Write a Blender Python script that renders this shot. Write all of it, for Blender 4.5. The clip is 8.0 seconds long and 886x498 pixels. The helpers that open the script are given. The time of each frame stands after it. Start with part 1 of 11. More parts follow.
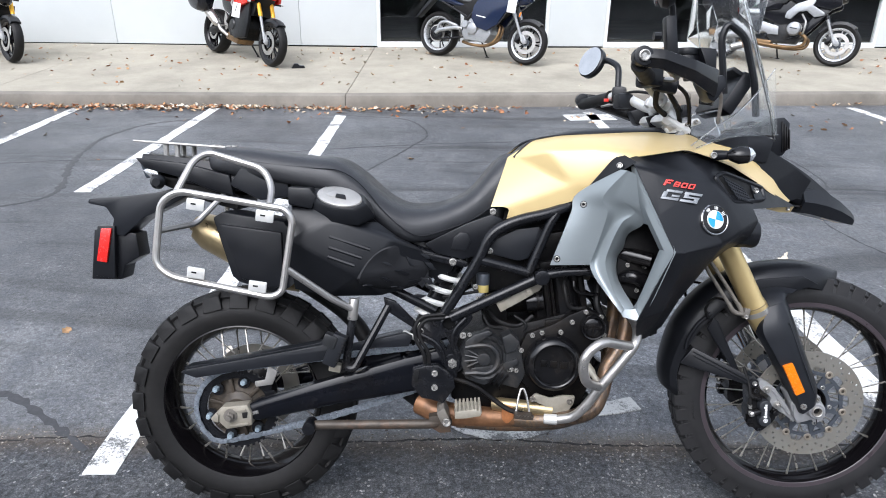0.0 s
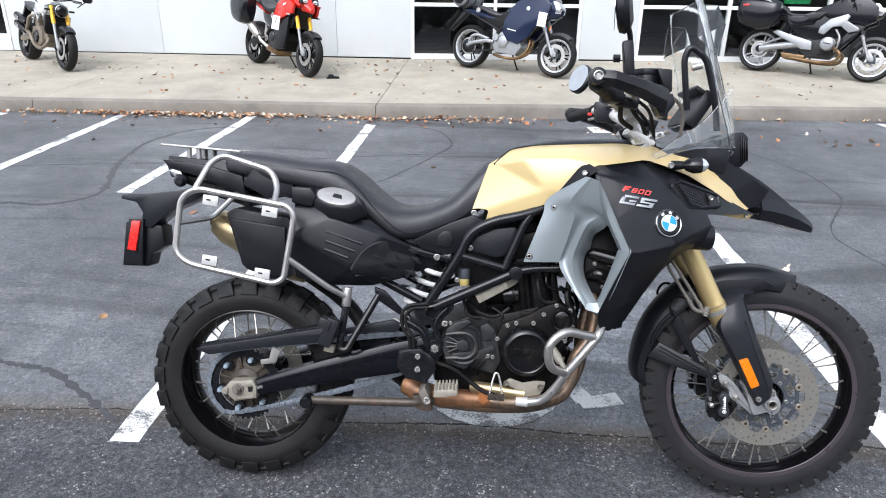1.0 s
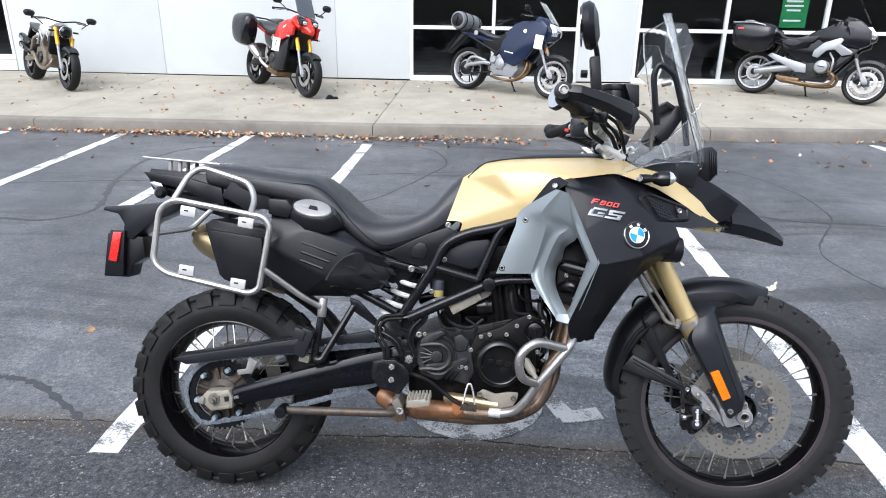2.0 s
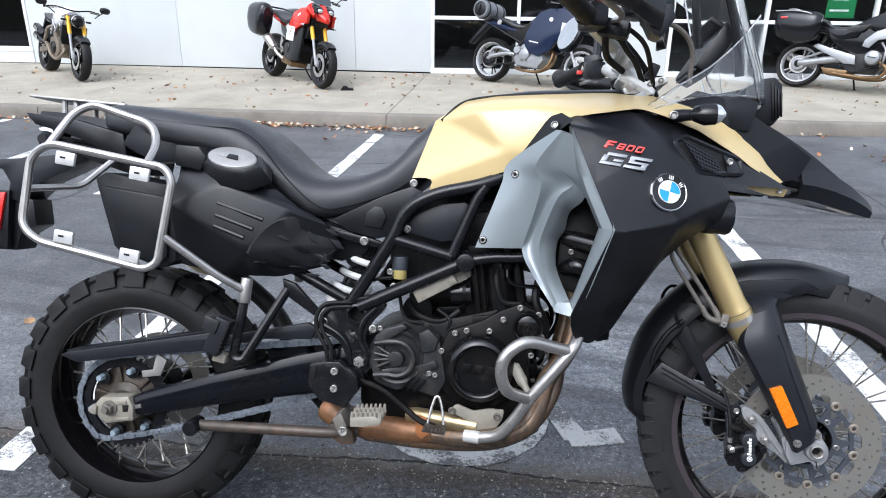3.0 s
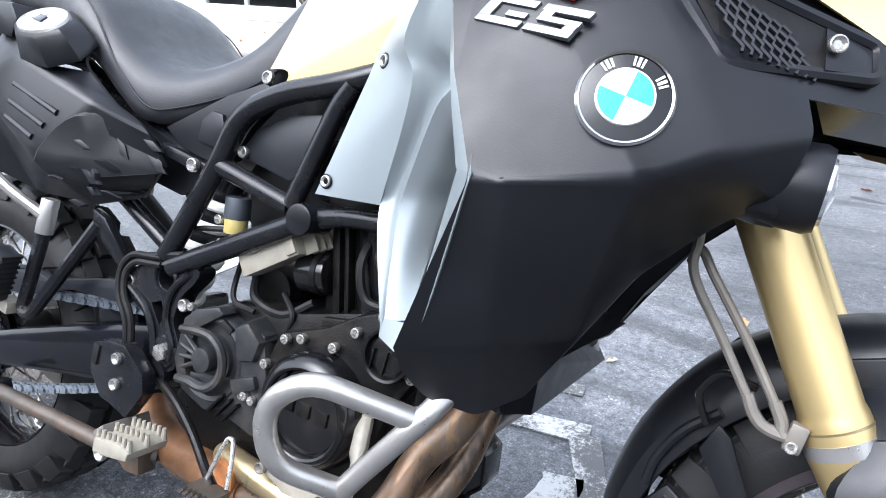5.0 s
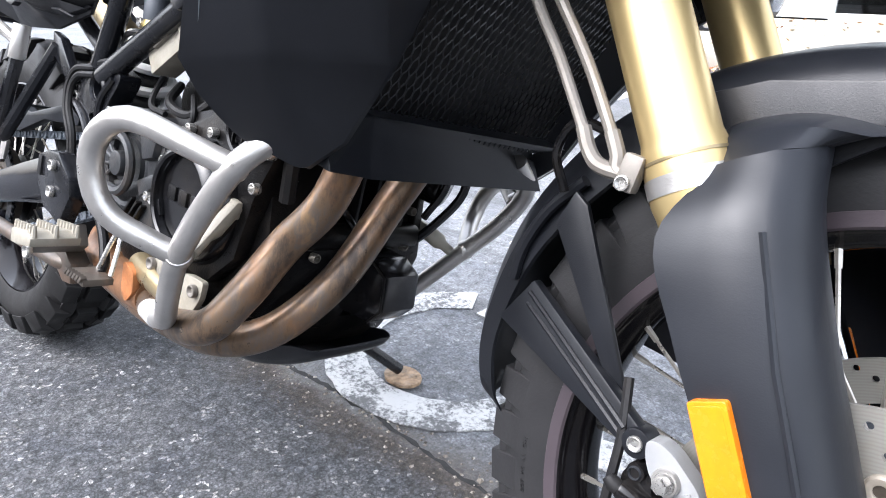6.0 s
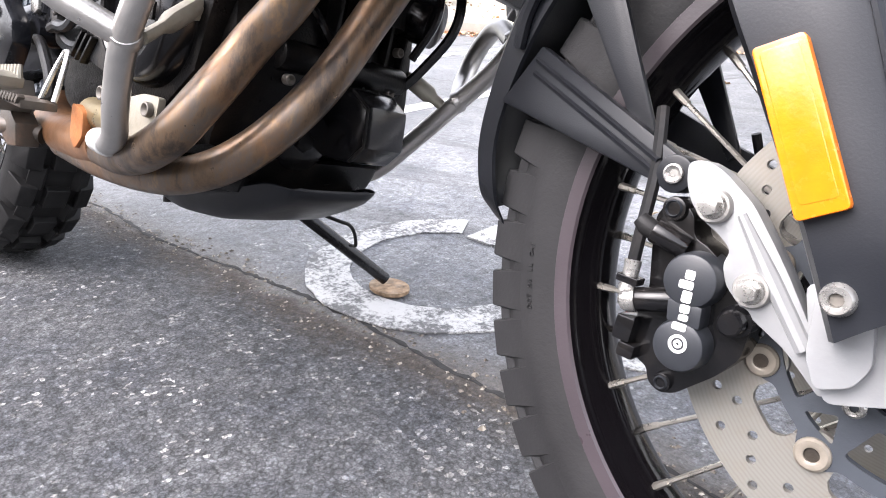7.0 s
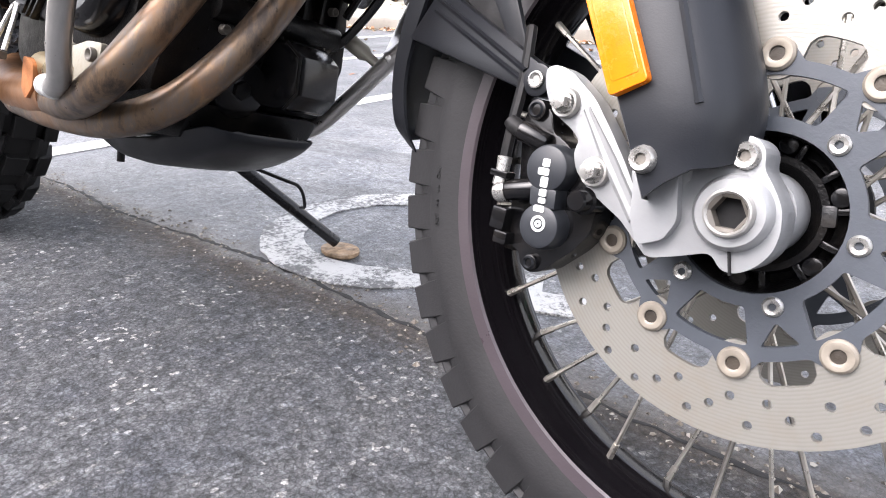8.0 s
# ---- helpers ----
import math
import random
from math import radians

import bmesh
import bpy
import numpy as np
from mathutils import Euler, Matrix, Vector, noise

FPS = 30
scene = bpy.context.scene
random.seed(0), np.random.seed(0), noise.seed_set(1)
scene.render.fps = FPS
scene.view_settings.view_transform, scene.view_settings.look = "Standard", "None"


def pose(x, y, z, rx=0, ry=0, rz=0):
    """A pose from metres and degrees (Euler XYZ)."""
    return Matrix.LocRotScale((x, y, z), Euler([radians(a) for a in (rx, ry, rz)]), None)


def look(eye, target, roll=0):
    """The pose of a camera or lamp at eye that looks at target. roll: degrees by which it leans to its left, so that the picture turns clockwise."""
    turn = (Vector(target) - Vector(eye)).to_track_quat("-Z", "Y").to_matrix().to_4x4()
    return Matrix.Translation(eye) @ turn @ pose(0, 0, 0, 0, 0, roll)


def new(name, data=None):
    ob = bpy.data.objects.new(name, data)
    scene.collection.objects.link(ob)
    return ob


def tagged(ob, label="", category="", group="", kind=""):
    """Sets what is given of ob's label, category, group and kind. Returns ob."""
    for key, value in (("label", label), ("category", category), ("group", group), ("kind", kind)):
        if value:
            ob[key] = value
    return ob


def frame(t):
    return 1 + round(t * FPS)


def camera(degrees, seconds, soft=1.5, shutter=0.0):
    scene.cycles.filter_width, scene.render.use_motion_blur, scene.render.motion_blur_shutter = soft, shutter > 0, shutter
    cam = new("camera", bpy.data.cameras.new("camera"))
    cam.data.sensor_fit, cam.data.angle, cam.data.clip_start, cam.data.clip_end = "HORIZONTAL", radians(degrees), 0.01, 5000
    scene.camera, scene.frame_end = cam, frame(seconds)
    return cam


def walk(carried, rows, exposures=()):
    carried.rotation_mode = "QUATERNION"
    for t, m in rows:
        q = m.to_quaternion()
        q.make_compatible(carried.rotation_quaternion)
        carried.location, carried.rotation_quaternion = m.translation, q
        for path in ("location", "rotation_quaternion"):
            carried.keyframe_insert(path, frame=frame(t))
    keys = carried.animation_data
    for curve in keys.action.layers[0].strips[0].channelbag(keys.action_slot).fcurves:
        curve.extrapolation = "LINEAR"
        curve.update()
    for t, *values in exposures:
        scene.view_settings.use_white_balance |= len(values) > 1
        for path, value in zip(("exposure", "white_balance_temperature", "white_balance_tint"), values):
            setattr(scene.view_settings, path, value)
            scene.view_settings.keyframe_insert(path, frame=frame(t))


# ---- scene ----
cam = camera(67.7, 8.0, 1.0)
PATH = [
    (0, (0.579, -1.543, 1.455), (0.578, 0.301, 0.68), 0.6),
    (0.5, (0.68, -1.616, 1.478), (0.63, 0.234, 0.721), 0.7),
    (1, (0.727, -1.735, 1.497), (0.616, 0.116, 0.749), 0.7),
    (1.5, (0.768, -1.796, 1.513), (0.654, 0.063, 0.785), 0.8),
    (1.7, (0.786, -1.804, 1.512), (0.671, 0.062, 0.801), 0.8),
    (2.8, (0.897, -1.42, 1.279), (0.715, 0.458, 0.616), 1.0),
    (3, (0.929, -1.322, 1.234), (0.721, 0.55, 0.561), 0.8),
    (3.5, (1.025, -1.124, 1.154), (0.738, 0.727, 0.452), 0.8),
    (4, (1.137, -0.926, 1.103), (0.71, 0.889, 0.381), 1.4),
    (4.2, (1.175, -0.857, 1.088), (0.649, 0.933, 0.368), 1.5),
    (5.3, (1.417, -0.516, 0.947), (0.422, 1.056, 0.213), 2.2),
    (5.5, (1.483, -0.483, 0.911), (0.417, 1.04, 0.172), 2.0),
    (5.9, (1.578, -0.437, 0.794), (0.397, 0.989, 0.039), 1.2),
    (6, (1.583, -0.432, 0.756), (0.382, 0.975, -0.004), 0.8),
    (6.5, (1.571, -0.415, 0.605), (0.346, 0.976, -0.146), 0.7),
    (7, (1.572, -0.427, 0.537), (0.401, 1.014, -0.205), 0.9),
    (7.5, (1.606, -0.452, 0.5), (0.473, 1.022, -0.237), 1.0),
    (8, (1.675, -0.455, 0.489), (0.549, 1.028, -0.242), 1.2),
]
EXPOSURES = [(0.0, 1.18, 5980, 12), (1.7, 1.18, 5950, 12), (2.8, 1.10, 5850, 11.5), (4.2, 1.58, 5800, 11.5), (5.3, 2.22, 5850, 11.5), (6.0, 2.42, 6050, 13.5), (7.0, 2.48, 6400, 17), (8.0, 2.30, 6400, 17)]
walk(cam, [(t, look(eye, target, roll)) for t, eye, target, roll in PATH], EXPOSURES)

# ---- sky and sun: a bright overcast day ----
world = bpy.data.worlds.new("overcast_sky")
scene.world = world
world.use_nodes = True
wn, wl = world.node_tree.nodes, world.node_tree.links
sky = wn.new("ShaderNodeTexSky")
sky.sky_type, sky.sun_disc = "NISHITA", False
sky.sun_elevation, sky.sun_rotation = radians(52), radians(205)
sky.air_density, sky.dust_density = 1.6, 4.0
hsv = wn.new("ShaderNodeHueSaturation")
hsv.inputs["Saturation"].default_value = 0.30
wl.new(sky.outputs[0], hsv.inputs["Color"])
wl.new(hsv.outputs[0], wn["Background"].inputs["Color"])
wn["Background"].inputs["Strength"].default_value = 0.15
sun = new("sun", bpy.data.lights.new("sun", "SUN"))
sun.data.energy, sun.data.angle, sun.data.color = 0.55, radians(50), (1.0, 0.985, 0.965)
sun.matrix_world = look((-2.0, -4.5, 6.5), (0.0, 0.0, 0.0))


# ---- materials ----
def material(name):
    m = bpy.data.materials.new(name)
    m.use_nodes = True
    return m, m.node_tree.nodes, m.node_tree.links, m.node_tree.nodes["Principled BSDF"]


def noise_node(nodes, links, coords, scale, detail=4.0, rough=0.6):
    n = nodes.new("ShaderNodeTexNoise")
    n.inputs["Scale"].default_value, n.inputs["Detail"].default_value, n.inputs["Roughness"].default_value = scale, detail, rough
    links.new(coords, n.inputs["Vector"])
    return n.outputs["Fac"]


def ramp(nodes, links, fac, stops):
    r = nodes.new("ShaderNodeValToRGB")
    e = r.color_ramp.elements
    while len(e) < len(stops):
        e.new(0.5)
    for el, (p, c) in zip(e, stops):
        el.position, el.color = p, (*c, 1.0) if len(c) == 3 else c
    links.new(fac, r.inputs["Fac"])
    return r.outputs["Color"]


def grey(v):
    return (v, v, v)


def surface(name, col, rough=0.5, metal=0.0, var=0.12, scale=25.0, bump=0.1, fine=350.0, coat=0.0, rvar=0.1, dirt=0.0, dirtcol=(0.16, 0.13, 0.10), spec=0.5):
    """A paint, plastic or metal: colour varied at two scales, worn gloss, fine relief and some dust."""
    m, nodes, links, b = material(name)
    co = nodes.new("ShaderNodeTexCoord").outputs["Object"]
    big, small = noise_node(nodes, links, co, scale), noise_node(nodes, links, co, fine, 2.0)
    lo, hi = tuple(c * (1 - var) for c in col), tuple(min(1, c * (1 + var)) for c in col)
    c1 = ramp(nodes, links, big, [(0.3, lo), (0.7, hi)])
    if dirt > 0:
        mix = nodes.new("ShaderNodeMix")
        mix.data_type = "RGBA"
        d = ramp(nodes, links, noise_node(nodes, links, co, scale * 0.6, 8.0, 0.75), [(0.5, grey(0.0)), (0.75, grey(dirt))])
        links.new(d, mix.inputs["Factor"])
        links.new(c1, mix.inputs["A"])
        mix.inputs["B"].default_value = (*dirtcol, 1)
        c1 = mix.outputs["Result"]
    links.new(c1, b.inputs["Base Color"])
    r1 = ramp(nodes, links, noise_node(nodes, links, co, scale * 2.3, 6.0), [(0.3, grey(max(0.03, rough - rvar))), (0.75, grey(min(1, rough + rvar)))])
    links.new(r1, b.inputs["Roughness"])
    b.inputs["Metallic"].default_value, b.inputs["Coat Weight"].default_value = metal, coat
    b.inputs["Coat Roughness"].default_value = 0.12
    b.inputs["Specular IOR Level"].default_value = spec
    if bump > 0:
        bp = nodes.new("ShaderNodeBump")
        bp.inputs["Strength"].default_value, bp.inputs["Distance"].default_value = bump, 0.002
        links.new(small, bp.inputs["Height"])
        links.new(bp.outputs["Normal"], b.inputs["Normal"])
    return m


def clear(name, col=(1, 1, 1), rough=0.02):
    m, nodes, links, b = material(name)
    b.inputs["Base Color"].default_value = (*col, 1)
    b.inputs["Transmission Weight"].default_value, b.inputs["Roughness"].default_value = 1.0, rough
    b.inputs["IOR"].default_value = 1.45
    return m


def asphalt_material():
    m, nodes, links, b = material("asphalt")
    co = nodes.new("ShaderNodeTexCoord").outputs["Object"]
    patch = ramp(nodes, links, noise_node(nodes, links, co, 0.7, 5.0), [(0.32, (0.064, 0.068, 0.074)), (0.52, (0.094, 0.098, 0.104)), (0.7, (0.126, 0.131, 0.137))])
    grain = noise_node(nodes, links, co, 210.0, 5.0, 0.75)
    vor = nodes.new("ShaderNodeTexVoronoi")
    vor.inputs["Scale"].default_value = 150.0
    links.new(co, vor.inputs["Vector"])
    stone = ramp(nodes, links, vor.outputs["Color"], [(0.80, grey(0.0)), (0.88, grey(1.0))])
    worn = ramp(nodes, links, noise_node(nodes, links, co, 4.5, 7.0, 0.75), [(0.46, grey(0.03)), (0.60, grey(1.0))])
    mul = nodes.new("ShaderNodeMath")
    mul.operation = "MULTIPLY"
    # coarser, darker paving on the near side of the seam; smooth and paler beyond it
    sep = nodes.new("ShaderNodeSeparateXYZ")
    links.new(co, sep.inputs[0])
    edge = nodes.new("ShaderNodeMath")
    edge.operation = "MULTIPLY_ADD"
    edge.inputs[1].default_value = 0.10
    links.new(noise_node(nodes, links, co, 14.0, 6.0, 0.7), edge.inputs[0])
    links.new(sep.outputs["Y"], edge.inputs[2])
    zone = ramp(nodes, links, edge.outputs[0], [(0.27, grey(0.0)), (0.31, grey(1.0))])
    thin = nodes.new("ShaderNodeMix")
    thin.data_type, thin.blend_type = "RGBA", "MULTIPLY"
    thin.inputs["Factor"].default_value = 1.0
    links.new(worn, thin.inputs["A"])
    links.new(ramp(nodes, links, zone, [(0.0, grey(1.0)), (1.0, grey(0.45))]), thin.inputs["B"])
    links.new(stone, mul.inputs[0])
    links.new(thin.outputs["Result"], mul.inputs[1])
    mix = nodes.new("ShaderNodeMix")
    mix.data_type = "RGBA"
    links.new(mul.outputs[0], mix.inputs["Factor"])
    links.new(patch, mix.inputs["A"])
    mix.inputs["B"].default_value = (0.46, 0.45, 0.43, 1)
    gm = nodes.new("ShaderNodeMix")
    gm.data_type, gm.blend_type = "RGBA", "MULTIPLY"
    gm.inputs["Factor"].default_value = 1.0
    links.new(mix.outputs["Result"], gm.inputs["A"])
    links.new(ramp(nodes, links, grain, [(0.34, grey(0.42)), (0.52, grey(1.0)), (0.70, grey(1.75))]), gm.inputs["B"])
    cells = nodes.new("ShaderNodeTexVoronoi")
    cells.feature = "DISTANCE_TO_EDGE"
    cells.inputs["Scale"].default_value = 120.0
    links.new(co, cells.inputs["Vector"])
    gaps = ramp(nodes, links, cells.outputs["Distance"], [(0.0, grey(0.50)), (0.10, grey(1.0)), (0.25, grey(1.2))])
    tone_cell = nodes.new("ShaderNodeTexVoronoi")
    tone_cell.inputs["Scale"].default_value = 120.0
    links.new(co, tone_cell.inputs["Vector"])
    tones = ramp(nodes, links, tone_cell.outputs["Color"], [(0.15, grey(0.72)), (0.5, grey(1.08)), (0.85, grey(1.50))])
    pebbles = nodes.new("ShaderNodeMix")
    pebbles.data_type, pebbles.blend_type = "RGBA", "MULTIPLY"
    pebbles.inputs["Factor"].default_value = 1.0
    links.new(gaps, pebbles.inputs["A"])
    links.new(tones, pebbles.inputs["B"])
    pits = ramp(nodes, links, noise_node(nodes, links, co, 48.0, 7.0, 0.8), [(0.34, grey(0.22)), (0.46, grey(0.66)), (0.56, grey(1.0)), (0.70, grey(2.0))])
    worn_far = ramp(nodes, links, noise_node(nodes, links, co, 42.0, 8.0, 0.8), [(0.32, grey(0.16)), (0.42, grey(0.62)), (0.50, grey(1.12)), (0.62, grey(1.50)), (0.74, grey(2.1))])
    # faint dark arcs left by turning tyres, and broad stains
    lane = nodes.new("ShaderNodeMapping")
    lane.inputs["Scale"].default_value, lane.inputs["Rotation"].default_value = (0.22, 4.2, 1.0), (0, 0, 0.10)
    bend = nodes.new("ShaderNodeMix")
    bend.data_type, bend.blend_type = "RGBA", "ADD"
    bend.inputs["Factor"].default_value = 1.0
    links.new(co, bend.inputs["A"])
    swirl = nodes.new("ShaderNodeTexNoise")
    swirl.inputs["Scale"].default_value = 0.35
    links.new(co, swirl.inputs["Vector"])
    links.new(swirl.outputs["Color"], bend.inputs["B"])
    links.new(bend.outputs["Result"], lane.inputs["Vector"])
    streak = ramp(nodes, links, noise_node(nodes, links, lane.outputs[0], 1.0, 3.0, 0.6), [(0.34, grey(0.48)), (0.42, grey(1.0)), (0.60, grey(1.0)), (0.67, grey(0.58))])
    stain = ramp(nodes, links, noise_node(nodes, links, co, 0.9, 7.0, 0.65), [(0.36, grey(0.66)), (0.62, grey(1.08))])
    marks = nodes.new("ShaderNodeMix")
    marks.data_type, marks.blend_type = "RGBA", "MULTIPLY"
    marks.inputs["Factor"].default_value = 1.0
    links.new(streak, marks.inputs["A"])
    links.new(stain, marks.inputs["B"])
    scuffed = nodes.new("ShaderNodeMix")
    scuffed.data_type, scuffed.blend_type = "RGBA", "MULTIPLY"
    scuffed.inputs["Factor"].default_value = 1.0
    links.new(worn_far, scuffed.inputs["A"])
    links.new(marks.outputs["Result"], scuffed.inputs["B"])
    worn_far = scuffed.outputs["Result"]
    tone = nodes.new("ShaderNodeMix")
    tone.data_type = "RGBA"
    links.new(zone, tone.inputs["Factor"])
    links.new(pits, tone.inputs["A"])
    links.new(worn_far, tone.inputs["B"])
    stony = nodes.new("ShaderNodeMix")
    stony.data_type, stony.blend_type = "RGBA", "MULTIPLY"
    links.new(ramp(nodes, links, zone, [(0.0, grey(0.75)), (1.0, grey(0.55))]), stony.inputs["Factor"])
    links.new(tone.outputs["Result"], stony.inputs["A"])
    links.new(pebbles.outputs["Result"], stony.inputs["B"])
    # beyond the seam, paler towards a ragged round centred on x 0.95, y 0.80
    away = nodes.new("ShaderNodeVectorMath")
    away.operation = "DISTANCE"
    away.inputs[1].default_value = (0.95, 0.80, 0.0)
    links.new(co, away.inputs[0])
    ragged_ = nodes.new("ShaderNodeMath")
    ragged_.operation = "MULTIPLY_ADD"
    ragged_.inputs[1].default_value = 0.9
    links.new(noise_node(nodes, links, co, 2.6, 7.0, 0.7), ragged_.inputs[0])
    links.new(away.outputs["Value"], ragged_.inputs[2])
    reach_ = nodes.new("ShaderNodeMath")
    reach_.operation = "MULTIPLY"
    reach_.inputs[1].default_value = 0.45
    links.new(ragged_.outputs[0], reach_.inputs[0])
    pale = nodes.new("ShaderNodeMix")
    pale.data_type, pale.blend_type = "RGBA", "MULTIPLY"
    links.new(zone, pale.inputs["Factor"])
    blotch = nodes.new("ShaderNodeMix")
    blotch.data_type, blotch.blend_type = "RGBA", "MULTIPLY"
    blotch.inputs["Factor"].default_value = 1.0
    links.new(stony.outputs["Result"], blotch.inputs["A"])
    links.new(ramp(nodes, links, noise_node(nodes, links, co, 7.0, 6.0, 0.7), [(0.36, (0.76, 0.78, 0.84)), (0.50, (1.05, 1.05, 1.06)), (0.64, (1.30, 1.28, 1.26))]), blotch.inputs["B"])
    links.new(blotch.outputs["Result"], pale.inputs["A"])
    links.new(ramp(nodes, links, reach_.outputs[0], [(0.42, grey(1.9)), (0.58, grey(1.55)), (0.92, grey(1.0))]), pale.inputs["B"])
    pave = nodes.new("ShaderNodeMix")
    pave.data_type, pave.blend_type = "RGBA", "MULTIPLY"
    pave.inputs["Factor"].default_value = 1.0
    links.new(gm.outputs["Result"], pave.inputs["A"])
    links.new(pale.outputs["Result"], pave.inputs["B"])
    # brown grit washed along the open seam
    off = nodes.new("ShaderNodeMath")
    off.operation = "ADD"
    off.inputs[1].default_value = -0.235
    links.new(sep.outputs["Y"], off.inputs[0])
    dist = nodes.new("ShaderNodeMath")
    dist.operation = "ABSOLUTE"
    links.new(off.outputs[0], dist.inputs[0])
    blot = nodes.new("ShaderNodeMath")
    blot.operation = "MULTIPLY_ADD"
    blot.inputs[1].default_value = 0.19
    links.new(noise_node(nodes, links, co, 9.0, 8.0, 0.75), blot.inputs[0])
    links.new(dist.outputs[0], blot.inputs[2])
    grit = nodes.new("ShaderNodeMix")
    grit.data_type = "RGBA"
    links.new(ramp(nodes, links, blot.outputs[0], [(0.10, grey(0.80)), (0.135, grey(0.45)), (0.19, grey(0.0))]), grit.inputs["Factor"])
    links.new(pave.outputs["Result"], grit.inputs["A"])
    links.new(ramp(nodes, links, noise_node(nodes, links, co, 95.0, 7.0, 0.8), [(0.34, (0.022, 0.017, 0.013)), (0.48, (0.062, 0.049, 0.037)), (0.58, (0.105, 0.086, 0.066)), (0.70, (0.23, 0.20, 0.165))]), grit.inputs["B"])
    links.new(grit.outputs["Result"], b.inputs["Base Color"])
    gloss = nodes.new("ShaderNodeMix")
    gloss.data_type = "RGBA"
    links.new(zone, gloss.inputs["Factor"])
    gloss.inputs["A"].default_value = (0.78, 0.78, 0.78, 1)
    links.new(ramp(nodes, links, noise_node(nodes, links, co, 1.3, 5.0), [(0.35, grey(0.36)), (0.7, grey(0.52))]), gloss.inputs["B"])
    links.new(gloss.outputs["Result"], b.inputs["Roughness"])
    links.new(ramp(nodes, links, zone, [(0.0, grey(0.34)), (1.0, grey(0.62))]), b.inputs["Specular IOR Level"])
    bp = nodes.new("ShaderNodeBump")
    bp.inputs["Distance"].default_value = 0.004
    links.new(ramp(nodes, links, zone, [(0.0, grey(0.4)), (1.0, grey(0.15))]), bp.inputs["Strength"])
    links.new(vor.outputs["Distance"], bp.inputs["Height"])
    b2 = nodes.new("ShaderNodeBump")
    b2.inputs["Distance"].default_value = 0.005
    links.new(ramp(nodes, links, zone, [(0.0, grey(0.95)), (1.0, grey(0.55))]), b2.inputs["Strength"])
    links.new(grain, b2.inputs["Height"])
    links.new(bp.outputs["Normal"], b2.inputs["Normal"])
    b3 = nodes.new("ShaderNodeBump")
    b3.inputs["Distance"].default_value = 0.010
    b3.inputs["Strength"].default_value = 0.8
    links.new(noise_node(nodes, links, co, 48.0, 7.0, 0.8), b3.inputs["Height"])
    links.new(b2.outputs["Normal"], b3.inputs["Normal"])
    links.new(b3.outputs["Normal"], b.inputs["Normal"])
    return m


def worn_paint_material(wear, white=0.68):
    m, nodes, links, b = material("road_paint")
    co = nodes.new("ShaderNodeTexCoord").outputs["Object"]
    fac = noise_node(nodes, links, co, 95.0, 8.0, 0.8)
    broad = noise_node(nodes, links, co, 5.0, 4.0)
    add = nodes.new("ShaderNodeMath")
    add.operation = "ADD"
    links.new(fac, add.inputs[0])
    links.new(broad, add.inputs[1])
    half = nodes.new("ShaderNodeMath")
    half.operation = "MULTIPLY"
    half.inputs[1].default_value = 0.5
    links.new(add.outputs[0], half.inputs[0])
    c = ramp(nodes, links, half.outputs[0], [(wear * 0.5 - 0.03, (0.10, 0.10, 0.10)), (wear * 0.5 + 0.035, (white, white, white * 0.97)), (1.0, (white * 1.18, white * 1.18, white * 1.16))])
    links.new(c, b.inputs["Base Color"])
    b.inputs["Roughness"].default_value = 0.6
    bp = nodes.new("ShaderNodeBump")
    bp.inputs["Strength"].default_value, bp.inputs["Distance"].default_value = 0.6, 0.004
    links.new(fac, bp.inputs["Height"])
    links.new(bp.outputs["Normal"], b.inputs["Normal"])
    return m


def concrete_material(name, col, stain):
    m, nodes, links, b = material(name)
    co = nodes.new("ShaderNodeTexCoord").outputs["Object"]
    lo, hi = tuple(c * (1 - stain) for c in col), tuple(c * (1 + stain * 0.5) for c in col)
    base = ramp(nodes, links, noise_node(nodes, links, co, 1.6, 8.0, 0.7), [(0.3, lo), (0.65, hi)])
    gm = nodes.new("ShaderNodeMix")
    gm.data_type, gm.blend_type = "RGBA", "MULTIPLY"
    gm.inputs["Factor"].default_value = 0.6
    g = noise_node(nodes, links, co, 220.0, 4.0, 0.8)
    links.new(base, gm.inputs["A"])
    links.new(ramp(nodes, links, g, [(0.3, grey(0.7)), (0.7, grey(1.2))]), gm.inputs["B"])
    links.new(gm.outputs["Result"], b.inputs["Base Color"])
    b.inputs["Roughness"].default_value = 0.85
    bp = nodes.new("ShaderNodeBump")
    bp.inputs["Strength"].default_value, bp.inputs["Distance"].default_value = 0.4, 0.004
    links.new(g, bp.inputs["Height"])
    links.new(bp.outputs["Normal"], b.inputs["Normal"])
    return m


def leaf_material():
    m, nodes, links, b = material("dry_leaf")
    geo = nodes.new("ShaderNodeNewGeometry")
    c = ramp(nodes, links, geo.outputs["Random Per Island"], [(0.0, (0.24, 0.095, 0.045)), (0.25, (0.34, 0.15, 0.065)), (0.5, (0.42, 0.25, 0.12)), (0.75, (0.42, 0.34, 0.24)), (1.0, (0.55, 0.50, 0.42))])
    links.new(c, b.inputs["Base Color"])
    b.inputs["Roughness"].default_value = 0.7
    return m


def grit_material():
    m, nodes, links, b = material("stone_crumbs")
    geo = nodes.new("ShaderNodeNewGeometry")
    links.new(ramp(nodes, links, geo.outputs["Random Per Island"], [(0.0, (0.05, 0.042, 0.034)), (0.35, (0.13, 0.11, 0.088)), (0.7, (0.22, 0.19, 0.155)), (1.0, (0.42, 0.39, 0.34))]), b.inputs["Base Color"])
    b.inputs["Roughness"].default_value = 0.8
    return m


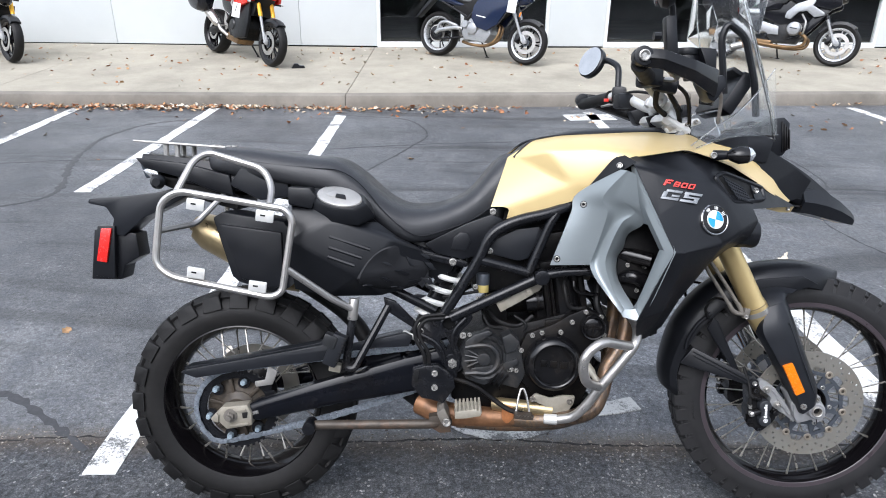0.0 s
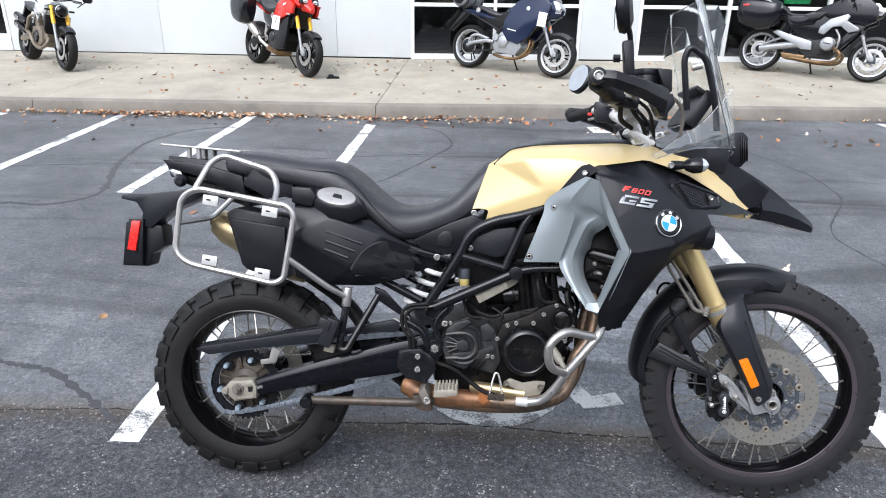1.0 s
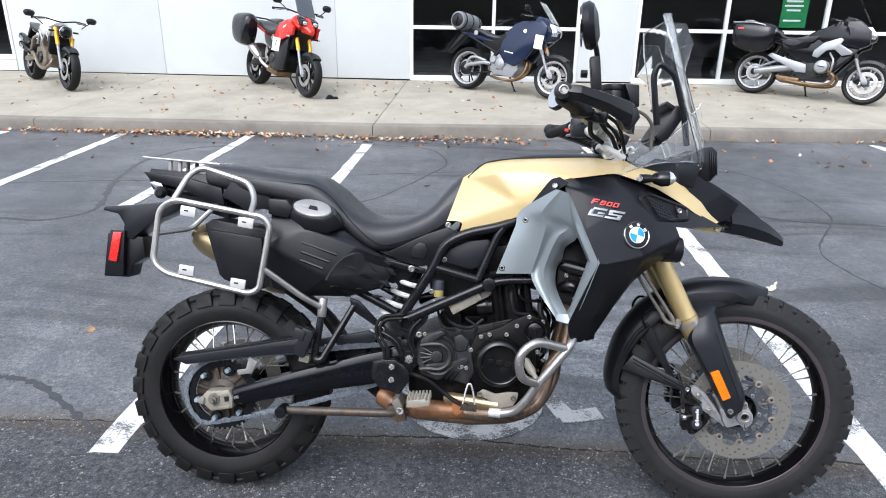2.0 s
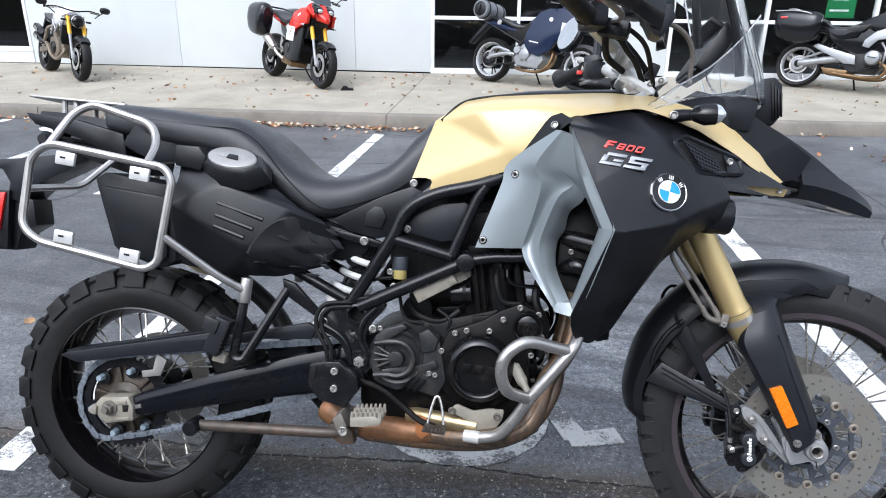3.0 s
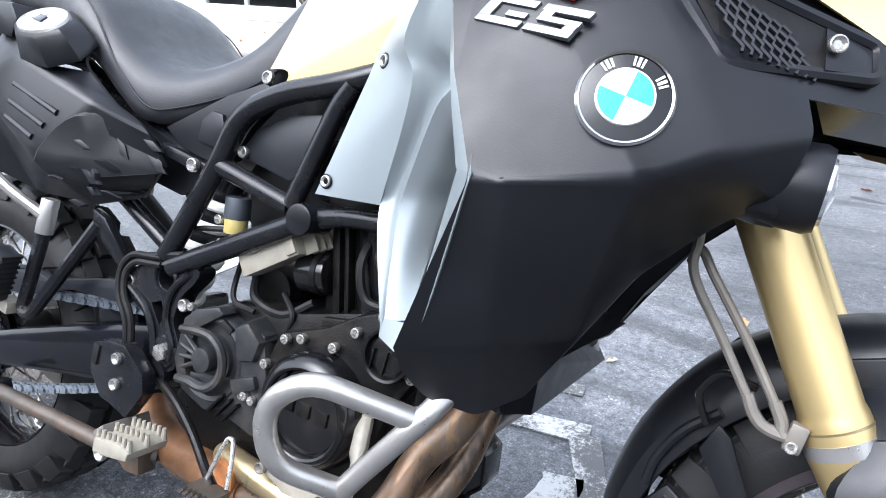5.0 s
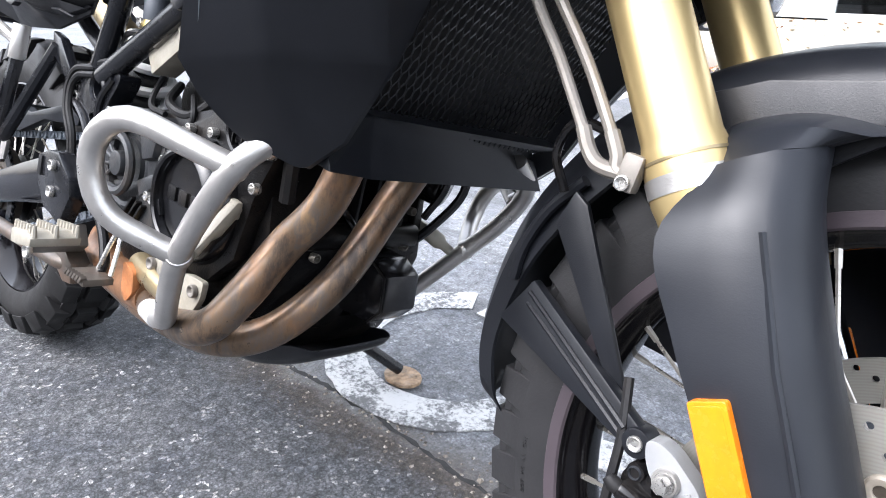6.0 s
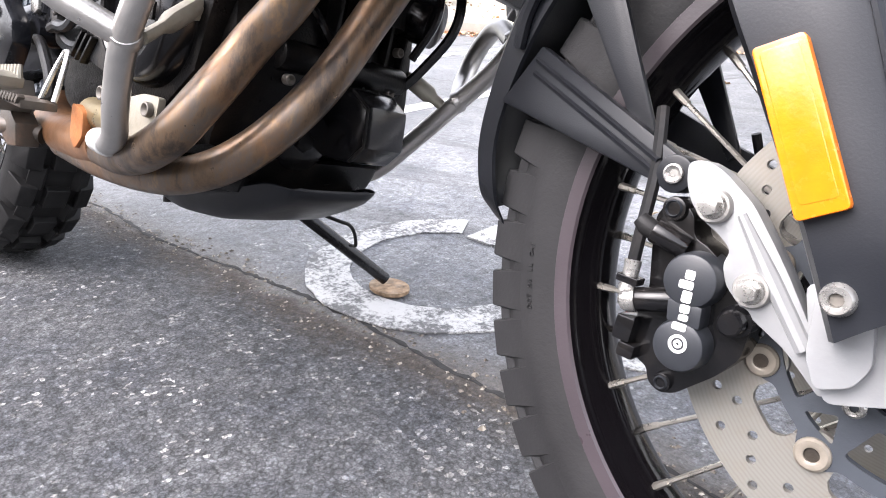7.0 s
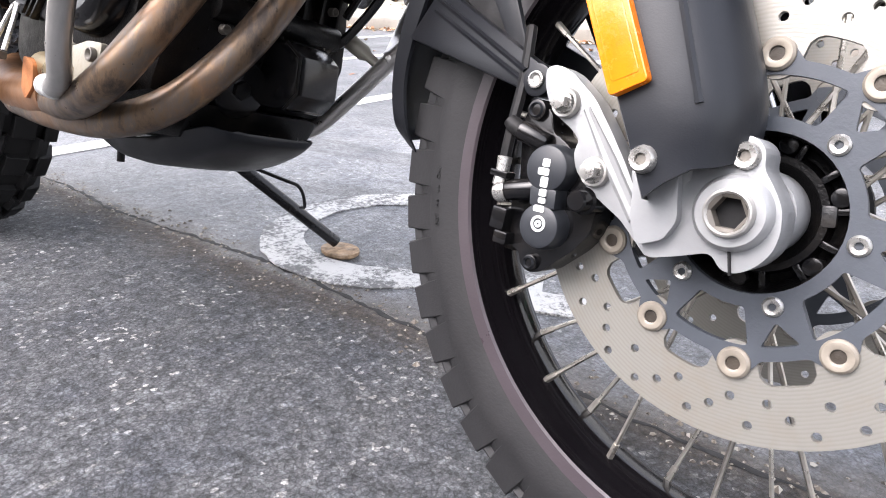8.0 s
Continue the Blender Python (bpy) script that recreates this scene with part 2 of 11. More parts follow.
def header_material():
    """Stainless pipe browned by heat."""
    m, nodes, links, b = material("heat_browned_steel")
    co = nodes.new("ShaderNodeTexCoord").outputs["Object"]
    stretch = nodes.new("ShaderNodeMapping")
    stretch.inputs["Scale"].default_value = (1.0, 1.0, 0.35)
    links.new(co, stretch.inputs["Vector"])
    c = ramp(nodes, links, noise_node(nodes, links, stretch.outputs[0], 22.0, 9.0, 0.72), [(0.30, (0.032, 0.025, 0.021)), (0.40, (0.070, 0.052, 0.040)), (0.48, (0.150, 0.100, 0.062)), (0.54, (0.120, 0.098, 0.082)), (0.62, (0.235, 0.150, 0.082)), (0.74, (0.135, 0.118, 0.104))])
    spots = ramp(nodes, links, noise_node(nodes, links, co, 6.0, 7.0, 0.7), [(0.50, grey(0.0)), (0.66, grey(0.55))])
    tint = nodes.new("ShaderNodeMix")
    tint.data_type = "RGBA"
    links.new(spots, tint.inputs["Factor"])
    links.new(c, tint.inputs["A"])
    tint.inputs["B"].default_value = (0.26, 0.120, 0.045, 1)
    links.new(tint.outputs["Result"], b.inputs["Base Color"])
    b.inputs["Metallic"].default_value = 0.6
    links.new(ramp(nodes, links, noise_node(nodes, links, co, 40.0, 6.0), [(0.3, grey(0.26)), (0.7, grey(0.5))]), b.inputs["Roughness"])
    return m


def disc_material():
    """Brake disc steel: rings scored by the pads, brown dust."""
    m, nodes, links, b = material("scored_brake_disc")
    co = nodes.new("ShaderNodeTexCoord").outputs["Object"]
    mp = nodes.new("ShaderNodeMapping")
    mp.inputs["Location"].default_value = (-1.592, 0.0, -0.342)
    links.new(co, mp.inputs["Vector"])
    wave = nodes.new("ShaderNodeTexWave")
    wave.wave_type, wave.rings_direction = "RINGS", "Y"
    wave.inputs["Scale"].default_value, wave.inputs["Distortion"].default_value = 120.0, 1.6
    wave.inputs["Detail"].default_value = 3.0
    links.new(mp.outputs[0], wave.inputs["Vector"])
    c = ramp(nodes, links, wave.outputs["Fac"], [(0.0, (0.225, 0.214, 0.190)), (0.35, (0.237, 0.228, 0.205)), (1.0, (0.246, 0.238, 0.215))])
    mix = nodes.new("ShaderNodeMix")
    mix.data_type = "RGBA"
    links.new(ramp(nodes, links, noise_node(nodes, links, co, 16.0, 8.0, 0.75), [(0.5, grey(0.0)), (0.75, grey(0.4))]), mix.inputs["Factor"])
    links.new(c, mix.inputs["A"])
    mix.inputs["B"].default_value = (0.22, 0.165, 0.11, 1)
    links.new(mix.outputs["Result"], b.inputs["Base Color"])
    b.inputs["Metallic"].default_value = 0.5
    links.new(ramp(nodes, links, wave.outputs["Fac"], [(0.0, grey(0.43)), (1.0, grey(0.36))]), b.inputs["Roughness"])
    bp = nodes.new("ShaderNodeBump")
    bp.inputs["Strength"].default_value, bp.inputs["Distance"].default_value = 0.05, 0.0006
    links.new(wave.outputs["Fac"], bp.inputs["Height"])
    links.new(bp.outputs["Normal"], b.inputs["Normal"])
    return m


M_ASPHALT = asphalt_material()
M_PAINT, M_PAINT_OLD = worn_paint_material(0.90), worn_paint_material(0.97, 0.52)
M_SEAL = surface("crack_sealer", (0.034, 0.034, 0.037), 0.5, bump=0.3, fine=120)
M_WALK = concrete_material("pavement_concrete", (0.325, 0.298, 0.240), 0.26)
M_KERB = concrete_material("kerb_concrete", (0.20, 0.180, 0.152), 0.35)
M_LEAF = leaf_material()
M_GRIT = grit_material()
M_WALL = surface("white_wall_panel", (0.585, 0.612, 0.615), 0.55, var=0.03, scale=1.5, bump=0.05, fine=60)
M_ALU_WHITE = surface("white_aluminium_frame", (0.72, 0.74, 0.74), 0.4, var=0.04, scale=3)
# the showroom's lack of light is put into this near-black colour
M_INSIDE = surface("showroom_painted_dim", (0.035, 0.036, 0.04), 0.6, var=0.5, scale=0.9)
M_PANE = clear("window_glass", (0.75, 0.8, 0.8))
M_SCREEN = clear("clear_windscreen", (0.97, 0.98, 0.98), 0.03)
M_BLACK = surface("matt_black_plastic", (0.0070, 0.0077, 0.0098), 0.36, var=0.2, scale=12, bump=0.08, fine=900, rvar=0.07, spec=0.31)
M_DKGREY = surface("dark_grey_plastic", (0.0105, 0.0118, 0.0150), 0.40, var=0.15, scale=10, bump=0.05, fine=800, rvar=0.08, spec=0.32)
M_GRIP = surface("matt_grip_plastic", (0.0110, 0.0115, 0.0135), 0.55, var=0.15, scale=14, bump=0.25, fine=1100, rvar=0.06, spec=0.28)
M_SEAT = surface("black_vinyl", (0.017, 0.018, 0.021), 0.42, var=0.14, scale=18, bump=0.3, fine=700, rvar=0.07, spec=0.5)
M_SAND = surface("sand_metallic_paint", (0.60, 0.46, 0.222), 0.36, 0.12, var=0.04, scale=6, bump=0.02, fine=1500, coat=0.25, rvar=0.04)
M_SILVER = surface("silver_paint", (0.222, 0.250, 0.262), 0.33, 0.4, var=0.04, scale=8, bump=0.02, fine=1500, coat=0.25, rvar=0.04)
M_GLOSS = surface("gloss_black_paint", (0.0040, 0.0046, 0.0070), 0.14, var=0.2, scale=15, bump=0.01, rvar=0.05, dirt=0.04, spec=0.24)
M_FRAME = surface("black_powder_coat", (0.0065, 0.0070, 0.0088), 0.24, var=0.2, scale=20, bump=0.08, fine=600, dirt=0.06, spec=0.34)
M_ENGINE = surface("black_engine_casting", (0.0034, 0.0032, 0.0034), 0.36, 0.0, var=0.3, scale=30, bump=0.30, fine=420, dirt=0.10, spec=0.16)
M_COVER = surface("black_engine_cover", (0.0045, 0.0045, 0.0052), 0.17, var=0.2, scale=30, bump=0.03, fine=500, dirt=0.08, rvar=0.06, spec=0.38)
M_GREYCAST = surface("grey_plastic_cover", (0.016, 0.017, 0.0185), 0.38, var=0.25, scale=30, bump=0.2, dirt=0.25, spec=0.40)
M_STEEL = surface("brushed_stainless_tube", (0.46, 0.445, 0.425), 0.36, 0.85, var=0.12, scale=20, bump=0.12, fine=400, dirt=0.25, dirtcol=(0.25, 0.22, 0.18))
M_ALU = surface("cast_aluminium", (0.40, 0.39, 0.37), 0.40, 0.7, var=0.12, scale=30, bump=0.2, fine=300, dirt=0.3, dirtcol=(0.22, 0.18, 0.13))
M_SILVERCAST = surface("silver_fork_foot", (0.300, 0.305, 0.310), 0.38, 0.35, var=0.10, scale=20, bump=0.08, dirt=0.14, dirtcol=(0.20, 0.18, 0.155))
M_BOLT = surface("zinc_bolt", (0.40, 0.39, 0.37), 0.3, 0.8, var=0.15, scale=90, bump=0.1)
M_DISC = disc_material()
M_CARRIER = surface("grey_disc_carrier", (0.045, 0.052, 0.063), 0.5, 0.1, var=0.1, scale=20)
M_GOLD = surface("gold_anodised_fork", (0.60, 0.46, 0.22), 0.36, 0.80, var=0.03, scale=8, bump=0.02, fine=700, rvar=0.03)
M_CHROME = surface("chrome_stanchion", (0.6, 0.6, 0.6), 0.12, 1.0, var=0.05, bump=0.0)
M_RUBBER = surface("tyre_rubber", (0.0098, 0.0095, 0.0096), 0.58, var=0.25, scale=14, bump=0.14, fine=300, dirt=0.25, dirtcol=(0.034, 0.031, 0.028), spec=0.24)
M_RUBBER_DUSTY = surface("dusty_tyre_rubber", (0.0150, 0.0148, 0.0156), 0.56, var=0.25, scale=10, bump=0.14, fine=300, dirt=0.3, dirtcol=(0.042, 0.040, 0.040), spec=0.30)
M_RIM = surface("black_rim", (0.0032, 0.0028, 0.0034), 0.12, 0.0, var=0.2, scale=12, bump=0.02, dirt=0.03, dirtcol=(0.04, 0.032, 0.028), spec=0.28)
M_RIMLIP = surface("worn_rim_lip", (0.044, 0.035, 0.040), 0.36, 0.0, var=0.15, scale=10, bump=0.1)
M_SPOKE = surface("steel_spoke", (0.50, 0.47, 0.42), 0.32, 0.9, var=0.2, scale=30, dirt=0.4)
M_CHAIN = surface("steel_chain", (0.25, 0.28, 0.32), 0.34, 0.6, var=0.35, scale=80, dirt=0.15)
M_BROWN = surface("oily_brown_casting", (0.040, 0.032, 0.024), 0.45, 0.2, var=0.4, scale=30, bump=0.3, dirt=0.4, dirtcol=(0.12, 0.085, 0.05))
M_ZINC = surface("blue_zinc_nut", (0.34, 0.42, 0.48), 0.25, 0.35, var=0.1, scale=90, bump=0.05)
M_CREAM = surface("pale_dusty_alloy", (0.27, 0.25, 0.205), 0.45, 0.25, var=0.15, scale=40, bump=0.2, dirt=0.4, dirtcol=(0.20, 0.15, 0.10))
M_HEADER = header_material()
M_COLLECTOR = surface("gold_brown_pipe", (0.20, 0.098, 0.046), 0.45, 0.40, var=0.45, scale=22, bump=0.1, dirt=0.35, dirtcol=(0.10, 0.065, 0.04))
M_STANDFOOT = surface("rusty_stand_foot", (0.30, 0.205, 0.125), 0.8, 0.1, var=0.6, scale=60, bump=0.8, fine=120, dirt=0.6, dirtcol=(0.34, 0.32, 0.28))
M_BRONZE = surface("bronze_muffler", (0.38, 0.30, 0.17), 0.34, 0.8, var=0.2, scale=12, dirt=0.3)
M_BOBBIN = surface("dusty_bobbin", (0.25, 0.22, 0.18), 0.45, 0.3, var=0.15, scale=60, dirt=0.3)
M_BARSILVER = surface("silver_bar_casting", (0.60, 0.60, 0.58), 0.36, 0.35, var=0.05, scale=20, bump=0.06, dirt=0.1)
M_CRACK = surface("crack_shadow", (0.016, 0.015, 0.014), 0.8, var=0.4, scale=30, bump=0.3)
M_DECAL = surface("silver_decal", (0.20, 0.21, 0.22), 0.35, 0.5, var=0.05)
M_RUSTGREY = surface("rust_tinged_grey", (0.060, 0.049, 0.039), 0.5, 0.3, var=0.3, scale=25, dirt=0.5, dirtcol=(0.20, 0.10, 0.05))
M_RUST = surface("rusty_orange_bracket", (0.33, 0.125, 0.042), 0.65, 0.2, var=0.5, scale=30, bump=0.3, dirt=0.6, dirtcol=(0.12, 0.07, 0.04))
M_ORANGE = surface("orange_reflector", (0.74, 0.185, 0.002), 0.25, var=0.10, scale=60, bump=0.07, fine=420, coat=0.25)
M_RED = surface("red_reflector", (0.62, 0.02, 0.015), 0.25, var=0.1, scale=60, bump=0.4, fine=260, coat=0.6)
M_WHITE = surface("white_enamel", (0.72, 0.72, 0.70), 0.4, var=0.1, scale=30, dirt=0.15)
M_BLUE = surface("sky_blue_enamel", (0.02, 0.27, 0.66), 0.25, var=0.04)
M_REDMARK = surface("red_decal", (0.66, 0.04, 0.03), 0.35, var=0.04)
M_LAMP = surface("lamp_reflector", (0.72, 0.74, 0.77), 0.14, 0.8, var=0.2, scale=120)
M_CALIPER = surface("satin_grey_caliper", (0.020, 0.022, 0.026), 0.42, var=0.15, scale=40, bump=0.06, fine=700, rvar=0.06, spec=0.4)
M_TAG = surface("paper_tag", (0.82, 0.82, 0.82), 0.7, var=0.03)
# shade of slots, hollows and internals put into the colour; also plain black parts
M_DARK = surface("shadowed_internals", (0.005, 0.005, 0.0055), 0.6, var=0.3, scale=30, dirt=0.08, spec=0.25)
M_TAN = surface("dusty_grey_metal", (0.17, 0.155, 0.135), 0.5, 0.4, var=0.2, scale=25, dirt=0.4)
M_YELLOWFORK = surface("yellow_fork", (0.78, 0.42, 0.03), 0.35, 0.4, var=0.06)
M_BIKERED = surface("gloss_red_paint", (0.58, 0.020, 0.010), 0.24, var=0.06, coat=0.2)
M_BIKEBLUE = surface("dark_blue_paint", (0.012, 0.020, 0.050), 0.16, 0.15, var=0.1, coat=0.15, spec=0.4)
M_PIPEBROWN = surface("brown_exhaust_steel", (0.20, 0.125, 0.062), 0.38, 0.7, var=0.3, scale=14, dirt=0.3)
M_BIKEBLACK = surface("dark_metallic_paint", (0.006, 0.0065, 0.009), 0.18, 0.0, var=0.15, coat=0.12, spec=0.35)
M_BIKEWHITE = surface("pearl_white_paint", (0.74, 0.75, 0.75), 0.25, var=0.04, coat=0.4)
M_GREEN = surface("green_poster", (0.01, 0.20, 0.06), 0.5, var=0.1)
M_SMOKE = surface("dark_tinted_screen", (0.05, 0.06, 0.07), 0.1, var=0.1, coat=0.6)


# ---- mesh building ----
def thing(name, label, category, group="", kind=""):
    return tagged(new(name), label, category, group, kind)


def part(name, bm, mat, parent=None, label="", angle=34, m=None):
    """Links a bmesh as one mesh object under a thing or a part."""
    if m is not None:
        bmesh.ops.transform(bm, matrix=m, verts=bm.verts)
    bmesh.ops.recalc_face_normals(bm, faces=bm.faces)
    me = bpy.data.meshes.new(name)
    bm.to_mesh(me)
    bm.free()
    me.materials.append(mat)
    me.shade_smooth()
    me.set_sharp_from_angle(angle=radians(angle))
    ob = new(name, me)
    if parent is not None:
        ob.parent = parent
    if label:
        ob["label"] = label
    return ob


def again(name, ob, m, parent):
    """Another piece on the same mesh."""
    o = new(name, ob.data)
    o.parent = parent
    o.matrix_basis = m
    return o


def put(bm, other, m=None):
    """Adds another bmesh to bm."""
    table = {}
    for v in other.verts:
        table[v] = bm.verts.new(m @ v.co if m is not None else v.co)
    for f in other.faces:
        try:
            bm.faces.new([table[v] for v in f.verts])
        except ValueError:
            pass
    other.free()
    return bm


def bevelled(bm, width, seg=2):
    if width > 0:
        bmesh.ops.bevel(bm, geom=list(bm.edges), offset=width, segments=seg, profile=0.6, affect="EDGES", clamp_overlap=True)
    return bm


def solid(verts, faces, bev=0.0, seg=2):
    bm = bmesh.new()
    vs = [bm.verts.new(v) for v in verts]
    for f in faces:
        bm.faces.new([vs[i] for i in f])
    bmesh.ops.recalc_face_normals(bm, faces=bm.faces)
    return bevelled(bm, bev, seg)


def box(c, s, rot=(0, 0, 0), bev=0.003):
    bm = bmesh.new()
    bmesh.ops.create_cube(bm, size=1.0, matrix=Matrix.Diagonal((*s, 1)))
    bevelled(bm, bev)
    bmesh.ops.transform(bm, matrix=pose(*c, *rot), verts=bm.verts)
    return bm


def prism(outline, y0, y1, bev=0.004, taper=1.0):
    """A plate or block: an outline in x, z between two depths."""
    n = len(outline)
    cx, cz = sum(p[0] for p in outline) / n, sum(p[1] for p in outline) / n
    near = [(cx + (x - cx) * taper, y0, cz + (z - cz) * taper) for x, z in outline]
    far = [(x, y1, z) for x, z in outline]
    faces = [list(range(n)), list(range(2 * n - 1, n - 1, -1))]
    faces += [[i, i + n, (i + 1) % n + n, (i + 1) % n] for i in range(n)]
    return solid(near + far, faces, bev)


def cut_plate(outer, holes, y0, y1):
    """A flat plate in x, z between two depths, with openings cut right through it."""
    bm = bmesh.new()
    edges = []
    for ring in [outer] + list(holes):
        vs = [bm.verts.new((x, y0, z)) for x, z in ring]
        edges += [bm.edges.new((vs[i], vs[(i + 1) % len(vs)])) for i in range(len(vs))]
    bmesh.ops.triangle_fill(bm, use_beauty=True, use_dissolve=False, edges=edges)
    more = bmesh.ops.extrude_face_region(bm, geom=list(bm.faces))
    for v in more["geom"]:
        if isinstance(v, bmesh.types.BMVert):
            v.co.y = y1
    return bm


def arc(cx, cz, r, a0, a1, n):
    """Points on an arc, from one angle to another in degrees."""
    return [(cx + r * math.cos(radians(a0 + (a1 - a0) * k / n)), cz + r * math.sin(radians(a0 + (a1 - a0) * k / n))) for k in range(n + 1)]


def soft_poly(pts, radius, steps=4):
    """A closed outline in x, z with rounded corners."""
    return [(v.x, v.z) for v in rounded([(x, 0, z) for x, z in pts], radius, True, steps)]


def curve_points(pts, steps, closed=False):
    """Points on a smooth curve through pts."""
    p = [Vector(q) for q in pts]
    n = len(p)
    out = []
    for i in range(n if closed else n - 1):
        a = p[(i - 1) % n] if closed or i > 0 else p[0] * 2 - p[1]
        b, c = p[i], p[(i + 1) % n]
        d = p[(i + 2) % n] if closed or i + 2 < n else p[-1] * 2 - p[-2]
        for k in range(steps):
            u = k / steps
            out.append(0.5 * ((2 * b) + (c - a) * u + (2 * a - 5 * b + 4 * c - d) * u * u + (3 * b - a - 3 * c + d) * u ** 3))
    if not closed:
        out.append(p[-1])
    return out


def rounded(pts, radius, closed=False, steps=5):
    """A path of straight runs with rounded bends, as bent tube has."""
    p = [Vector(q) for q in pts]
    n = len(p)
    out = []
    for i in range(n):
        if not closed and i in (0, n - 1):
            out.append(p[i])
            continue
        a, b, c = p[(i - 1) % n], p[i], p[(i + 1) % n]
        r1 = min(radius, (a - b).length * 0.48, (c - b).length * 0.48)
        s, e = b + (a - b).normalized() * r1, b + (c - b).normalized() * r1
        for k in range(steps + 1):
            u = k / steps
            out.append(s * (1 - u) ** 2 + b * 2 * u * (1 - u) + e * u * u)
    return out


def sweep(path, r, seg=10, closed=False, flat=1.0):
    """A tube along a path of close points; r may be a list."""
    p = [Vector(q) for q in path]
    n = len(p)
    bm = bmesh.new()
    rings = []
    t0 = (p[1] - p[0]).normalized()
    side = t0.orthogonal().normalized()
    for i in range(n):
        a, b = (p[i - 1] if i or closed else p[i]), (p[(i + 1) % n] if i < n - 1 or closed else p[i])
        t = (b - a).normalized()
        side = (side - t * side.dot(t)).normalized()
        up = t.cross(side)
        rr = r[i] if isinstance(r, (list, tuple)) else r
        rings.append([bm.verts.new(p[i] + side * (math.cos(2 * math.pi * k / seg) * rr) + up * (math.sin(2 * math.pi * k / seg) * rr * flat)) for k in range(seg)])
    for i in range(n if closed else n - 1):
        a, b = rings[i], rings[(i + 1) % n]
        for k in range(seg):
            bm.faces.new((a[k], a[(k + 1) % seg], b[(k + 1) % seg], b[k]))
    if not closed:
        bm.faces.new(rings[0][::-1])
        bm.faces.new(rings[-1])
    return bm


def bent(pts, r, radius=0.04, seg=10, closed=False):
    return sweep(rounded(pts, radius, closed), r, seg, closed)


def hose(pts, r, seg=8, steps=6):
    return sweep(curve_points(pts, steps), r, seg)


def rod(p, q, r, r2=None, seg=18, bev=0.0):
    p, q = Vector(p), Vector(q)
    bm = bmesh.new()
    bmesh.ops.create_cone(bm, cap_ends=True, segments=seg, radius1=r, radius2=r if r2 is None else r2, depth=(q - p).length)
    if bev:
        caps = [e for f in bm.faces if len(f.verts) > 4 for e in f.edges]
        bmesh.ops.bevel(bm, geom=caps, offset=bev, segments=2, affect="EDGES", profile=0.6)
    m = Matrix.Translation((p + q) / 2) @ (q - p).to_track_quat("Z", "Y").to_matrix().to_4x4()
    bmesh.ops.transform(bm, matrix=m, verts=bm.verts)
    return bm


def lathe(profile, c, seg=48, closed=False):
    """Turns a profile of (radius, depth along y) round an axis along y through c."""
    bm = bmesh.new()
    rings = []
    for rad, d in profile:
        if rad < 1e-6:
            rings.append([bm.verts.new((c[0], c[1] + d, c[2]))])
        else:
            rings.append([bm.verts.new((c[0] + rad * math.cos(2 * math.pi * k / seg), c[1] + d, c[2] + rad * math.sin(2 * math.pi * k / seg))) for k in range(seg)])
    pairs = list(zip(rings, rings[1:])) + ([(rings[-1], rings[0])] if closed else [])
    for a, b in pairs:
        for k in range(seg):
            j = (k + 1) % seg
            if len(a) == 1 and len(b) == 1:
                continue
            if len(a) == 1:
                bm.faces.new((a[0], b[j], b[k]))
            elif len(b) == 1:
                bm.faces.new((a[k], a[j], b[0]))
            else:
                bm.faces.new((a[k], a[j], b[j], b[k]))
    return bm


def loft(rings, caps=True, closed=True):
    bm = bmesh.new()
    vs = [[bm.verts.new(p) for p in r] for r in rings]
    n = len(vs[0])
    for a, b in zip(vs, vs[1:]):
        for k in range(n if closed else n - 1):
            bm.faces.new((a[k], a[(k + 1) % n], b[(k + 1) % n], b[k]))
    if caps and closed:
        bm.faces.new(vs[0][::-1])
        bm.faces.new(vs[-1])
    return bm


def smooth_loft(rings, along=4, around=3):
    """A skin through rings of points, smoothed both ways."""
    rr = [curve_points(r, around, True) for r in rings]
    cols = [curve_points([r[k] for r in rr], along) for k in range(len(rr[0]))]
    return loft([[c[i] for c in cols] for i in range(len(cols[0]))])


def shell(verts, faces, thick=0.004, bev=0.006, inward=1.0):
    """A moulded panel of flat facets with softened creases and real thickness; inward: the way the back lies along y."""
    bm = bmesh.new()
    vs = [bm.verts.new(v) for v in verts]
    for f in faces:
        bm.faces.new([vs[i] for i in f])
    inner = [e for e in bm.edges if len(e.link_faces) == 2]
    if bev:
        bmesh.ops.bevel(bm, geom=inner, offset=bev, segments=3, profile=0.5, affect="EDGES", clamp_overlap=True)
    bmesh.ops.recalc_face_normals(bm, faces=bm.faces)
    ring = bmesh.ops.extrude_face_region(bm, geom=list(bm.faces))
    moved = [g for g in ring["geom"] if isinstance(g, bmesh.types.BMVert)]
    for v in moved:
        v.co.y += thick * inward
    bmesh.ops.recalc_face_normals(bm, faces=bm.faces)
    return bm


def flip(verts):
    return [(x, -y, z) for x, y, z in verts]


def bolt(c, r=0.007, h=0.006, way=(0, -1, 0), socket=True):
    """A cap screw whose head faces along way."""
    w = Vector(way).normalized()
    bm = rod(Vector(c), Vector(c) + w * h, r, seg=14, bev=r * 0.2)
    if socket:
        top = max(bm.faces, key=lambda f: (f.calc_center_median() - Vector(c)).dot(w))
        bmesh.ops.inset_individual(bm, faces=[top], thickness=r * 0.35)
        for v in top.verts:
            v.co -= w * h * 0.6
    return bm


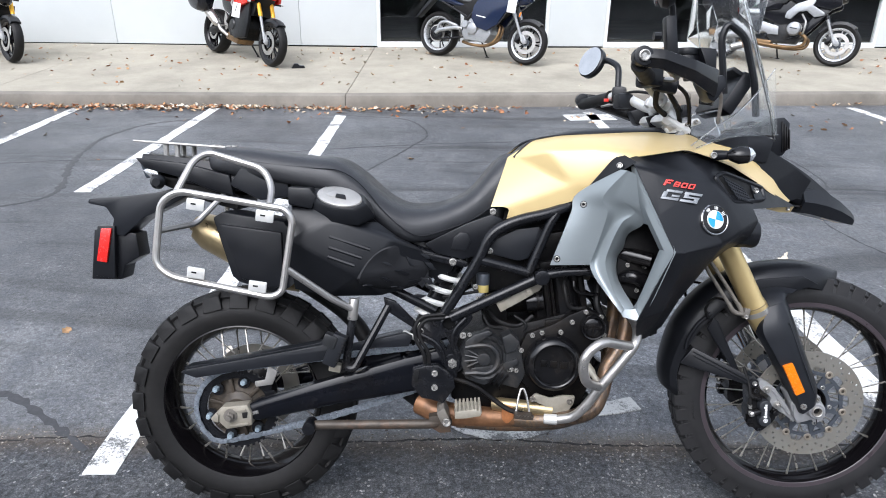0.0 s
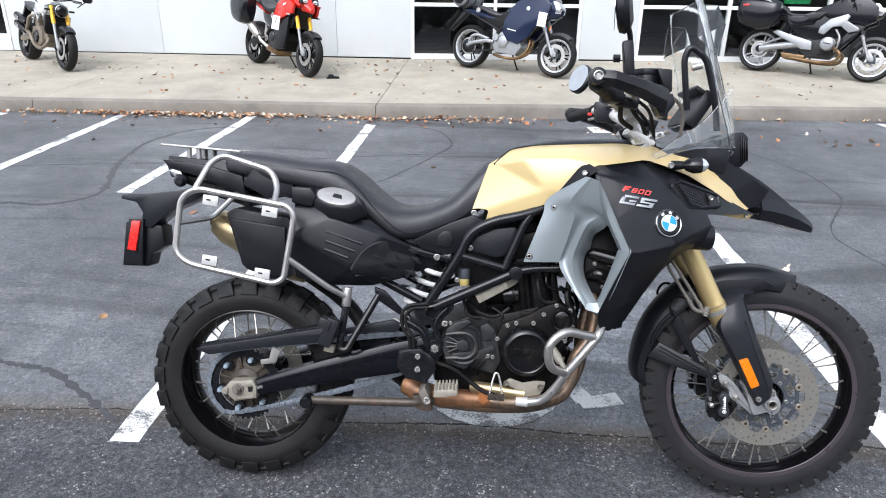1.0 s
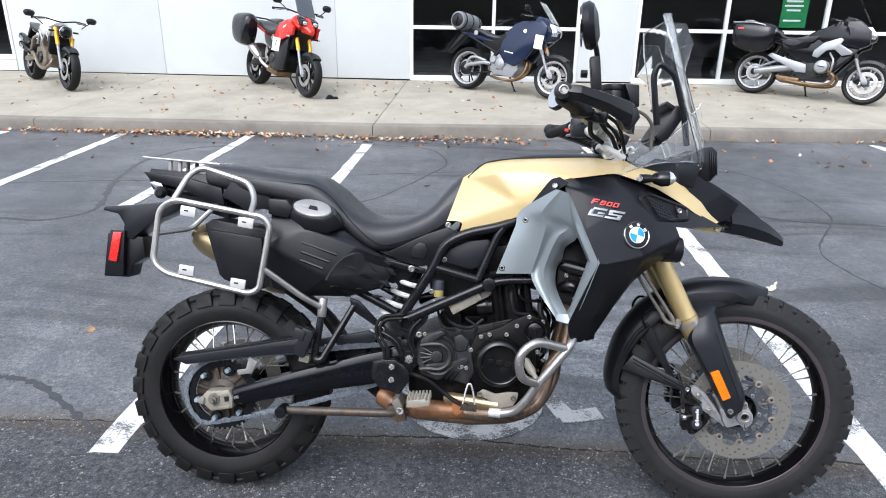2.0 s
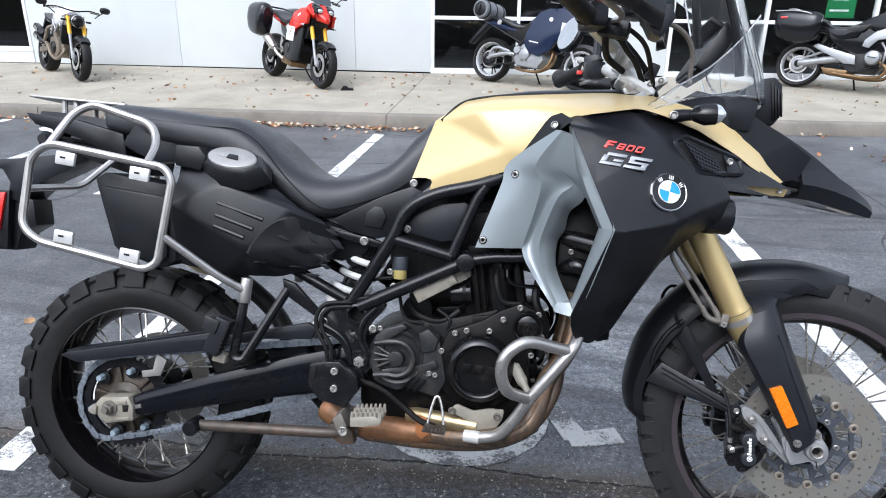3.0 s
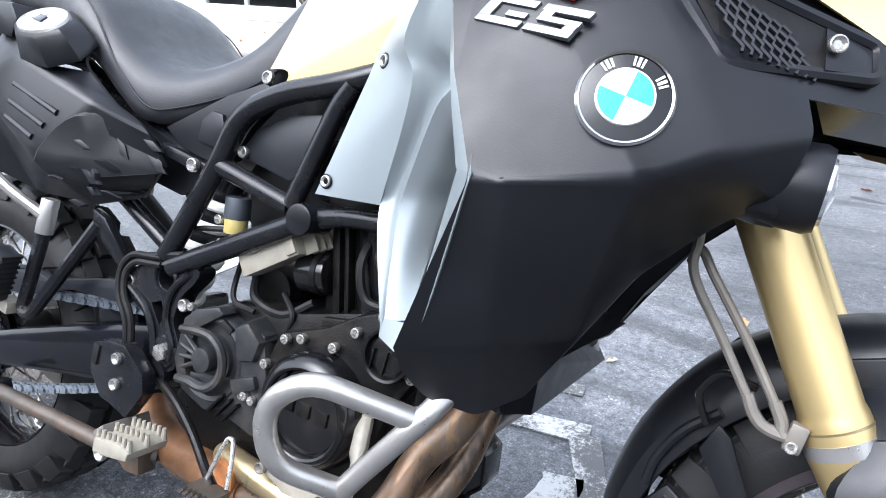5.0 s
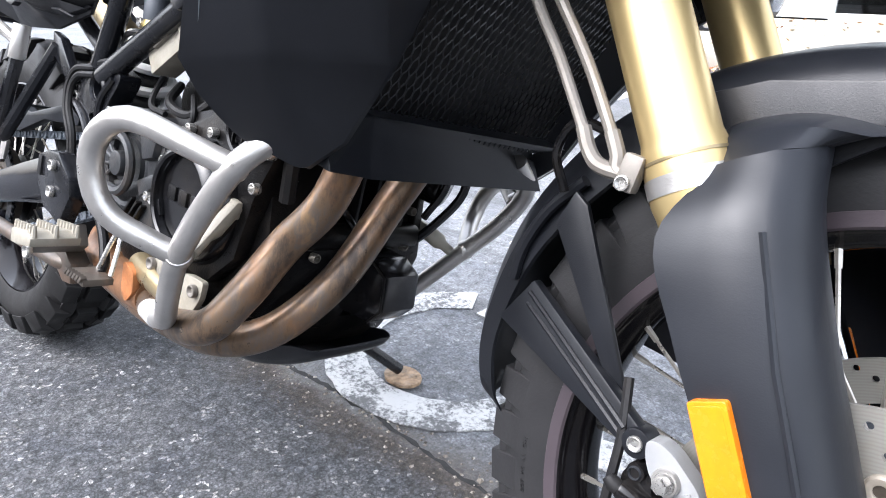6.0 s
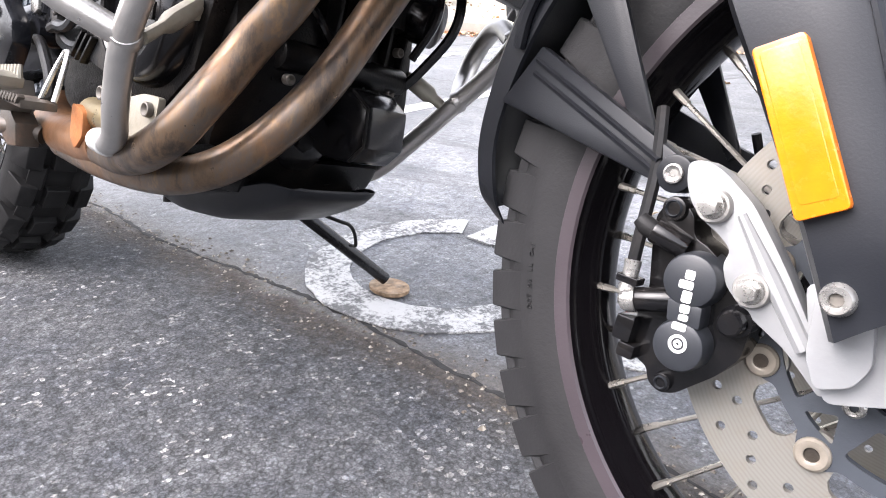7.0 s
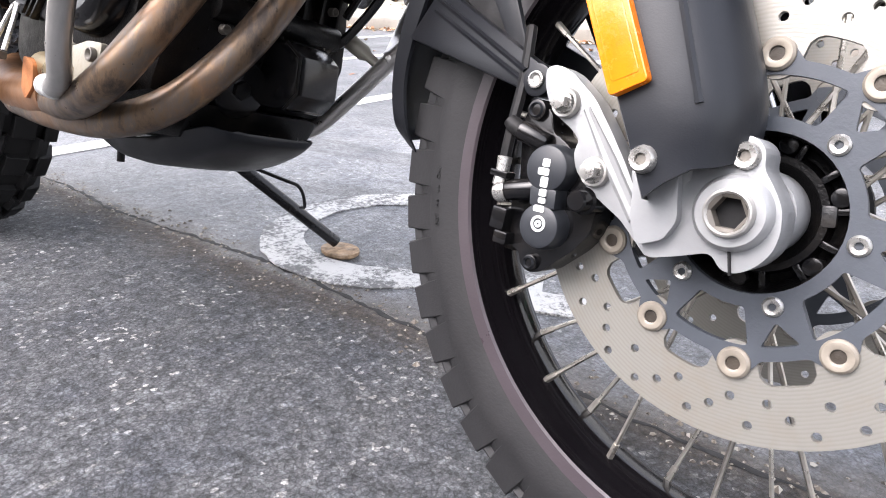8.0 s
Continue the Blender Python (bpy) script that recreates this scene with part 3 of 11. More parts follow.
# ---- the ground, the pavement and the building ----
def slab(name, quad, z0, z1, mat, parent=None, bev=0.0, label="", kind=""):
    """A flat piece of ground with thickness over four plan corners."""
    verts = [(x, y, z0) for x, y in quad] + [(x, y, z1) for x, y in quad]
    n = len(quad)
    faces = [list(range(n))[::-1], list(range(n, 2 * n))] + [[i, (i + 1) % n, (i + 1) % n + n, i + n] for i in range(n)]
    ob = part(name, solid(verts, faces, bev), mat, parent)
    return tagged(ob, label, "", "", kind)


def stroke(name, a, b, width, mat, label, z=0.0035, ragged=0.006, seed=1):
    """A painted line on the ground with slightly ragged edges."""
    rnd = random.Random(seed)
    a, b = Vector((*a, 0)), Vector((*b, 0))
    d = (b - a)
    side = Vector((-d.y, d.x, 0)).normalized() * width / 2
    n = max(2, int(d.length / 0.12))
    bm = bmesh.new()
    rows = []
    for i in range(n + 1):
        p = a + d * (i / n)
        l, r = p + side * (1 + rnd.uniform(-1, 1) * ragged / width * 2), p - side * (1 + rnd.uniform(-1, 1) * ragged / width * 2)
        rows.append([bm.verts.new((l.x, l.y, z)), bm.verts.new((r.x, r.y, z)), bm.verts.new((r.x, r.y, 0.0005)), bm.verts.new((l.x, l.y, 0.0005))])
    for p, q in zip(rows, rows[1:]):
        for k in range(4):
            bm.faces.new((p[k], p[(k + 1) % 4], q[(k + 1) % 4], q[k]))
    bm.faces.new(rows[0])
    bm.faces.new(rows[-1][::-1])
    return tagged(part(name, bm, mat), label, "", "", "structure")


def ribbon(name, pts, width, mat, label, z=0.0025, seed=3, wander=0.012):
    """A band of crack sealer or a crack that wanders over the ground."""
    rnd = random.Random(seed)
    path = curve_points([(x, y, 0) for x, y in pts], 22)
    bm = bmesh.new()
    rows = []
    for i, p in enumerate(path):
        t = (path[min(i + 1, len(path) - 1)] - path[max(i - 1, 0)]).normalized()
        side = Vector((-t.y, t.x, 0))
        q = Vector((p.x * 5.0, p.y * 5.0, seed))
        p = p + side * (wander * (1.6 * noise.noise(q * 0.6) + 0.35 * noise.noise(q * 3.7) + rnd.uniform(-0.30, 0.30)))
        w = width * rnd.uniform(0.35, 1.5) / 2
        rows.append((bm.verts.new(p + side * w + Vector((0, 0, 0.0006))), bm.verts.new(p + Vector((0, 0, z))), bm.verts.new(p - side * w + Vector((0, 0, 0.0006)))))
    for p, q in zip(rows, rows[1:]):
        bm.faces.new((p[0], p[1], q[1], q[0]))
        bm.faces.new((p[1], p[2], q[2], q[1]))
    return tagged(part(name, bm, mat), label, "", "", "structure")


bm = bmesh.new()
bmesh.ops.create_grid(bm, x_segments=8, y_segments=8, size=400.0)
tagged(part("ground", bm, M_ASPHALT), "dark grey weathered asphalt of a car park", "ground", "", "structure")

STALLS = [((-3.32, 2.95), (-3.54, 5.85), 0.11), ((-1.965, 2.88), (-2.02, 5.98), 0.11), ((-0.485, 0.075), (-0.548, 5.64), 0.11), ((2.225, 0.06), (2.20, 5.95), 0.115), ((5.44, 2.9), (5.42, 6.40), 0.11), ((-4.90, 2.9), (-4.97, 5.80), 0.11)]
for i, (a, b, w) in enumerate(STALLS):
    stroke("stall_line", a, b, w, M_PAINT, "worn white painted parking line on asphalt", seed=i + 5)
stroke("paint_mark", (1.90, 5.64), (2.42, 5.70), 0.30, M_PAINT, "white painted patch on asphalt", seed=21)

# the old wheelchair sign painted under the motorcycle
SIGN = "faded white painted accessible parking symbol"
bm = bmesh.new()
ring = []
for i in range(44):
    a = radians(118 + i * 5.9)
    o, n_ = 0.285 + 0.008 * noise.noise(Vector((i * 0.7, 0, 0))), 0.195 + 0.008 * noise.noise(Vector((i * 0.9, 3, 0)))
    ring.append([bm.verts.new((0.79 + r * math.cos(a), 0.545 + r * math.sin(a), z)) for r, z in ((o, 0.0005), (o, 0.0035), (n_, 0.0035), (n_, 0.0005))])
for p, q in zip(ring, ring[1:]):
    for k in range(4):
        bm.faces.new((p[k], p[(k + 1) % 4], q[(k + 1) % 4], q[k]))
bm.faces.new(ring[0])
bm.faces.new(ring[-1][::-1])
tagged(part("parking_symbol_wheel", bm, M_PAINT_OLD), SIGN, "", "", "structure")
for i, (a, b, w) in enumerate([((1.02, 0.76), (1.155, 0.44), 0.075), ((1.13, 0.43), (1.29, 0.475), 0.075), ((0.78, 0.73), (1.03, 0.765), 0.075), ((0.80, 1.12), (0.76, 0.70), 0.075), ((0.79, 0.92), (0.96, 0.94), 0.06)]):
    stroke("parking_symbol_stroke", a, b, w, M_PAINT_OLD, SIGN, z=0.0035 + 0.0006 * i, seed=40 + i)
tagged(part("parking_symbol_head", rod((0.81, 1.24, 0.0005), (0.81, 1.24, 0.0035), 0.06, seg=24), M_PAINT_OLD), SIGN, "", "", "structure")

SEALS = [
    ([(-4.5, 2.18), (-3.49, 2.55), (-2.73, 2.57), (-2.35, 2.57), (-2.14, 2.86), (-2.39, 3.53), (-2.58, 4.37), (-2.43, 5.06), (-2.01, 5.41)], 0.05),
    ([(-0.83, 2.77), (-0.21, 3.26), (0.02, 3.62), (0.26, 4.25), (0.41, 4.74), (0.29, 5.26), (0.02, 5.53), (-0.74, 5.66)], 0.025),
    ([(1.64, 3.67), (2.64, 3.41), (3.11, 3.17), (3.78, 3.1), (4.86, 2.76)], 0.05),
    ([(-3.99, 3.29), (-2.73, 3.66), (-1.43, 3.86), (0.09, 4.31), (1.42, 4.53), (3.21, 4.75)], 0.022),
    ([(2.78, 5.46), (3.42, 4.41), (3.49, 3.38), (3.02, 2.38), (3.3, 1.44)], 0.016),
    ([(-1.28, 0.55), (-0.99, 0.48), (-0.58, 0.19)], 0.03),
]
for i, (p, w) in enumerate(SEALS):
    ribbon("crack_seal", p, w, M_SEAL, "dark tar sealing a crack in asphalt", seed=i + 3)
ribbon("paving_seam", [(-3.0, 0.18), (-0.99, 0.23), (-0.3, 0.262), (0.31, 0.245), (0.7, 0.262), (1.09, 0.25), (1.4, 0.232), (2.2, 0.25), (3.6, 0.2)], 0.0085, M_CRACK, "open crack along a seam of the asphalt", z=0.0015, seed=11, wander=0.013)

rnd = random.Random(77)
bm = bmesh.new()
for i in range(1400):
    x = rnd.uniform(-1.6, 2.6)
    p = Vector((x, 0.245 + rnd.gauss(0, 0.030) + 0.012 * noise.noise(Vector((x * 4, 0, 9))), 0.0))
    r = rnd.uniform(0.0018, 0.0050) * (1.5 if rnd.random() < 0.08 else 1.0)
    ring = [bm.verts.new(p + Vector((r * math.cos(a) * rnd.uniform(0.7, 1.2), r * math.sin(a) * rnd.uniform(0.7, 1.2), 0.0004))) for a in (0.3, 1.6, 2.8, 4.0, 5.2)]
    cap = bm.verts.new(p + Vector((0, 0, r * rnd.uniform(0.5, 0.9))))
    for k in range(5):
        bm.faces.new((ring[k], ring[(k + 1) % 5], cap))
tagged(part("seam_grit", bm, M_GRIT), "brown and grey crumbs of stone along the asphalt seam", "grit", "", "stuff")

KERB = [(-30.0, 5.25), (-5.0, 5.93), (-3.0, 6.00), (-0.55, 6.06), (1.04, 6.18), (3.75, 6.43), (5.55, 6.57), (30.0, 8.2)]
WALL_L, WALL_M, WALL_R = (-30.0, 9.78), (-0.54, 9.56), (30.0, 12.08)


def on_line(a, b, x):
    u = (x - a[0]) / (b[0] - a[0])
    return a[1] + (b[1] - a[1]) * u


def kerb_y(x):
    for a, b in zip(KERB, KERB[1:]):
        if x <= b[0]:
            return on_line(a, b, x)
    return KERB[-1][1]


def pave_z(x, y):
    """The pavement climbs gently from the kerb to the shop."""
    return 0.1455 + 0.05 * max(0.0, y - kerb_y(x) - 0.16)


def wall_y(x):
    return on_line(WALL_L, WALL_M, x) if x < WALL_M[0] else on_line(WALL_M, WALL_R, x)


CUTS = [-30, -18, -12.4, -8.6, -4.7, -0.56, 3.5, 7.2, 10.8, 15, 22, 30]
pavement = tagged(new("pavement"), "pale concrete pavement along the shop front", "pavement", "", "structure")
kerb = tagged(new("kerb"), "grey stained concrete kerb", "kerb", "", "structure")
for a, b in zip(CUTS, CUTS[1:]):
    a2, b2 = a + 0.004, b - 0.004
    prof = [(0.0, 0.0), (0.006, 0.10), (0.022, 0.132), (0.05, 0.142), (0.16, 0.145), (0.16, -0.05), (0.0, -0.05)]
    bm = loft([[(x, kerb_y(x) + dy, z) for dy, z in prof] for x in (a2, b2)])
    part("kerb_stone", bm, M_KERB, kerb)
    bm = solid([(a2, kerb_y(a) + 0.161, 0.1455), (b2, kerb_y(b) + 0.161, 0.1455), (b2, wall_y(b), pave_z(b, wall_y(b))), (a2, wall_y(a), pave_z(a, wall_y(a))), (a2, kerb_y(a) + 0.161, 0.0), (b2, kerb_y(b) + 0.161, 0.0), (b2, wall_y(b), 0.0), (a2, wall_y(a), 0.0)],
               [(0, 1, 2, 3), (7, 6, 5, 4), (0, 4, 5, 1), (1, 5, 6, 2), (2, 6, 7, 3), (3, 7, 4, 0)])
    part("paving_slab", bm, M_WALK, pavement)
slab("pavement_bed", [(-30, 5.5), (-0.5, 6.25), (30, 8.45), (30, 12.0), (-0.5, 9.5), (-30, 9.7)], -0.1, 0.125, M_SEAL, kind="structure", label="dark joint filler under the paving slabs")


def wall_piece(name, x0, x1, z0, z1, mat, parent=None, proud=0.0, deep=0.16, bev=0.003, label=""):
    """A piece of the shop front between two places along it."""
    verts = []
    for z in (z0, z1):
        verts += [(x0, wall_y(x0) - proud, z), (x1, wall_y(x1) - proud, z), (x1, wall_y(x1) + deep, z), (x0, wall_y(x0) + deep, z)]
    return part(name, solid(verts, [(0, 1, 2, 3), (4, 5, 6, 7), (0, 1, 5, 4), (1, 2, 6, 5), (2, 3, 7, 6), (3, 0, 4, 7)], bev), mat, parent, label)


TOP = 4.3
wall = tagged(new("wall_front"), "white panelled shop front wall", "wall", "", "structure")
for a, b in ((-30, -20), (-20, -12), (-12, -9.93), (-7.40, -4.73), (-4.73, -1.75), (-1.75, -0.52), (2.26, 3.19), (7.92, 8.80), (12.0, 20), (20, 30)):
    wall_piece("wall_panel", a + 0.003, b - 0.003, 0.335, TOP, M_WALL, wall)
for a, b in ((-9.93, -7.40), (-0.52, 2.26), (3.19, 7.92), (8.80, 12.0)):
    wall_piece("wall_panel", a + 0.003, b - 0.003, 2.6, TOP, M_WALL, wall)
wall_piece("wall_base", -30, 30, 0.05, 0.333, M_DARK, wall, proud=-0.012)
wall_piece("wall_cap", -30, 30, TOP, TOP + 0.12, M_ALU_WHITE, wall, proud=0.03)


def shop_window(name, x0, x1, bars, sill, label, rails=(1.165,)):
    """A glazed bay: frame, mullions, rails and a pane in every opening."""
    w = tagged(new(name), label, "window", "", "structure")
    f = 0.055
    wall_piece("window_sill", x0, x1, sill - 0.03, sill + f, M_ALU_WHITE, w, proud=0.012, deep=0.08)
    wall_piece("window_head", x0, x1, 2.55, 2.6, M_ALU_WHITE, w, proud=0.01, deep=0.08)
    xs = [x0] + list(bars) + [x1]
    for i, x in enumerate(xs):
        a, b = (x, x + f) if i == 0 else (x - f, x) if i == len(xs) - 1 else (x - f / 2, x + f / 2)
        wall_piece("mullion", a, b, sill + f + 0.001, 2.549, M_ALU_WHITE, w, proud=0.01, deep=0.08)
    for a, b in zip(xs, xs[1:]):
        zs = [sill + f] + list(rails) + [2.55]
        for z in rails:
            wall_piece("window_rail", a + f / 2 + 0.002, b - f / 2 - 0.002, z - 0.028, z + 0.028, M_ALU_WHITE, w, proud=0.008, deep=0.08)
        for z0, z1 in zip(zs, zs[1:]):
            p = wall_piece("pane", a + f / 2, b - f / 2, z0 + 0.002, z1 - 0.002, M_PANE, w, proud=-0.03, deep=0.036, bev=0)
            p.visible_shadow = False
    return w


shop_window("window_1", -0.52, 2.26, [0.845], 0.345, "white-framed dark shop window with a mullion")
shop_window("window_2", 3.19, 7.92, [4.66, 6.30], 0.345, "white-framed dark shop window with reflections")
shop_window("window_3", 8.80, 12.0, [10.4], 0.345, "white-framed dark shop window beyond a white pier")
shop_window("door_1", -9.93, -7.40, [-8.75], 0.545, "pair of white-framed glass shop doors", rails=())
tagged(wall_piece("door_kick_plate", -9.92, -7.41, 0.335, 0.512, M_ALU_WHITE, None, proud=0.004, deep=0.06), "white aluminium plate under glass doors", "", "", "structure")

# the closed room behind the glass, its dimness painted as near-black surfaces
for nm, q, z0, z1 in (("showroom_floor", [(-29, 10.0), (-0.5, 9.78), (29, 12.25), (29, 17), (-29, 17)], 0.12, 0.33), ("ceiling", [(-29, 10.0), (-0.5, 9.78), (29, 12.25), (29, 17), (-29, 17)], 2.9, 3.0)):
    slab(nm, q, z0, z1, M_INSIDE, kind="structure", label="showroom seen through glass, dimness put into its colour")
slab("wall_back", [(-29, 16.9), (29, 16.9), (29, 17.1), (-29, 17.1)], 0.33, 2.9, M_INSIDE, kind="structure", label="back wall of the showroom, dimness put into its colour")
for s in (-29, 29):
    slab("wall_side", [(s - 0.1, wall_y(s) + 0.2), (s + 0.1, wall_y(s) + 0.2), (s + 0.1, 16.9), (s - 0.1, 16.9)], 0.33, 2.9, M_INSIDE, kind="structure", label="side wall of the showroom, dimness put into its colour")
# unseen wall, added to cut skylight from behind the camera and darken reflections
slab("fill_blocking_wall", [(-45, -17.4), (45, -17.4), (45, -17.0), (-45, -17.0)], 0.0, 7.5, M_KERB, kind="structure", label="plain grey wall added out of view to cut fill light")
slab("roof", [(-30, 9.95), (-0.5, 9.73), (30, 12.25), (30, 17.2), (-30, 17.2)], 3.9, 4.1, M_WALL, kind="structure", label="flat roof of the shop")


def poster(x, z):
    t = thing("poster", "green poster with white writing inside the window", "poster")
    y = wall_y(x) + 0.09
    part("sheet", box((x, y, z), (0.42, 0.006, 0.62), bev=0.001), M_GREEN, t)
    for i, (w, dz) in enumerate(((0.26, 0.10), (0.30, 0.03), (0.22, -0.04), (0.28, -0.20))):
        part("writing", box((x - 0.02, y - 0.005, z + dz), (w, 0.003, 0.028), bev=0.0005), M_TAG, t)


poster(5.78, 1.55)


# ---- fallen leaves ----
def leaves(name, spots, label, seed, size=0.045):
    rnd = random.Random(seed)
    verts, faces = [], []
    for x, y, z in spots:
        m = pose(x, y, z + 0.004, rnd.uniform(-40, 40), rnd.uniform(-40, 40), rnd.uniform(0, 360))
        s = size * rnd.uniform(0.6, 1.35)
        curl = rnd.uniform(0.1, 0.45)
        base = len(verts)
        for u, v, h in ((-1, 0, 0.1), (-0.35, -0.5, curl), (0.1, -0.32, curl * 0.5), (0.5, -0.42, curl), (1, 0, 0.25), (0.5, 0.42, curl), (0.1, 0.32, curl * 0.5), (-0.35, 0.5, curl), (0, 0, 0)):
            p = m @ Vector((u * s * 0.6, v * s * 0.8, h * s * 0.6))
            verts.append((p.x, p.y, max(p.z, z + 0.001)))
        faces += [(base + i, base + (i + 1) % 8, base + 8) for i in range(8)]
    me = bpy.data.meshes.new(name)
    me.from_pydata(verts, [], faces)
    me.materials.append(M_LEAF)
    return tagged(new(name, me), label, "leaves", "", "stuff")


rnd = random.Random(9)
spots = []
for _ in range(620):
    x = rnd.gauss(-2.75, 1.05) if rnd.random() < 0.72 else rnd.uniform(-7, 7)
    spots.append((x, kerb_y(x) - abs(rnd.gauss(0, 0.10)) - 0.02, rnd.uniform(0, 0.03)))
for _ in range(150):
    x = rnd.uniform(-1.2, 1.5)
    spots.append((x, kerb_y(x) - abs(rnd.gauss(0, 0.16)) - 0.02, 0.0))
leaves("gutter_leaves", spots, "drift of dry brown leaves along the kerb", 4)
spots = [(rnd.uniform(-6, 7), 5.9 - abs(rnd.gauss(0, 0.45)), 0.0) for _ in range(95)] + [(rnd.uniform(-5, 6), rnd.uniform(0.8, 5), 0.0) for _ in range(22)] + [(2.45, 1.8, 0.0), (2.5, 1.86, 0.0), (-1.05, 0.95, 0.0)]
leaves("fallen_leaves", spots, "scattered dry leaves on asphalt", 5, 0.05)
spots = []
for _ in range(330):
    x = rnd.uniform(-7, 8)
    u = rnd.random() ** 0.7
    spots.append((x, kerb_y(x) + 0.2 + (wall_y(x) - kerb_y(x) - 0.25) * u, 0.0005 + pave_z(x, kerb_y(x) + 0.2 + (wall_y(x) - kerb_y(x) - 0.25) * u)))
leaves("pavement_leaves", spots, "scattered dry leaves on pale concrete", 6, 0.05)

block = thing("rubber_block", "small black rubber block lying on pale concrete", "block")
part("body", prism([(-0.09, 0.0), (0.09, 0.0), (0.085, 0.03), (0.02, 0.035), (0.0, 0.06), (-0.05, 0.06), (-0.07, 0.03)], -0.04, 0.04, 0.006), M_BLACK, block)
block.matrix_basis = pose(-1.43, 7.72, pave_z(-1.43, 7.72), 2.9, 0, 15)


# ---- the motorcycle: built upright round y = 0, then leaned over on its side stand ----
bike = thing("motorcycle", "sand-coloured and black adventure motorcycle leaning on its side stand", "motorcycle")
bike.matrix_basis = pose(0, -0.02, 0.008, -15, 0, 0)
RAKE = Vector((-0.485, 0.0, 0.875)).normalized()
TURN_BARS = Matrix.Translation((1.44, 0, 0.6)) @ Matrix.Rotation(radians(-4.0), 4, RAKE) @ Matrix.Translation((-1.44, 0, -0.6))
REAR, FRONT = Vector((0.018, 0.0, 0.317)), Vector((1.5964, 0.0, 0.345))


def tyre(wheel, label, turn, c, radius, width, bead, rows, count, knob, seg=96, square=1.0, rubber=None):
    """A knobbly tyre: a rounded carcass with rows of tread blocks. rows: angle across the section, length, width, shift."""
    rim_w, h = width * 0.42, radius - knob - bead
    rubber = rubber or M_RUBBER
    prof = []
    for k in range(15):
        a = math.pi * k / 14
        across = math.copysign(abs(math.cos(a)) ** square, math.cos(a))
        prof.append((bead + h * math.sin(a) ** 0.75, -width / 2 * across * (1.0 if 2 < k < 12 or square < 1 else 0.93)))
    prof[0], prof[-1] = (bead, -rim_w), (bead, rim_w)
    body = part("tyre", lathe(prof, c, seg), rubber, wheel, label, m=turn)
    r_mid, half = bead + h * 0.45, width / 2
    for tilt, length, wide, shift in rows:
        b = bmesh.new()
        bmesh.ops.create_cube(b, size=1.0)
        for v in b.verts:
            f = 0.88 if v.co.z > 0 else 1.0
            v.co = Vector((v.co.x * length * f, v.co.y * wide * f, v.co.z * knob * 2.0))
        bevelled(b, 0.0012, 1)
        t = radians(tilt)
        rr = r_mid + (bead + h - r_mid) * math.cos(t)
        yy = half * math.sin(t) * 0.98
        first = None
        for i in range(count):
            a = 2 * math.pi * (i + shift) / count
            m = (turn or Matrix()) @ Matrix.Translation(c) @ Matrix.Rotation(-a, 4, "Y") @ Matrix.Translation((0, yy, rr)) @ Matrix.Rotation(-t, 4, "X")
            if first is None:
                first = part("tread_block", b, rubber, wheel)
                first.matrix_basis = m
            else:
                again("tread_block", first, m, wheel)
    return body


def rim(c, r_out, r_in, width):
    w = width / 2
    return lathe([(r_out, -w), (r_out + 0.006, -w - 0.006), (r_out - 0.004, -w - 0.010), (r_out - 0.012, -w * 0.9), (r_in + 0.006, -w * 0.55), (r_in, -w * 0.2), (r_in, w * 0.2), (r_in + 0.006, w * 0.55), (r_out - 0.012, w * 0.9), (r_out - 0.004, w + 0.010), (r_out + 0.006, w + 0.006), (r_out, w)], c, 96)


def wire_wheel(name, c, hub_r, hub_w, r_in, count, m, label):
    """Hub with crossed wire spokes, each with its nipple."""
    hub = lathe([(0.016, -hub_w), (hub_r * 0.75, -hub_w), (hub_r, -hub_w + 0.006), (hub_r, -hub_w + 0.016), (hub_r * 0.62, -hub_w + 0.03), (hub_r * 0.55, 0), (hub_r * 0.62, hub_w - 0.03), (hub_r, hub_w - 0.016), (hub_r, hub_w - 0.006), (hub_r * 0.75, hub_w), (0.016, hub_w)], c, 40)
    wheel = part(name, hub, M_ENGINE, bike, label, m=m)
    for i in range(count):
        side = -1 if i % 2 else 1
        lean = 0.42 if (i // 2) % 2 else -0.42
        a = 2 * math.pi * i / count
        p = c + Vector((math.cos(a + lean) * hub_r * 0.92, side * (hub_w - 0.012), math.sin(a + lean) * hub_r * 0.92))
        q = c + Vector((math.cos(a) * (r_in + 0.002), side * 0.014, math.sin(a) * (r_in + 0.002)))
        bm = rod(p, q, 0.0021, seg=6)
        d = (p - q).normalized()
        put(bm, rod(q, q + d * 0.020, 0.0036, 0.0030, seg=6))
        part("spoke", bm, M_SPOKE, wheel, m=m)
    return wheel


# wheels
rw = wire_wheel("rear_wheel", REAR, 0.070, 0.062, 0.196, 36, None, "black spoked rear wheel with a knobbly tyre")
tyre(rw, "worn knobbly black rubber tyre", None, REAR, 0.318, 0.148, 0.222, [(0, 0.046, 0.044, 0.0), (30, 0.050, 0.030, 0.5), (-30, 0.050, 0.030, 0.5)], 24, 0.0115, 96, 0.60)
part("rim", rim(REAR, 0.222, 0.196, 0.105), M_RIM, rw, "black painted rim")
fw = wire_wheel("front_wheel", FRONT, 0.050, 0.045, 0.252, 36, TURN_BARS, "black spoked front wheel with a knobbly tyre")
tyre(fw, "dusty knobbly black rubber tyre", TURN_BARS, FRONT, 0.348, 0.098, 0.270, [(0, 0.034, 0.028, 0.0), (33, 0.037, 0.022, 0.5), (-33, 0.037, 0.022, 0.5)], 46, 0.0098, 120, 0.55, M_RUBBER_DUSTY)


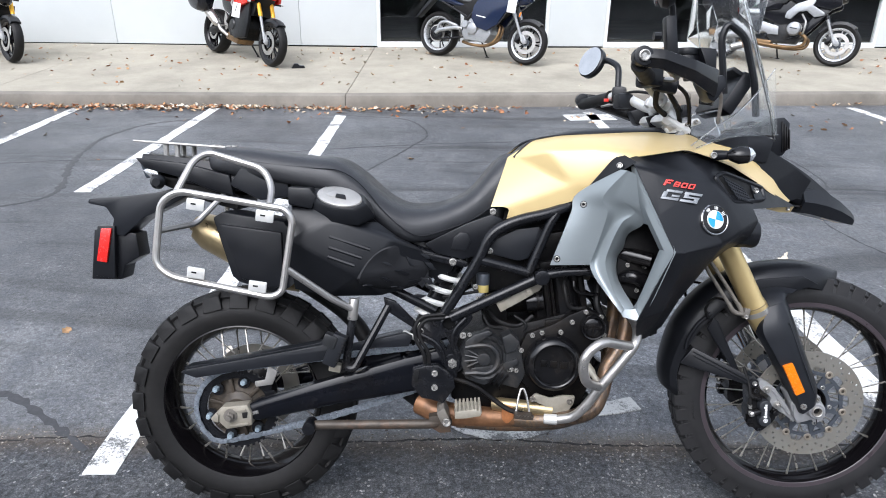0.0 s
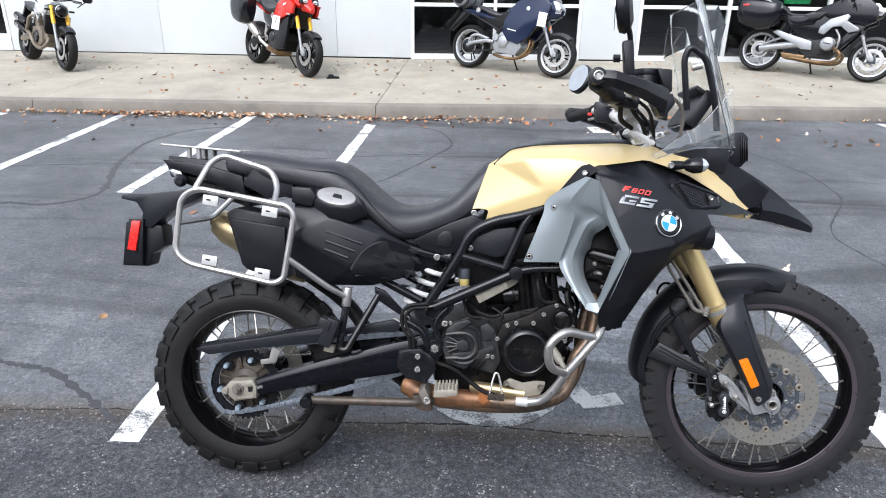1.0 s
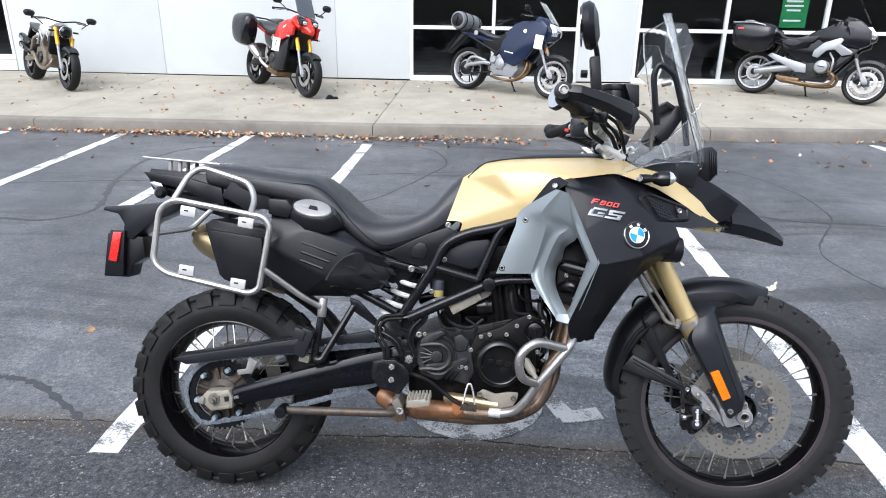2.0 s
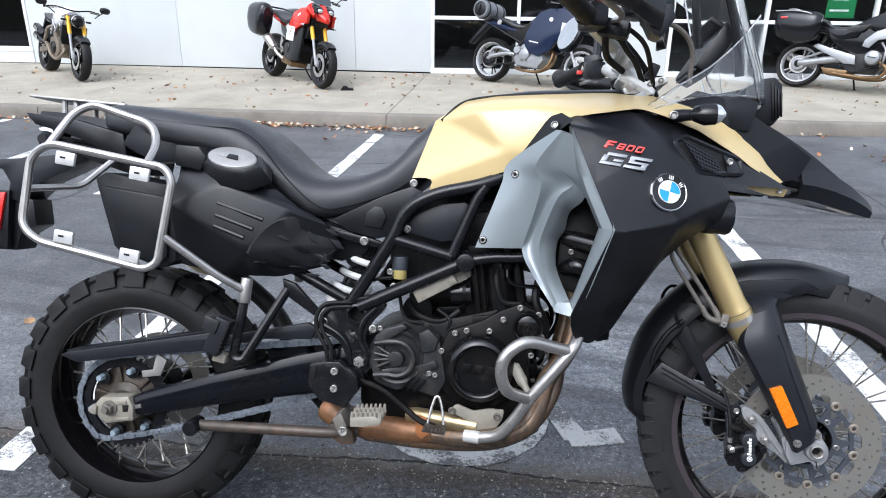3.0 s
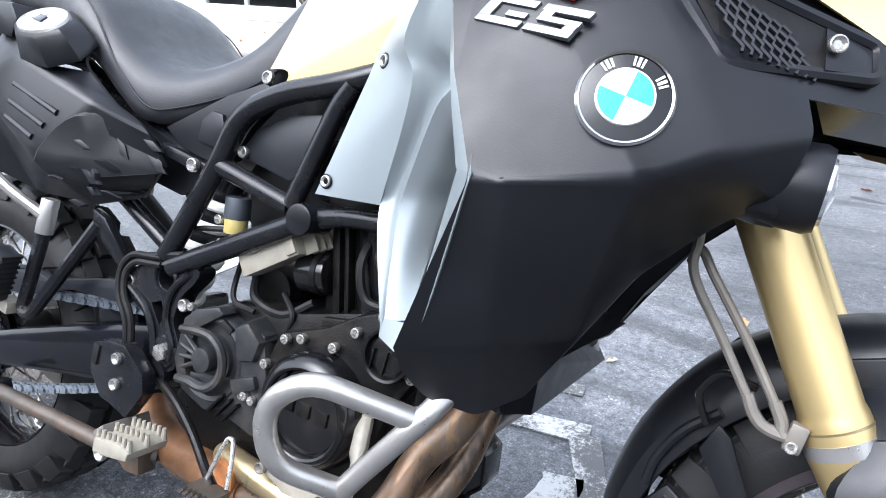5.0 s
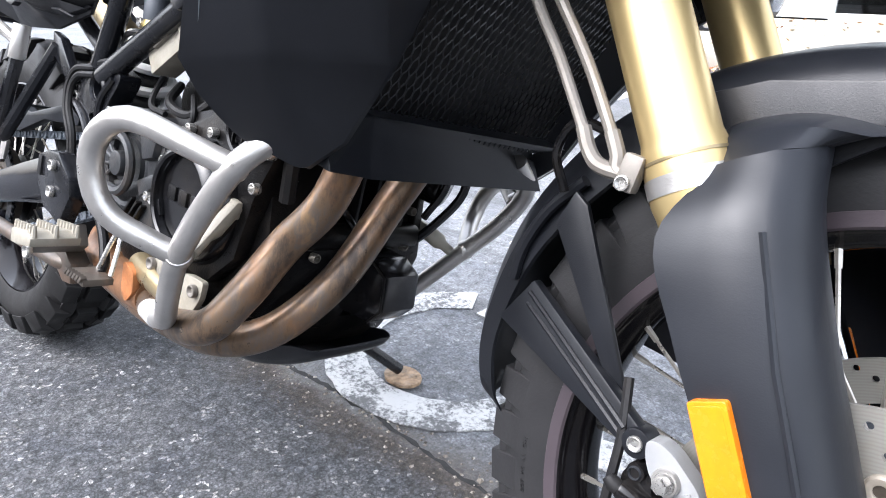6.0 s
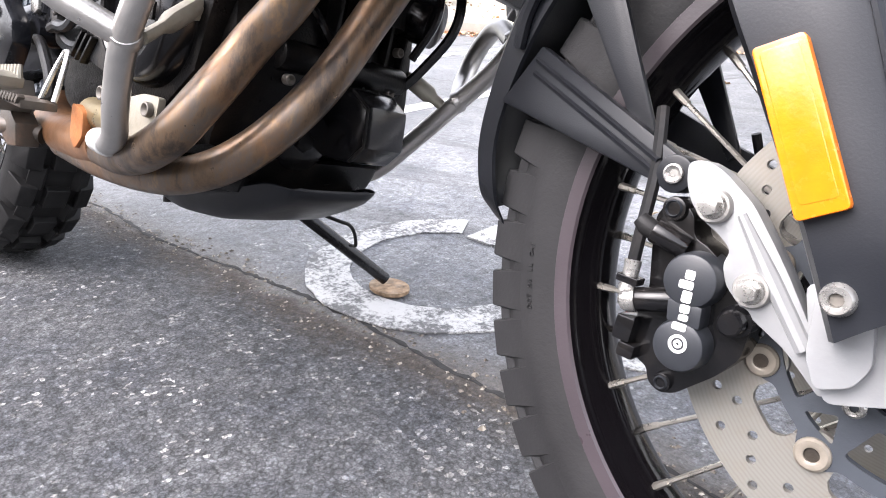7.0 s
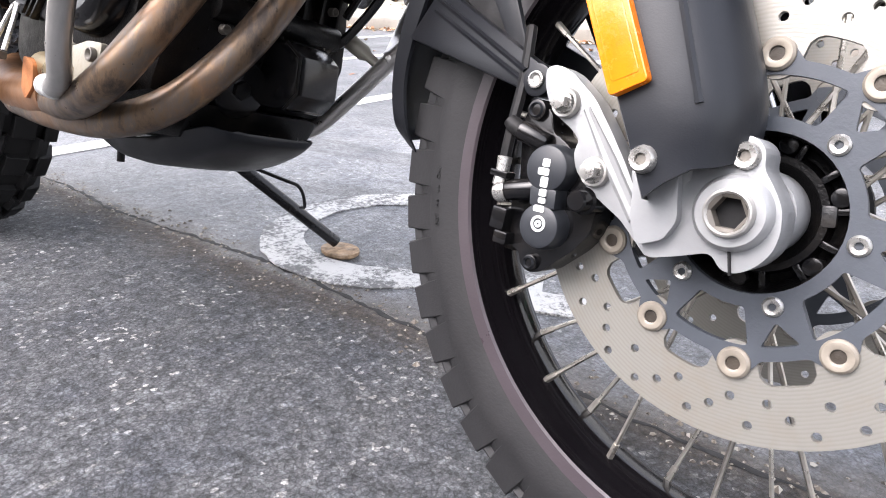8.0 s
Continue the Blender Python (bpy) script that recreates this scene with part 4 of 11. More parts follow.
def shoulder_blocks(wheel, turn, c, count, section, length, rubber):
    """Shoulder blocks whose outer sides run flush into the sidewall. section: (radius, y) corners from the crown round."""
    for side in (-1, 1):
        verts = []
        for e in (-0.5, 0.5):
            for k, (r, y) in enumerate(section):
                verts.append((e * length * (0.90 if k in (0, 1) else 1.04), side * y, r))
        b = solid(verts, [(0, 1, 2, 3), (7, 6, 5, 4)] + [(k, (k + 1) % 4, (k + 1) % 4 + 4, k + 4) for k in range(4)], 0.0014, 1)
        first = None
        for i in range(count):
            m = turn @ Matrix.Translation(c) @ Matrix.Rotation(-2 * math.pi * i / count, 4, "Y")
            if first is None:
                first = part("shoulder_block", b, rubber, wheel)
                first.matrix_basis = m
            else:
                again("shoulder_block", first, m, wheel)


shoulder_blocks(rw, Matrix(), REAR, 24, [(0.3170, 0.0360), (0.3105, 0.0620), (0.2720, 0.0735), (0.2820, 0.0380)], 0.0520, M_RUBBER)
shoulder_blocks(fw, TURN_BARS, FRONT, 46, [(0.3480, 0.0180), (0.3462, 0.0382), (0.3060, 0.0460), (0.3120, 0.0200)], 0.0365, M_RUBBER_DUSTY)
RIM_F = [(0.2770, -0.0387), (0.2785, -0.0418), (0.2755, -0.0431), (0.2640, -0.0422), (0.2620, -0.0400), (0.2605, -0.0352), (0.2578, -0.0308), (0.2540, -0.0251), (0.2500, -0.0189), (0.2472, -0.0123), (0.2464, -0.0062), (0.2463, 0.0)]
part("rim", lathe(RIM_F + [(r, -y) for r, y in RIM_F[-2::-1]] + [(0.2670, 0.027), (0.2670, -0.027)], FRONT, 120, True), M_RIM, fw, "gloss black rim", m=TURN_BARS)
for s in (-1, 1):
    part("rim_lip", lathe([(0.2772, 0.0415 * s), (0.2758, 0.0435 * s), (0.2645, 0.0427 * s), (0.2625, 0.0407 * s)], FRONT, 120), M_RIMLIP, fw, "scuffed mauve-grey rim edge", m=TURN_BARS)


def raised_writing(text, c, r, y, start, height, parent, m, inner):
    """Moulded letters along the side of a tyre, one after another; inner: heads towards the hub."""
    done = {}
    font = bpy.data.curves.new("letter", "FONT")
    font.size, font.extrude, font.resolution_u = height * 1.35, 0.0009, 2
    font.align_x = "CENTER"
    holder = bpy.data.objects.new("letter", font)
    for k, ch in enumerate(text):
        if ch == " ":
            continue
        if ch not in done:
            font.body = ch
            me = bpy.data.meshes.new_from_object(holder)
            me.materials.clear()
            me.materials.append(M_RUBBER_DUSTY)
            done[ch] = me
        a = start + k * height * 0.98 / r * (1 if inner else -1)
        place = Matrix.Translation((c[0] + r * math.cos(a), y, c[2] + r * math.sin(a))) @ Matrix.Rotation(-(a + (math.pi / 2 if inner else -math.pi / 2)), 4, "Y") @ Matrix.Rotation(math.pi / 2, 4, "X")
        o = new("raised_letter", done[ch])
        o.parent = parent
        o.matrix_basis = m @ place
    bpy.data.objects.remove(holder)


raised_writing("DOT H6 LL CHJ", FRONT, 0.296, -0.0478, radians(-166), 0.0046, fw, TURN_BARS, False)


def brake_disc(c, r_out, y, m, parent, carrier):
    """A drilled floating disc on a windowed carrier, held by ten bobbins."""
    s = 1 if y > 0 else -1
    r_b, phase, th = 0.0978, -12.5, 0.0024
    hub = (c[0], c[2])
    inner = []
    for k in range(200):
        a = radians(360 * k / 200)
        d = (math.degrees(a) - phase + 18) % 36 - 18
        q = r_b * math.sin(radians(d))
        r = 0.1105
        if abs(q) < 0.0150:
            r = min(r, r_b * math.cos(radians(d)) - math.sqrt(0.0150 ** 2 - q * q))
        elif abs(q) < 0.022:
            r = 0.1105 - 0.006 * (1 - (abs(q) - 0.0150) / 0.007) ** 2
        inner.append((hub[0] + r * math.cos(a), hub[1] + r * math.sin(a)))
    drill = []
    radii = (0.1295, 0.1204, 0.1375, 0.1217, 0.1317, 0.1417, 0.1248, 0.1419, 0.1320, 0.1220, 0.1385)
    for k in range(66):
        a = radians(-149.9 + 360 * k / 66)
        drill.append(arc(hub[0] + radii[k % 11] * math.cos(a), hub[1] + radii[k % 11] * math.sin(a), 0.0031, 0, 330, 11))
    bm = cut_plate(arc(*hub, r_out, 0, 357.5, 143), [inner] + drill, y - th, y + th)
    d = part("brake_disc", bm, M_DISC, parent, "drilled steel brake disc with brown dust", m=m)
    holes = []
    for k in range(6):
        mid = 53 + 60 * k
        big = arc(*hub, 0.0855, mid + 13, mid + 47, 8) + arc(*hub, 0.0605, mid + 44, mid + 16, 6)
        holes.append(soft_poly(big, 0.0035, 3))
        tip = arc(*hub, 0.0855, mid - 8, mid + 8, 4) + [(hub[0] + 0.0700 * math.cos(radians(mid)), hub[1] + 0.0700 * math.sin(radians(mid)))]
        holes.append(soft_poly(tip, 0.0025, 3))
    outline = []
    for k in range(200):
        a = radians(360 * k / 200)
        dd = abs((math.degrees(a) - phase + 18) % 36 - 18)
        r = 0.0945 + (0.0075 if dd < 5.5 else 0.0075 * max(0.0, 1 - (dd - 5.5) / 4.0))
        outline.append((hub[0] + r * math.cos(a), hub[1] + r * math.sin(a)))
    bm = cut_plate(outline, [arc(*hub, 0.0515, 0, 352, 44)] + holes, y - 0.0034, y + 0.0026)
    part("disc_carrier", bm, carrier, parent, "blue-grey windowed disc carrier", m=m)
    for i in range(10):
        a = radians(phase + 36 * i)
        p = (c[0] + r_b * math.cos(a), y, c[2] + r_b * math.sin(a))
        part("bobbin", lathe([(0.0046, 0.004 * s), (0.0046, 0.0062 * s), (0.0058, 0.0068 * s), (0.0088, 0.0066 * s), (0.0104, 0.0050 * s), (0.0108, 0.0022 * s), (0.0108, -0.004 * s)], p, 24), M_BOBBIN, parent, "cream disc bobbin", m=m)
        part("bobbin_hole", rod((p[0], y + 0.0045 * s, p[2]), (p[0], y - 0.002 * s, p[2]), 0.0047, seg=14), M_BROWN, parent, m=m)
    for i in range(6):
        a = radians(53 + 60 * i)
        p = (c[0] + 0.0600 * math.cos(a), y + 0.003 * s, c[2] + 0.0600 * math.sin(a))
        part("disc_bolt", lathe([(0.0022, 0.0012 * s), (0.0026, 0.0026 * s), (0.0050, 0.0030 * s), (0.0064, 0.0016 * s), (0.0066, 0.0)], p, 18), M_BOLT, parent, m=m)
    return d


brake_disc(FRONT, 0.150, -0.0865, TURN_BARS, fw, M_CARRIER)
brake_disc(FRONT, 0.150, 0.0865, TURN_BARS, fw, M_CARRIER)
hub_p = [(0.022, -0.062), (0.030, -0.066), (0.034, -0.072), (0.0385, -0.072), (0.041, -0.060), (0.046, -0.058), (0.0495, -0.070), (0.0515, -0.083), (0.0545, -0.084), (0.056, -0.078), (0.056, -0.050), (0.034, -0.035)]
hub_face = part("hub_face", lathe(hub_p, FRONT, 60), M_ENGINE, fw, "black cast front hub", m=TURN_BARS)
for i in range(12):
    a = 2 * math.pi * (i + 0.4) / 12
    part("hub_rib", box((FRONT.x + 0.0440 * math.cos(a), -0.0640, FRONT.z + 0.0440 * math.sin(a)), (0.012, 0.014, 0.0045), (0, -math.degrees(a), 0), 0.0012), M_COVER, hub_face, m=TURN_BARS)
for i in range(6):
    a = radians(23 + 60 * i)
    p = Vector((FRONT.x + 0.0455 * math.cos(a), 0, FRONT.z + 0.0455 * math.sin(a)))
    part("hub_boss", rod(p + Vector((0, -0.056, 0)), p + Vector((0, -0.074, 0)), 0.0075, 0.0062, seg=16, bev=0.0015), M_COVER, hub_face, m=TURN_BARS)
for i in range(3):
    a = radians(8 + 120 * i)
    part("hub_lug", box((FRONT.x + 0.038 * math.cos(a), -0.069, FRONT.z + 0.038 * math.sin(a)), (0.009, 0.008, 0.014), (0, -math.degrees(a), 0), 0.002), M_GREYCAST, hub_face, m=TURN_BARS)

# rear drive
spr = lathe([(0.086, -0.098), (0.102, -0.098), (0.108, -0.100), (0.108, -0.106), (0.086, -0.106)], REAR, 48, True)
for i in range(42):
    a = 2 * math.pi * i / 42
    put(spr, box((REAR.x + 0.110 * math.cos(a), -0.103, REAR.z + 0.110 * math.sin(a)), (0.008, 0.005, 0.007), (0, -math.degrees(a), 0), 0.001))
for i in range(6):
    a = 2 * math.pi * (i + 0.25) / 6
    p = Vector((REAR.x + 0.076 * math.cos(a), -0.102, REAR.z + 0.076 * math.sin(a)))
    put(spr, rod(p + Vector((0, -0.004, 0)), p + Vector((0, 0.004, 0)), 0.017, seg=18))
sprocket = part("sprocket", spr, M_FRAME, rw, "black rear sprocket")
part("sprocket_carrier", lathe([(0.030, -0.098), (0.058, -0.094), (0.070, -0.090), (0.086, -0.092), (0.086, -0.078), (0.030, -0.078)], REAR, 48, True), M_BROWN, rw, "dirty cast sprocket carrier")
for i in range(6):
    a = 2 * math.pi * (i + 0.75) / 6
    part("carrier_rib", box((REAR.x + 0.060 * math.cos(a), -0.096, REAR.z + 0.060 * math.sin(a)), (0.044, 0.010, 0.010), (0, -math.degrees(a), 0), 0.003), M_BROWN, rw)
for i in range(6):
    a = 2 * math.pi * (i + 0.25) / 6
    p = (REAR.x + 0.079 * math.cos(a), -0.106, REAR.z + 0.079 * math.sin(a))
    part("sprocket_bolt", rod(p, (p[0], -0.122, p[2]), 0.0098, 0.0072, seg=6, bev=0.001), M_ZINC, rw, "bluish zinc nut")
part("hub_carrier", lathe([(0.016, -0.112), (0.030, -0.112), (0.046, -0.100), (0.046, -0.060)], REAR, 30), M_BROWN, rw, "dirty cast carrier")
bd = lathe([(0.085, 0.070), (0.132, 0.070), (0.132, 0.075), (0.085, 0.075)], REAR, 60, True)
part("rear_brake_disc", bd, M_DISC, rw, "rear brake disc")

# chain: upper run, round the sprocket, lower run
GEAR = Vector((0.66, -0.103, 0.475))
path = []
for k in range(46):
    path.append(Vector((REAR.x + (GEAR.x - REAR.x) * (1 - k / 45.0) - 0.012, -0.103, REAR.z + 0.112 + (GEAR.z + 0.040 - REAR.z - 0.112) * (1 - k / 45.0))))
for k in range(1, 24):
    a = math.pi / 2 + 0.08 + (math.pi - 0.45) * k / 24
    path.append(Vector((REAR.x + 0.112 * math.cos(a), -0.103, REAR.z + 0.112 * math.sin(a))))
last = path[-1]
for k in range(1, 44):
    u = k / 43.0
    path.append(Vector((last.x + (GEAR.x - last.x) * u, -0.103, last.z + (GEAR.z - 0.040 - last.z) * u - 0.018 * math.sin(math.pi * u))))
chain = bmesh.new()
step, i = 0.0158, 0
pos = path[0].copy()
for q in path[1:]:
    while (q - pos).length > step:
        d = (q - pos).normalized()
        nxt = pos + d * step
        ang = -math.degrees(math.atan2(d.z, d.x))
        mid = (pos + nxt) / 2
        wide = 0.019 if i % 2 else 0.013
        for s in (-1, 1):
            put(chain, box((mid.x, mid.y + s * wide / 2, mid.z), (step * 1.15, 0.002, 0.0135), (0, ang, 0), 0.0006))
        put(chain, rod((pos.x, pos.y - 0.0115, pos.z), (pos.x, pos.y + 0.0115, pos.z), 0.0048, seg=6))
        pos = nxt
        i += 1
part("chain", chain, M_CHAIN, bike, "grey steel drive chain")
bm = prism([(-0.121, 0.430), (-0.100, 0.440), (0.10, 0.478), (0.27, 0.512), (0.30, 0.505), (0.48, 0.545), (0.50, 0.535), (0.49, 0.508), (0.36, 0.500), (0.255, 0.466), (0.06, 0.440), (-0.078, 0.415)], -0.145, -0.128, 0.004)
part("chain_guard", bm, M_DKGREY, bike, "dark grey plastic chain guard")
part("chain_guard_top", solid([(-0.11, -0.135, 0.437), (0.27, -0.135, 0.512), (0.27, -0.085, 0.510), (-0.11, -0.085, 0.435), (-0.11, -0.135, 0.441), (0.27, -0.135, 0.516), (0.27, -0.085, 0.514), (-0.11, -0.085, 0.439)], [(0, 1, 2, 3), (4, 5, 6, 7), (0, 1, 5, 4), (1, 2, 6, 5), (2, 3, 7, 6), (3, 0, 4, 7)], 0.001), M_DKGREY, bike)
bm = prism([(0.075, 0.385), (0.12, 0.392), (0.135, 0.43), (0.11, 0.445), (0.10, 0.405), (0.072, 0.40)], -0.125, -0.118, 0.002)
part("guard_bracket", bm, M_ALU, bike)

# swingarm
for s in (-1, 1):
    yo, yi = -0.150 * s, -0.098 * s
    ends = []
    for x, z, h, w in ((0.050, 0.319, 0.017, 1.0), (0.088, 0.327, 0.028, 1.0), (0.28, 0.378, 0.036, 1.0), (0.47, 0.424, 0.046, 0.98), (0.62, 0.455, 0.050, 0.9)):
        a, b = yo * w, yi
        ends.append([(x, a, z - h * 0.75), (x, a, z + h * 0.62), (x, a * 0.85 + b * 0.15, z + h), (x, a * 0.2 + b * 0.8, z + h), (x, b, z + h * 0.6), (x, b, z - h * 0.6), (x, a * 0.2 + b * 0.8, z - h), (x, a * 0.85 + b * 0.15, z - h)])
    part("swingarm_leg", loft(ends), M_GLOSS, bike, "gloss black swingarm beam", angle=50)
part("swingarm_bridge", box((0.42, 0, 0.455), (0.10, 0.2, 0.06), (0, -14, 0), 0.012), M_GLOSS, bike)
part("axle_block", prism([(-0.031, 0.313), (-0.008, 0.341), (0.060, 0.347), (0.072, 0.325), (0.072, 0.291), (0.004, 0.279)], -0.160, -0.120, 0.004), M_CREAM, bike, "worn pale alloy chain adjuster block")
part("block_notch", prism([(0.046, 0.326), (0.062, 0.328), (0.060, 0.312), (0.048, 0.310)], -0.1612, -0.155, 0.001), M_DARK, bike)
part("block_end", prism([(-0.036, 0.311), (-0.022, 0.326), (-0.014, 0.320), (-0.016, 0.300), (-0.030, 0.303)], -0.166, -0.125, 0.002), M_CREAM, bike)
part("block_rib", prism([(0.004, 0.332), (0.056, 0.338), (0.058, 0.330), (0.006, 0.324)], -0.163, -0.158, 0.001), M_CREAM, bike)
part("block_rib", prism([(0.014, 0.292), (0.064, 0.300), (0.064, 0.294), (0.014, 0.286)], -0.163, -0.158, 0.001), M_CREAM, bike)
part("axle_washer", rod((0.016, -0.157, 0.318), (0.016, -0.164, 0.318), 0.018, seg=24), M_TAN, bike)
part("axle_nut", rod((0.016, -0.160, 0.318), (0.016, -0.176, 0.318), 0.0125, seg=6, bev=0.001), M_TAN, bike)
part("axle", rod((0.016, -0.184, 0.318), (0.016, 0.16, 0.318), 0.0075), M_TAN, bike)
part("adjuster_bolt", rod((0.066, -0.148, 0.319), (0.088, -0.148, 0.325), 0.006, seg=6), M_BOLT, bike)

# ---- engine ----
part("crankcase", prism([(0.60, 0.36), (0.66, 0.33), (0.84, 0.325), (0.955, 0.345), (0.985, 0.42), (0.975, 0.56), (0.93, 0.61), (0.80, 0.575), (0.70, 0.565), (0.60, 0.52)], -0.135, 0.135, 0.018), M_ENGINE, bike, "black engine crankcase")
part("oil_cooler", prism([(0.93, 0.352), (1.030, 0.352), (1.052, 0.372), (1.050, 0.418), (1.022, 0.436), (0.95, 0.440)], -0.002, 0.062, 0.007), M_COVER, bike, "black oil cooler box")
part("cooler_seam", sweep([(1.031, -0.004, 0.354), (1.0505, -0.004, 0.373), (1.0485, -0.004, 0.416), (1.022, -0.004, 0.433)], 0.0022, 6), M_ENGINE, bike)
part("oil_filter", rod((0.930, -0.030, 0.378), (0.984, -0.032, 0.366), 0.0365, seg=32, bev=0.005), M_COVER, bike, "black oil filter")
part("filter_boss", rod((0.978, -0.032, 0.368), (0.9885, -0.032, 0.3655), 0.012, seg=6, bev=0.001), M_ENGINE, bike)
for k in range(5):
    part("crankcase_rib", box((0.990 - 0.002 * k, -0.020 + 0.030 * k, 0.492), (0.022, 0.006, 0.110), (0, 5, 0), 0.002), M_ENGINE, bike)
part("front_gallery", rod((0.985, -0.085, 0.455), (0.985, 0.105, 0.455), 0.017, seg=18, bev=0.003), M_ENGINE, bike)
part("front_casting", prism([(0.955, 0.51), (1.000, 0.515), (1.008, 0.565), (0.985, 0.60), (0.95, 0.595)], 0.02, 0.125, 0.010), M_ENGINE, bike)
part("starter_cover", rod((0.965, 0.10, 0.545), (1.022, 0.118, 0.530), 0.030, seg=24, bev=0.005), M_COVER, bike)
for y, z in ((-0.07, 0.43), (0.085, 0.44), (0.09, 0.49), (0.02, 0.505)):
    part("front_bolt", bolt((0.986, y, z), 0.006, 0.010, (1, 0, 0)), M_TAN, bike)
for pts, r in (([(0.99, 0.10, 0.62), (1.045, 0.115, 0.585), (1.052, 0.118, 0.53), (1.015, 0.112, 0.475), (0.985, 0.10, 0.44)], 0.0065), ([(1.00, 0.085, 0.61), (1.030, 0.098, 0.58), (1.036, 0.100, 0.535), (1.008, 0.098, 0.485)], 0.0055), ([(0.985, -0.07, 0.53), (1.012, -0.05, 0.49), (1.006, -0.01, 0.455), (0.99, 0.03, 0.45)], 0.0045)):
    part("front_hose", hose(pts, r), M_COVER, bike)
part("sump", prism([(0.68, 0.335), (0.98, 0.345), (0.95, 0.295), (0.74, 0.285)], -0.09, 0.11, 0.015), M_ENGINE, bike)
part("cylinder_block", prism([(0.835, 0.545), (0.975, 0.57), (0.945, 0.76), (0.815, 0.74)], -0.115, 0.125, 0.012), M_ENGINE, bike, "black cylinder block")
part("cylinder_barrel", rod((0.918, -0.098, 0.585), (0.893, -0.098, 0.735), 0.036, seg=28, bev=0.004), M_COVER, bike, "smooth black cylinder casting")
for x, w in ((0.852, 0.012), (0.868, 0.008), (0.948, 0.016)):
    part("cylinder_post", box((x, -0.120, 0.655), (w, 0.020, 0.165), (0, -9, 0), 0.004), M_ENGINE, bike)
part("cylinder_foot", prism([(0.85, 0.582), (0.955, 0.598), (0.958, 0.578), (0.90, 0.560), (0.85, 0.562)], -0.140, -0.11, 0.004), M_ENGINE, bike)
part("head_flange", prism([(0.835, 0.716), (0.965, 0.738), (0.962, 0.755), (0.832, 0.736)], -0.136, -0.11, 0.003), M_ENGINE, bike)
part("coolant_union", rod((0.925, -0.135, 0.735), (0.922, -0.138, 0.690), 0.014, 0.011, seg=16, bev=0.002), M_ENGINE, bike)
part("coolant_pipe", hose([(0.922, -0.140, 0.695), (0.924, -0.146, 0.672), (0.940, -0.148, 0.658), (0.985, -0.140, 0.655)], 0.0045), M_COVER, bike)
part("cylinder_head", prism([(0.80, 0.72), (0.97, 0.745), (0.95, 0.83), (0.79, 0.80)], -0.12, 0.12, 0.012), M_ENGINE, bike)


def round_cover(name, x, z, r, y, mat, label, rim_w=0.022, dish=0.008):
    b = lathe([(0.0, -dish * 0.4), (r - rim_w - 0.006, -dish * 0.4), (r - rim_w, 0.002), (r - rim_w * 0.8, -0.001 - dish), (r - rim_w * 0.35, -dish - 0.002), (r * 0.985, -dish * 0.3), (r, 0.010), (r, 0.060)], (x, y, z), 56)
    return part(name, b, mat, bike, label)


clutch = part("clutch_cover", lathe([(0.0, -0.1760), (0.0510, -0.1760), (0.0520, -0.1745), (0.0532, -0.1745), (0.0545, -0.1860), (0.0575, -0.1878), (0.0630, -0.1858), (0.0690, -0.1800), (0.0740, -0.1700), (0.0768, -0.1580), (0.0772, -0.1200)], (0.872, 0, 0.472), 72), M_COVER, bike, "gloss black round clutch cover with a raised rim")
for a in (20, 75, 140, 200, 255, 310):
    t = radians(a)
    part("cover_notch", box((0.872 + 0.0520 * math.cos(t), -0.1790, 0.472 + 0.0565 * math.sin(t)), (0.008, 0.006, 0.020), (0, -a, 0), 0.0012), M_COVER, clutch)
for i, x in enumerate((-0.027, -0.002, 0.025)):
    part("raised_mark", box((0.872 + x, -0.1770, 0.476 - 0.002 * i), (0.018, 0.004, 0.018), (0, 4, 0), 0.0015), M_ENGINE, clutch)
part("clutch_flange", prism([(0.79, 0.42), (0.82, 0.385), (0.90, 0.378), (0.95, 0.42), (0.975, 0.50), (1.005, 0.55), (1.0, 0.60), (0.955, 0.62), (0.91, 0.60), (0.87, 0.575), (0.80, 0.55), (0.775, 0.49)], -0.155, -0.12, 0.006), M_ENGINE, bike)
pump = round_cover("water_pump_cover", 0.971, 0.572, 0.033, -0.172, M_COVER, "small black round engine cover", 0.007, 0.004)
for dx in (-0.008, 0.010):
    part("cover_groove", box((0.961 + dx, -0.175, 0.563), (0.002, 0.004, 0.030), (0, 8, 0), 0.0005), M_ENGINE, pump)
for x, z in ((0.918, 0.583), (0.953, 0.611), (0.993, 0.598), (1.001, 0.550), (0.981, 0.509)):
    part("engine_bolt", bolt((x, -0.155, z), 0.0065, 0.010), M_BOLT, bike)
for x, z in ((0.815, 0.547), (0.840, 0.554), (0.889, 0.556), (0.787, 0.506), (0.756, 0.453)):
    part("engine_bolt", bolt((x, -0.155, z), 0.0065, 0.010), M_BOLT, bike)
gear = lathe([(0.0, -0.158), (0.036, -0.158), (0.0375, -0.153), (0.050, -0.153), (0.052, -0.160), (0.058, -0.162), (0.0635, -0.157), (0.066, -0.148), (0.067, -0.120)], (0.688, 0, 0.484), 60)
gc = part("sprocket_cover", gear, M_GREYCAST, bike, "dusty grey front sprocket cover")
part("cover_hub", rod((0.688, -0.152, 0.484), (0.688, -0.176, 0.484), 0.0185, 0.0170, seg=28, bev=0.003), M_GREYCAST, gc)
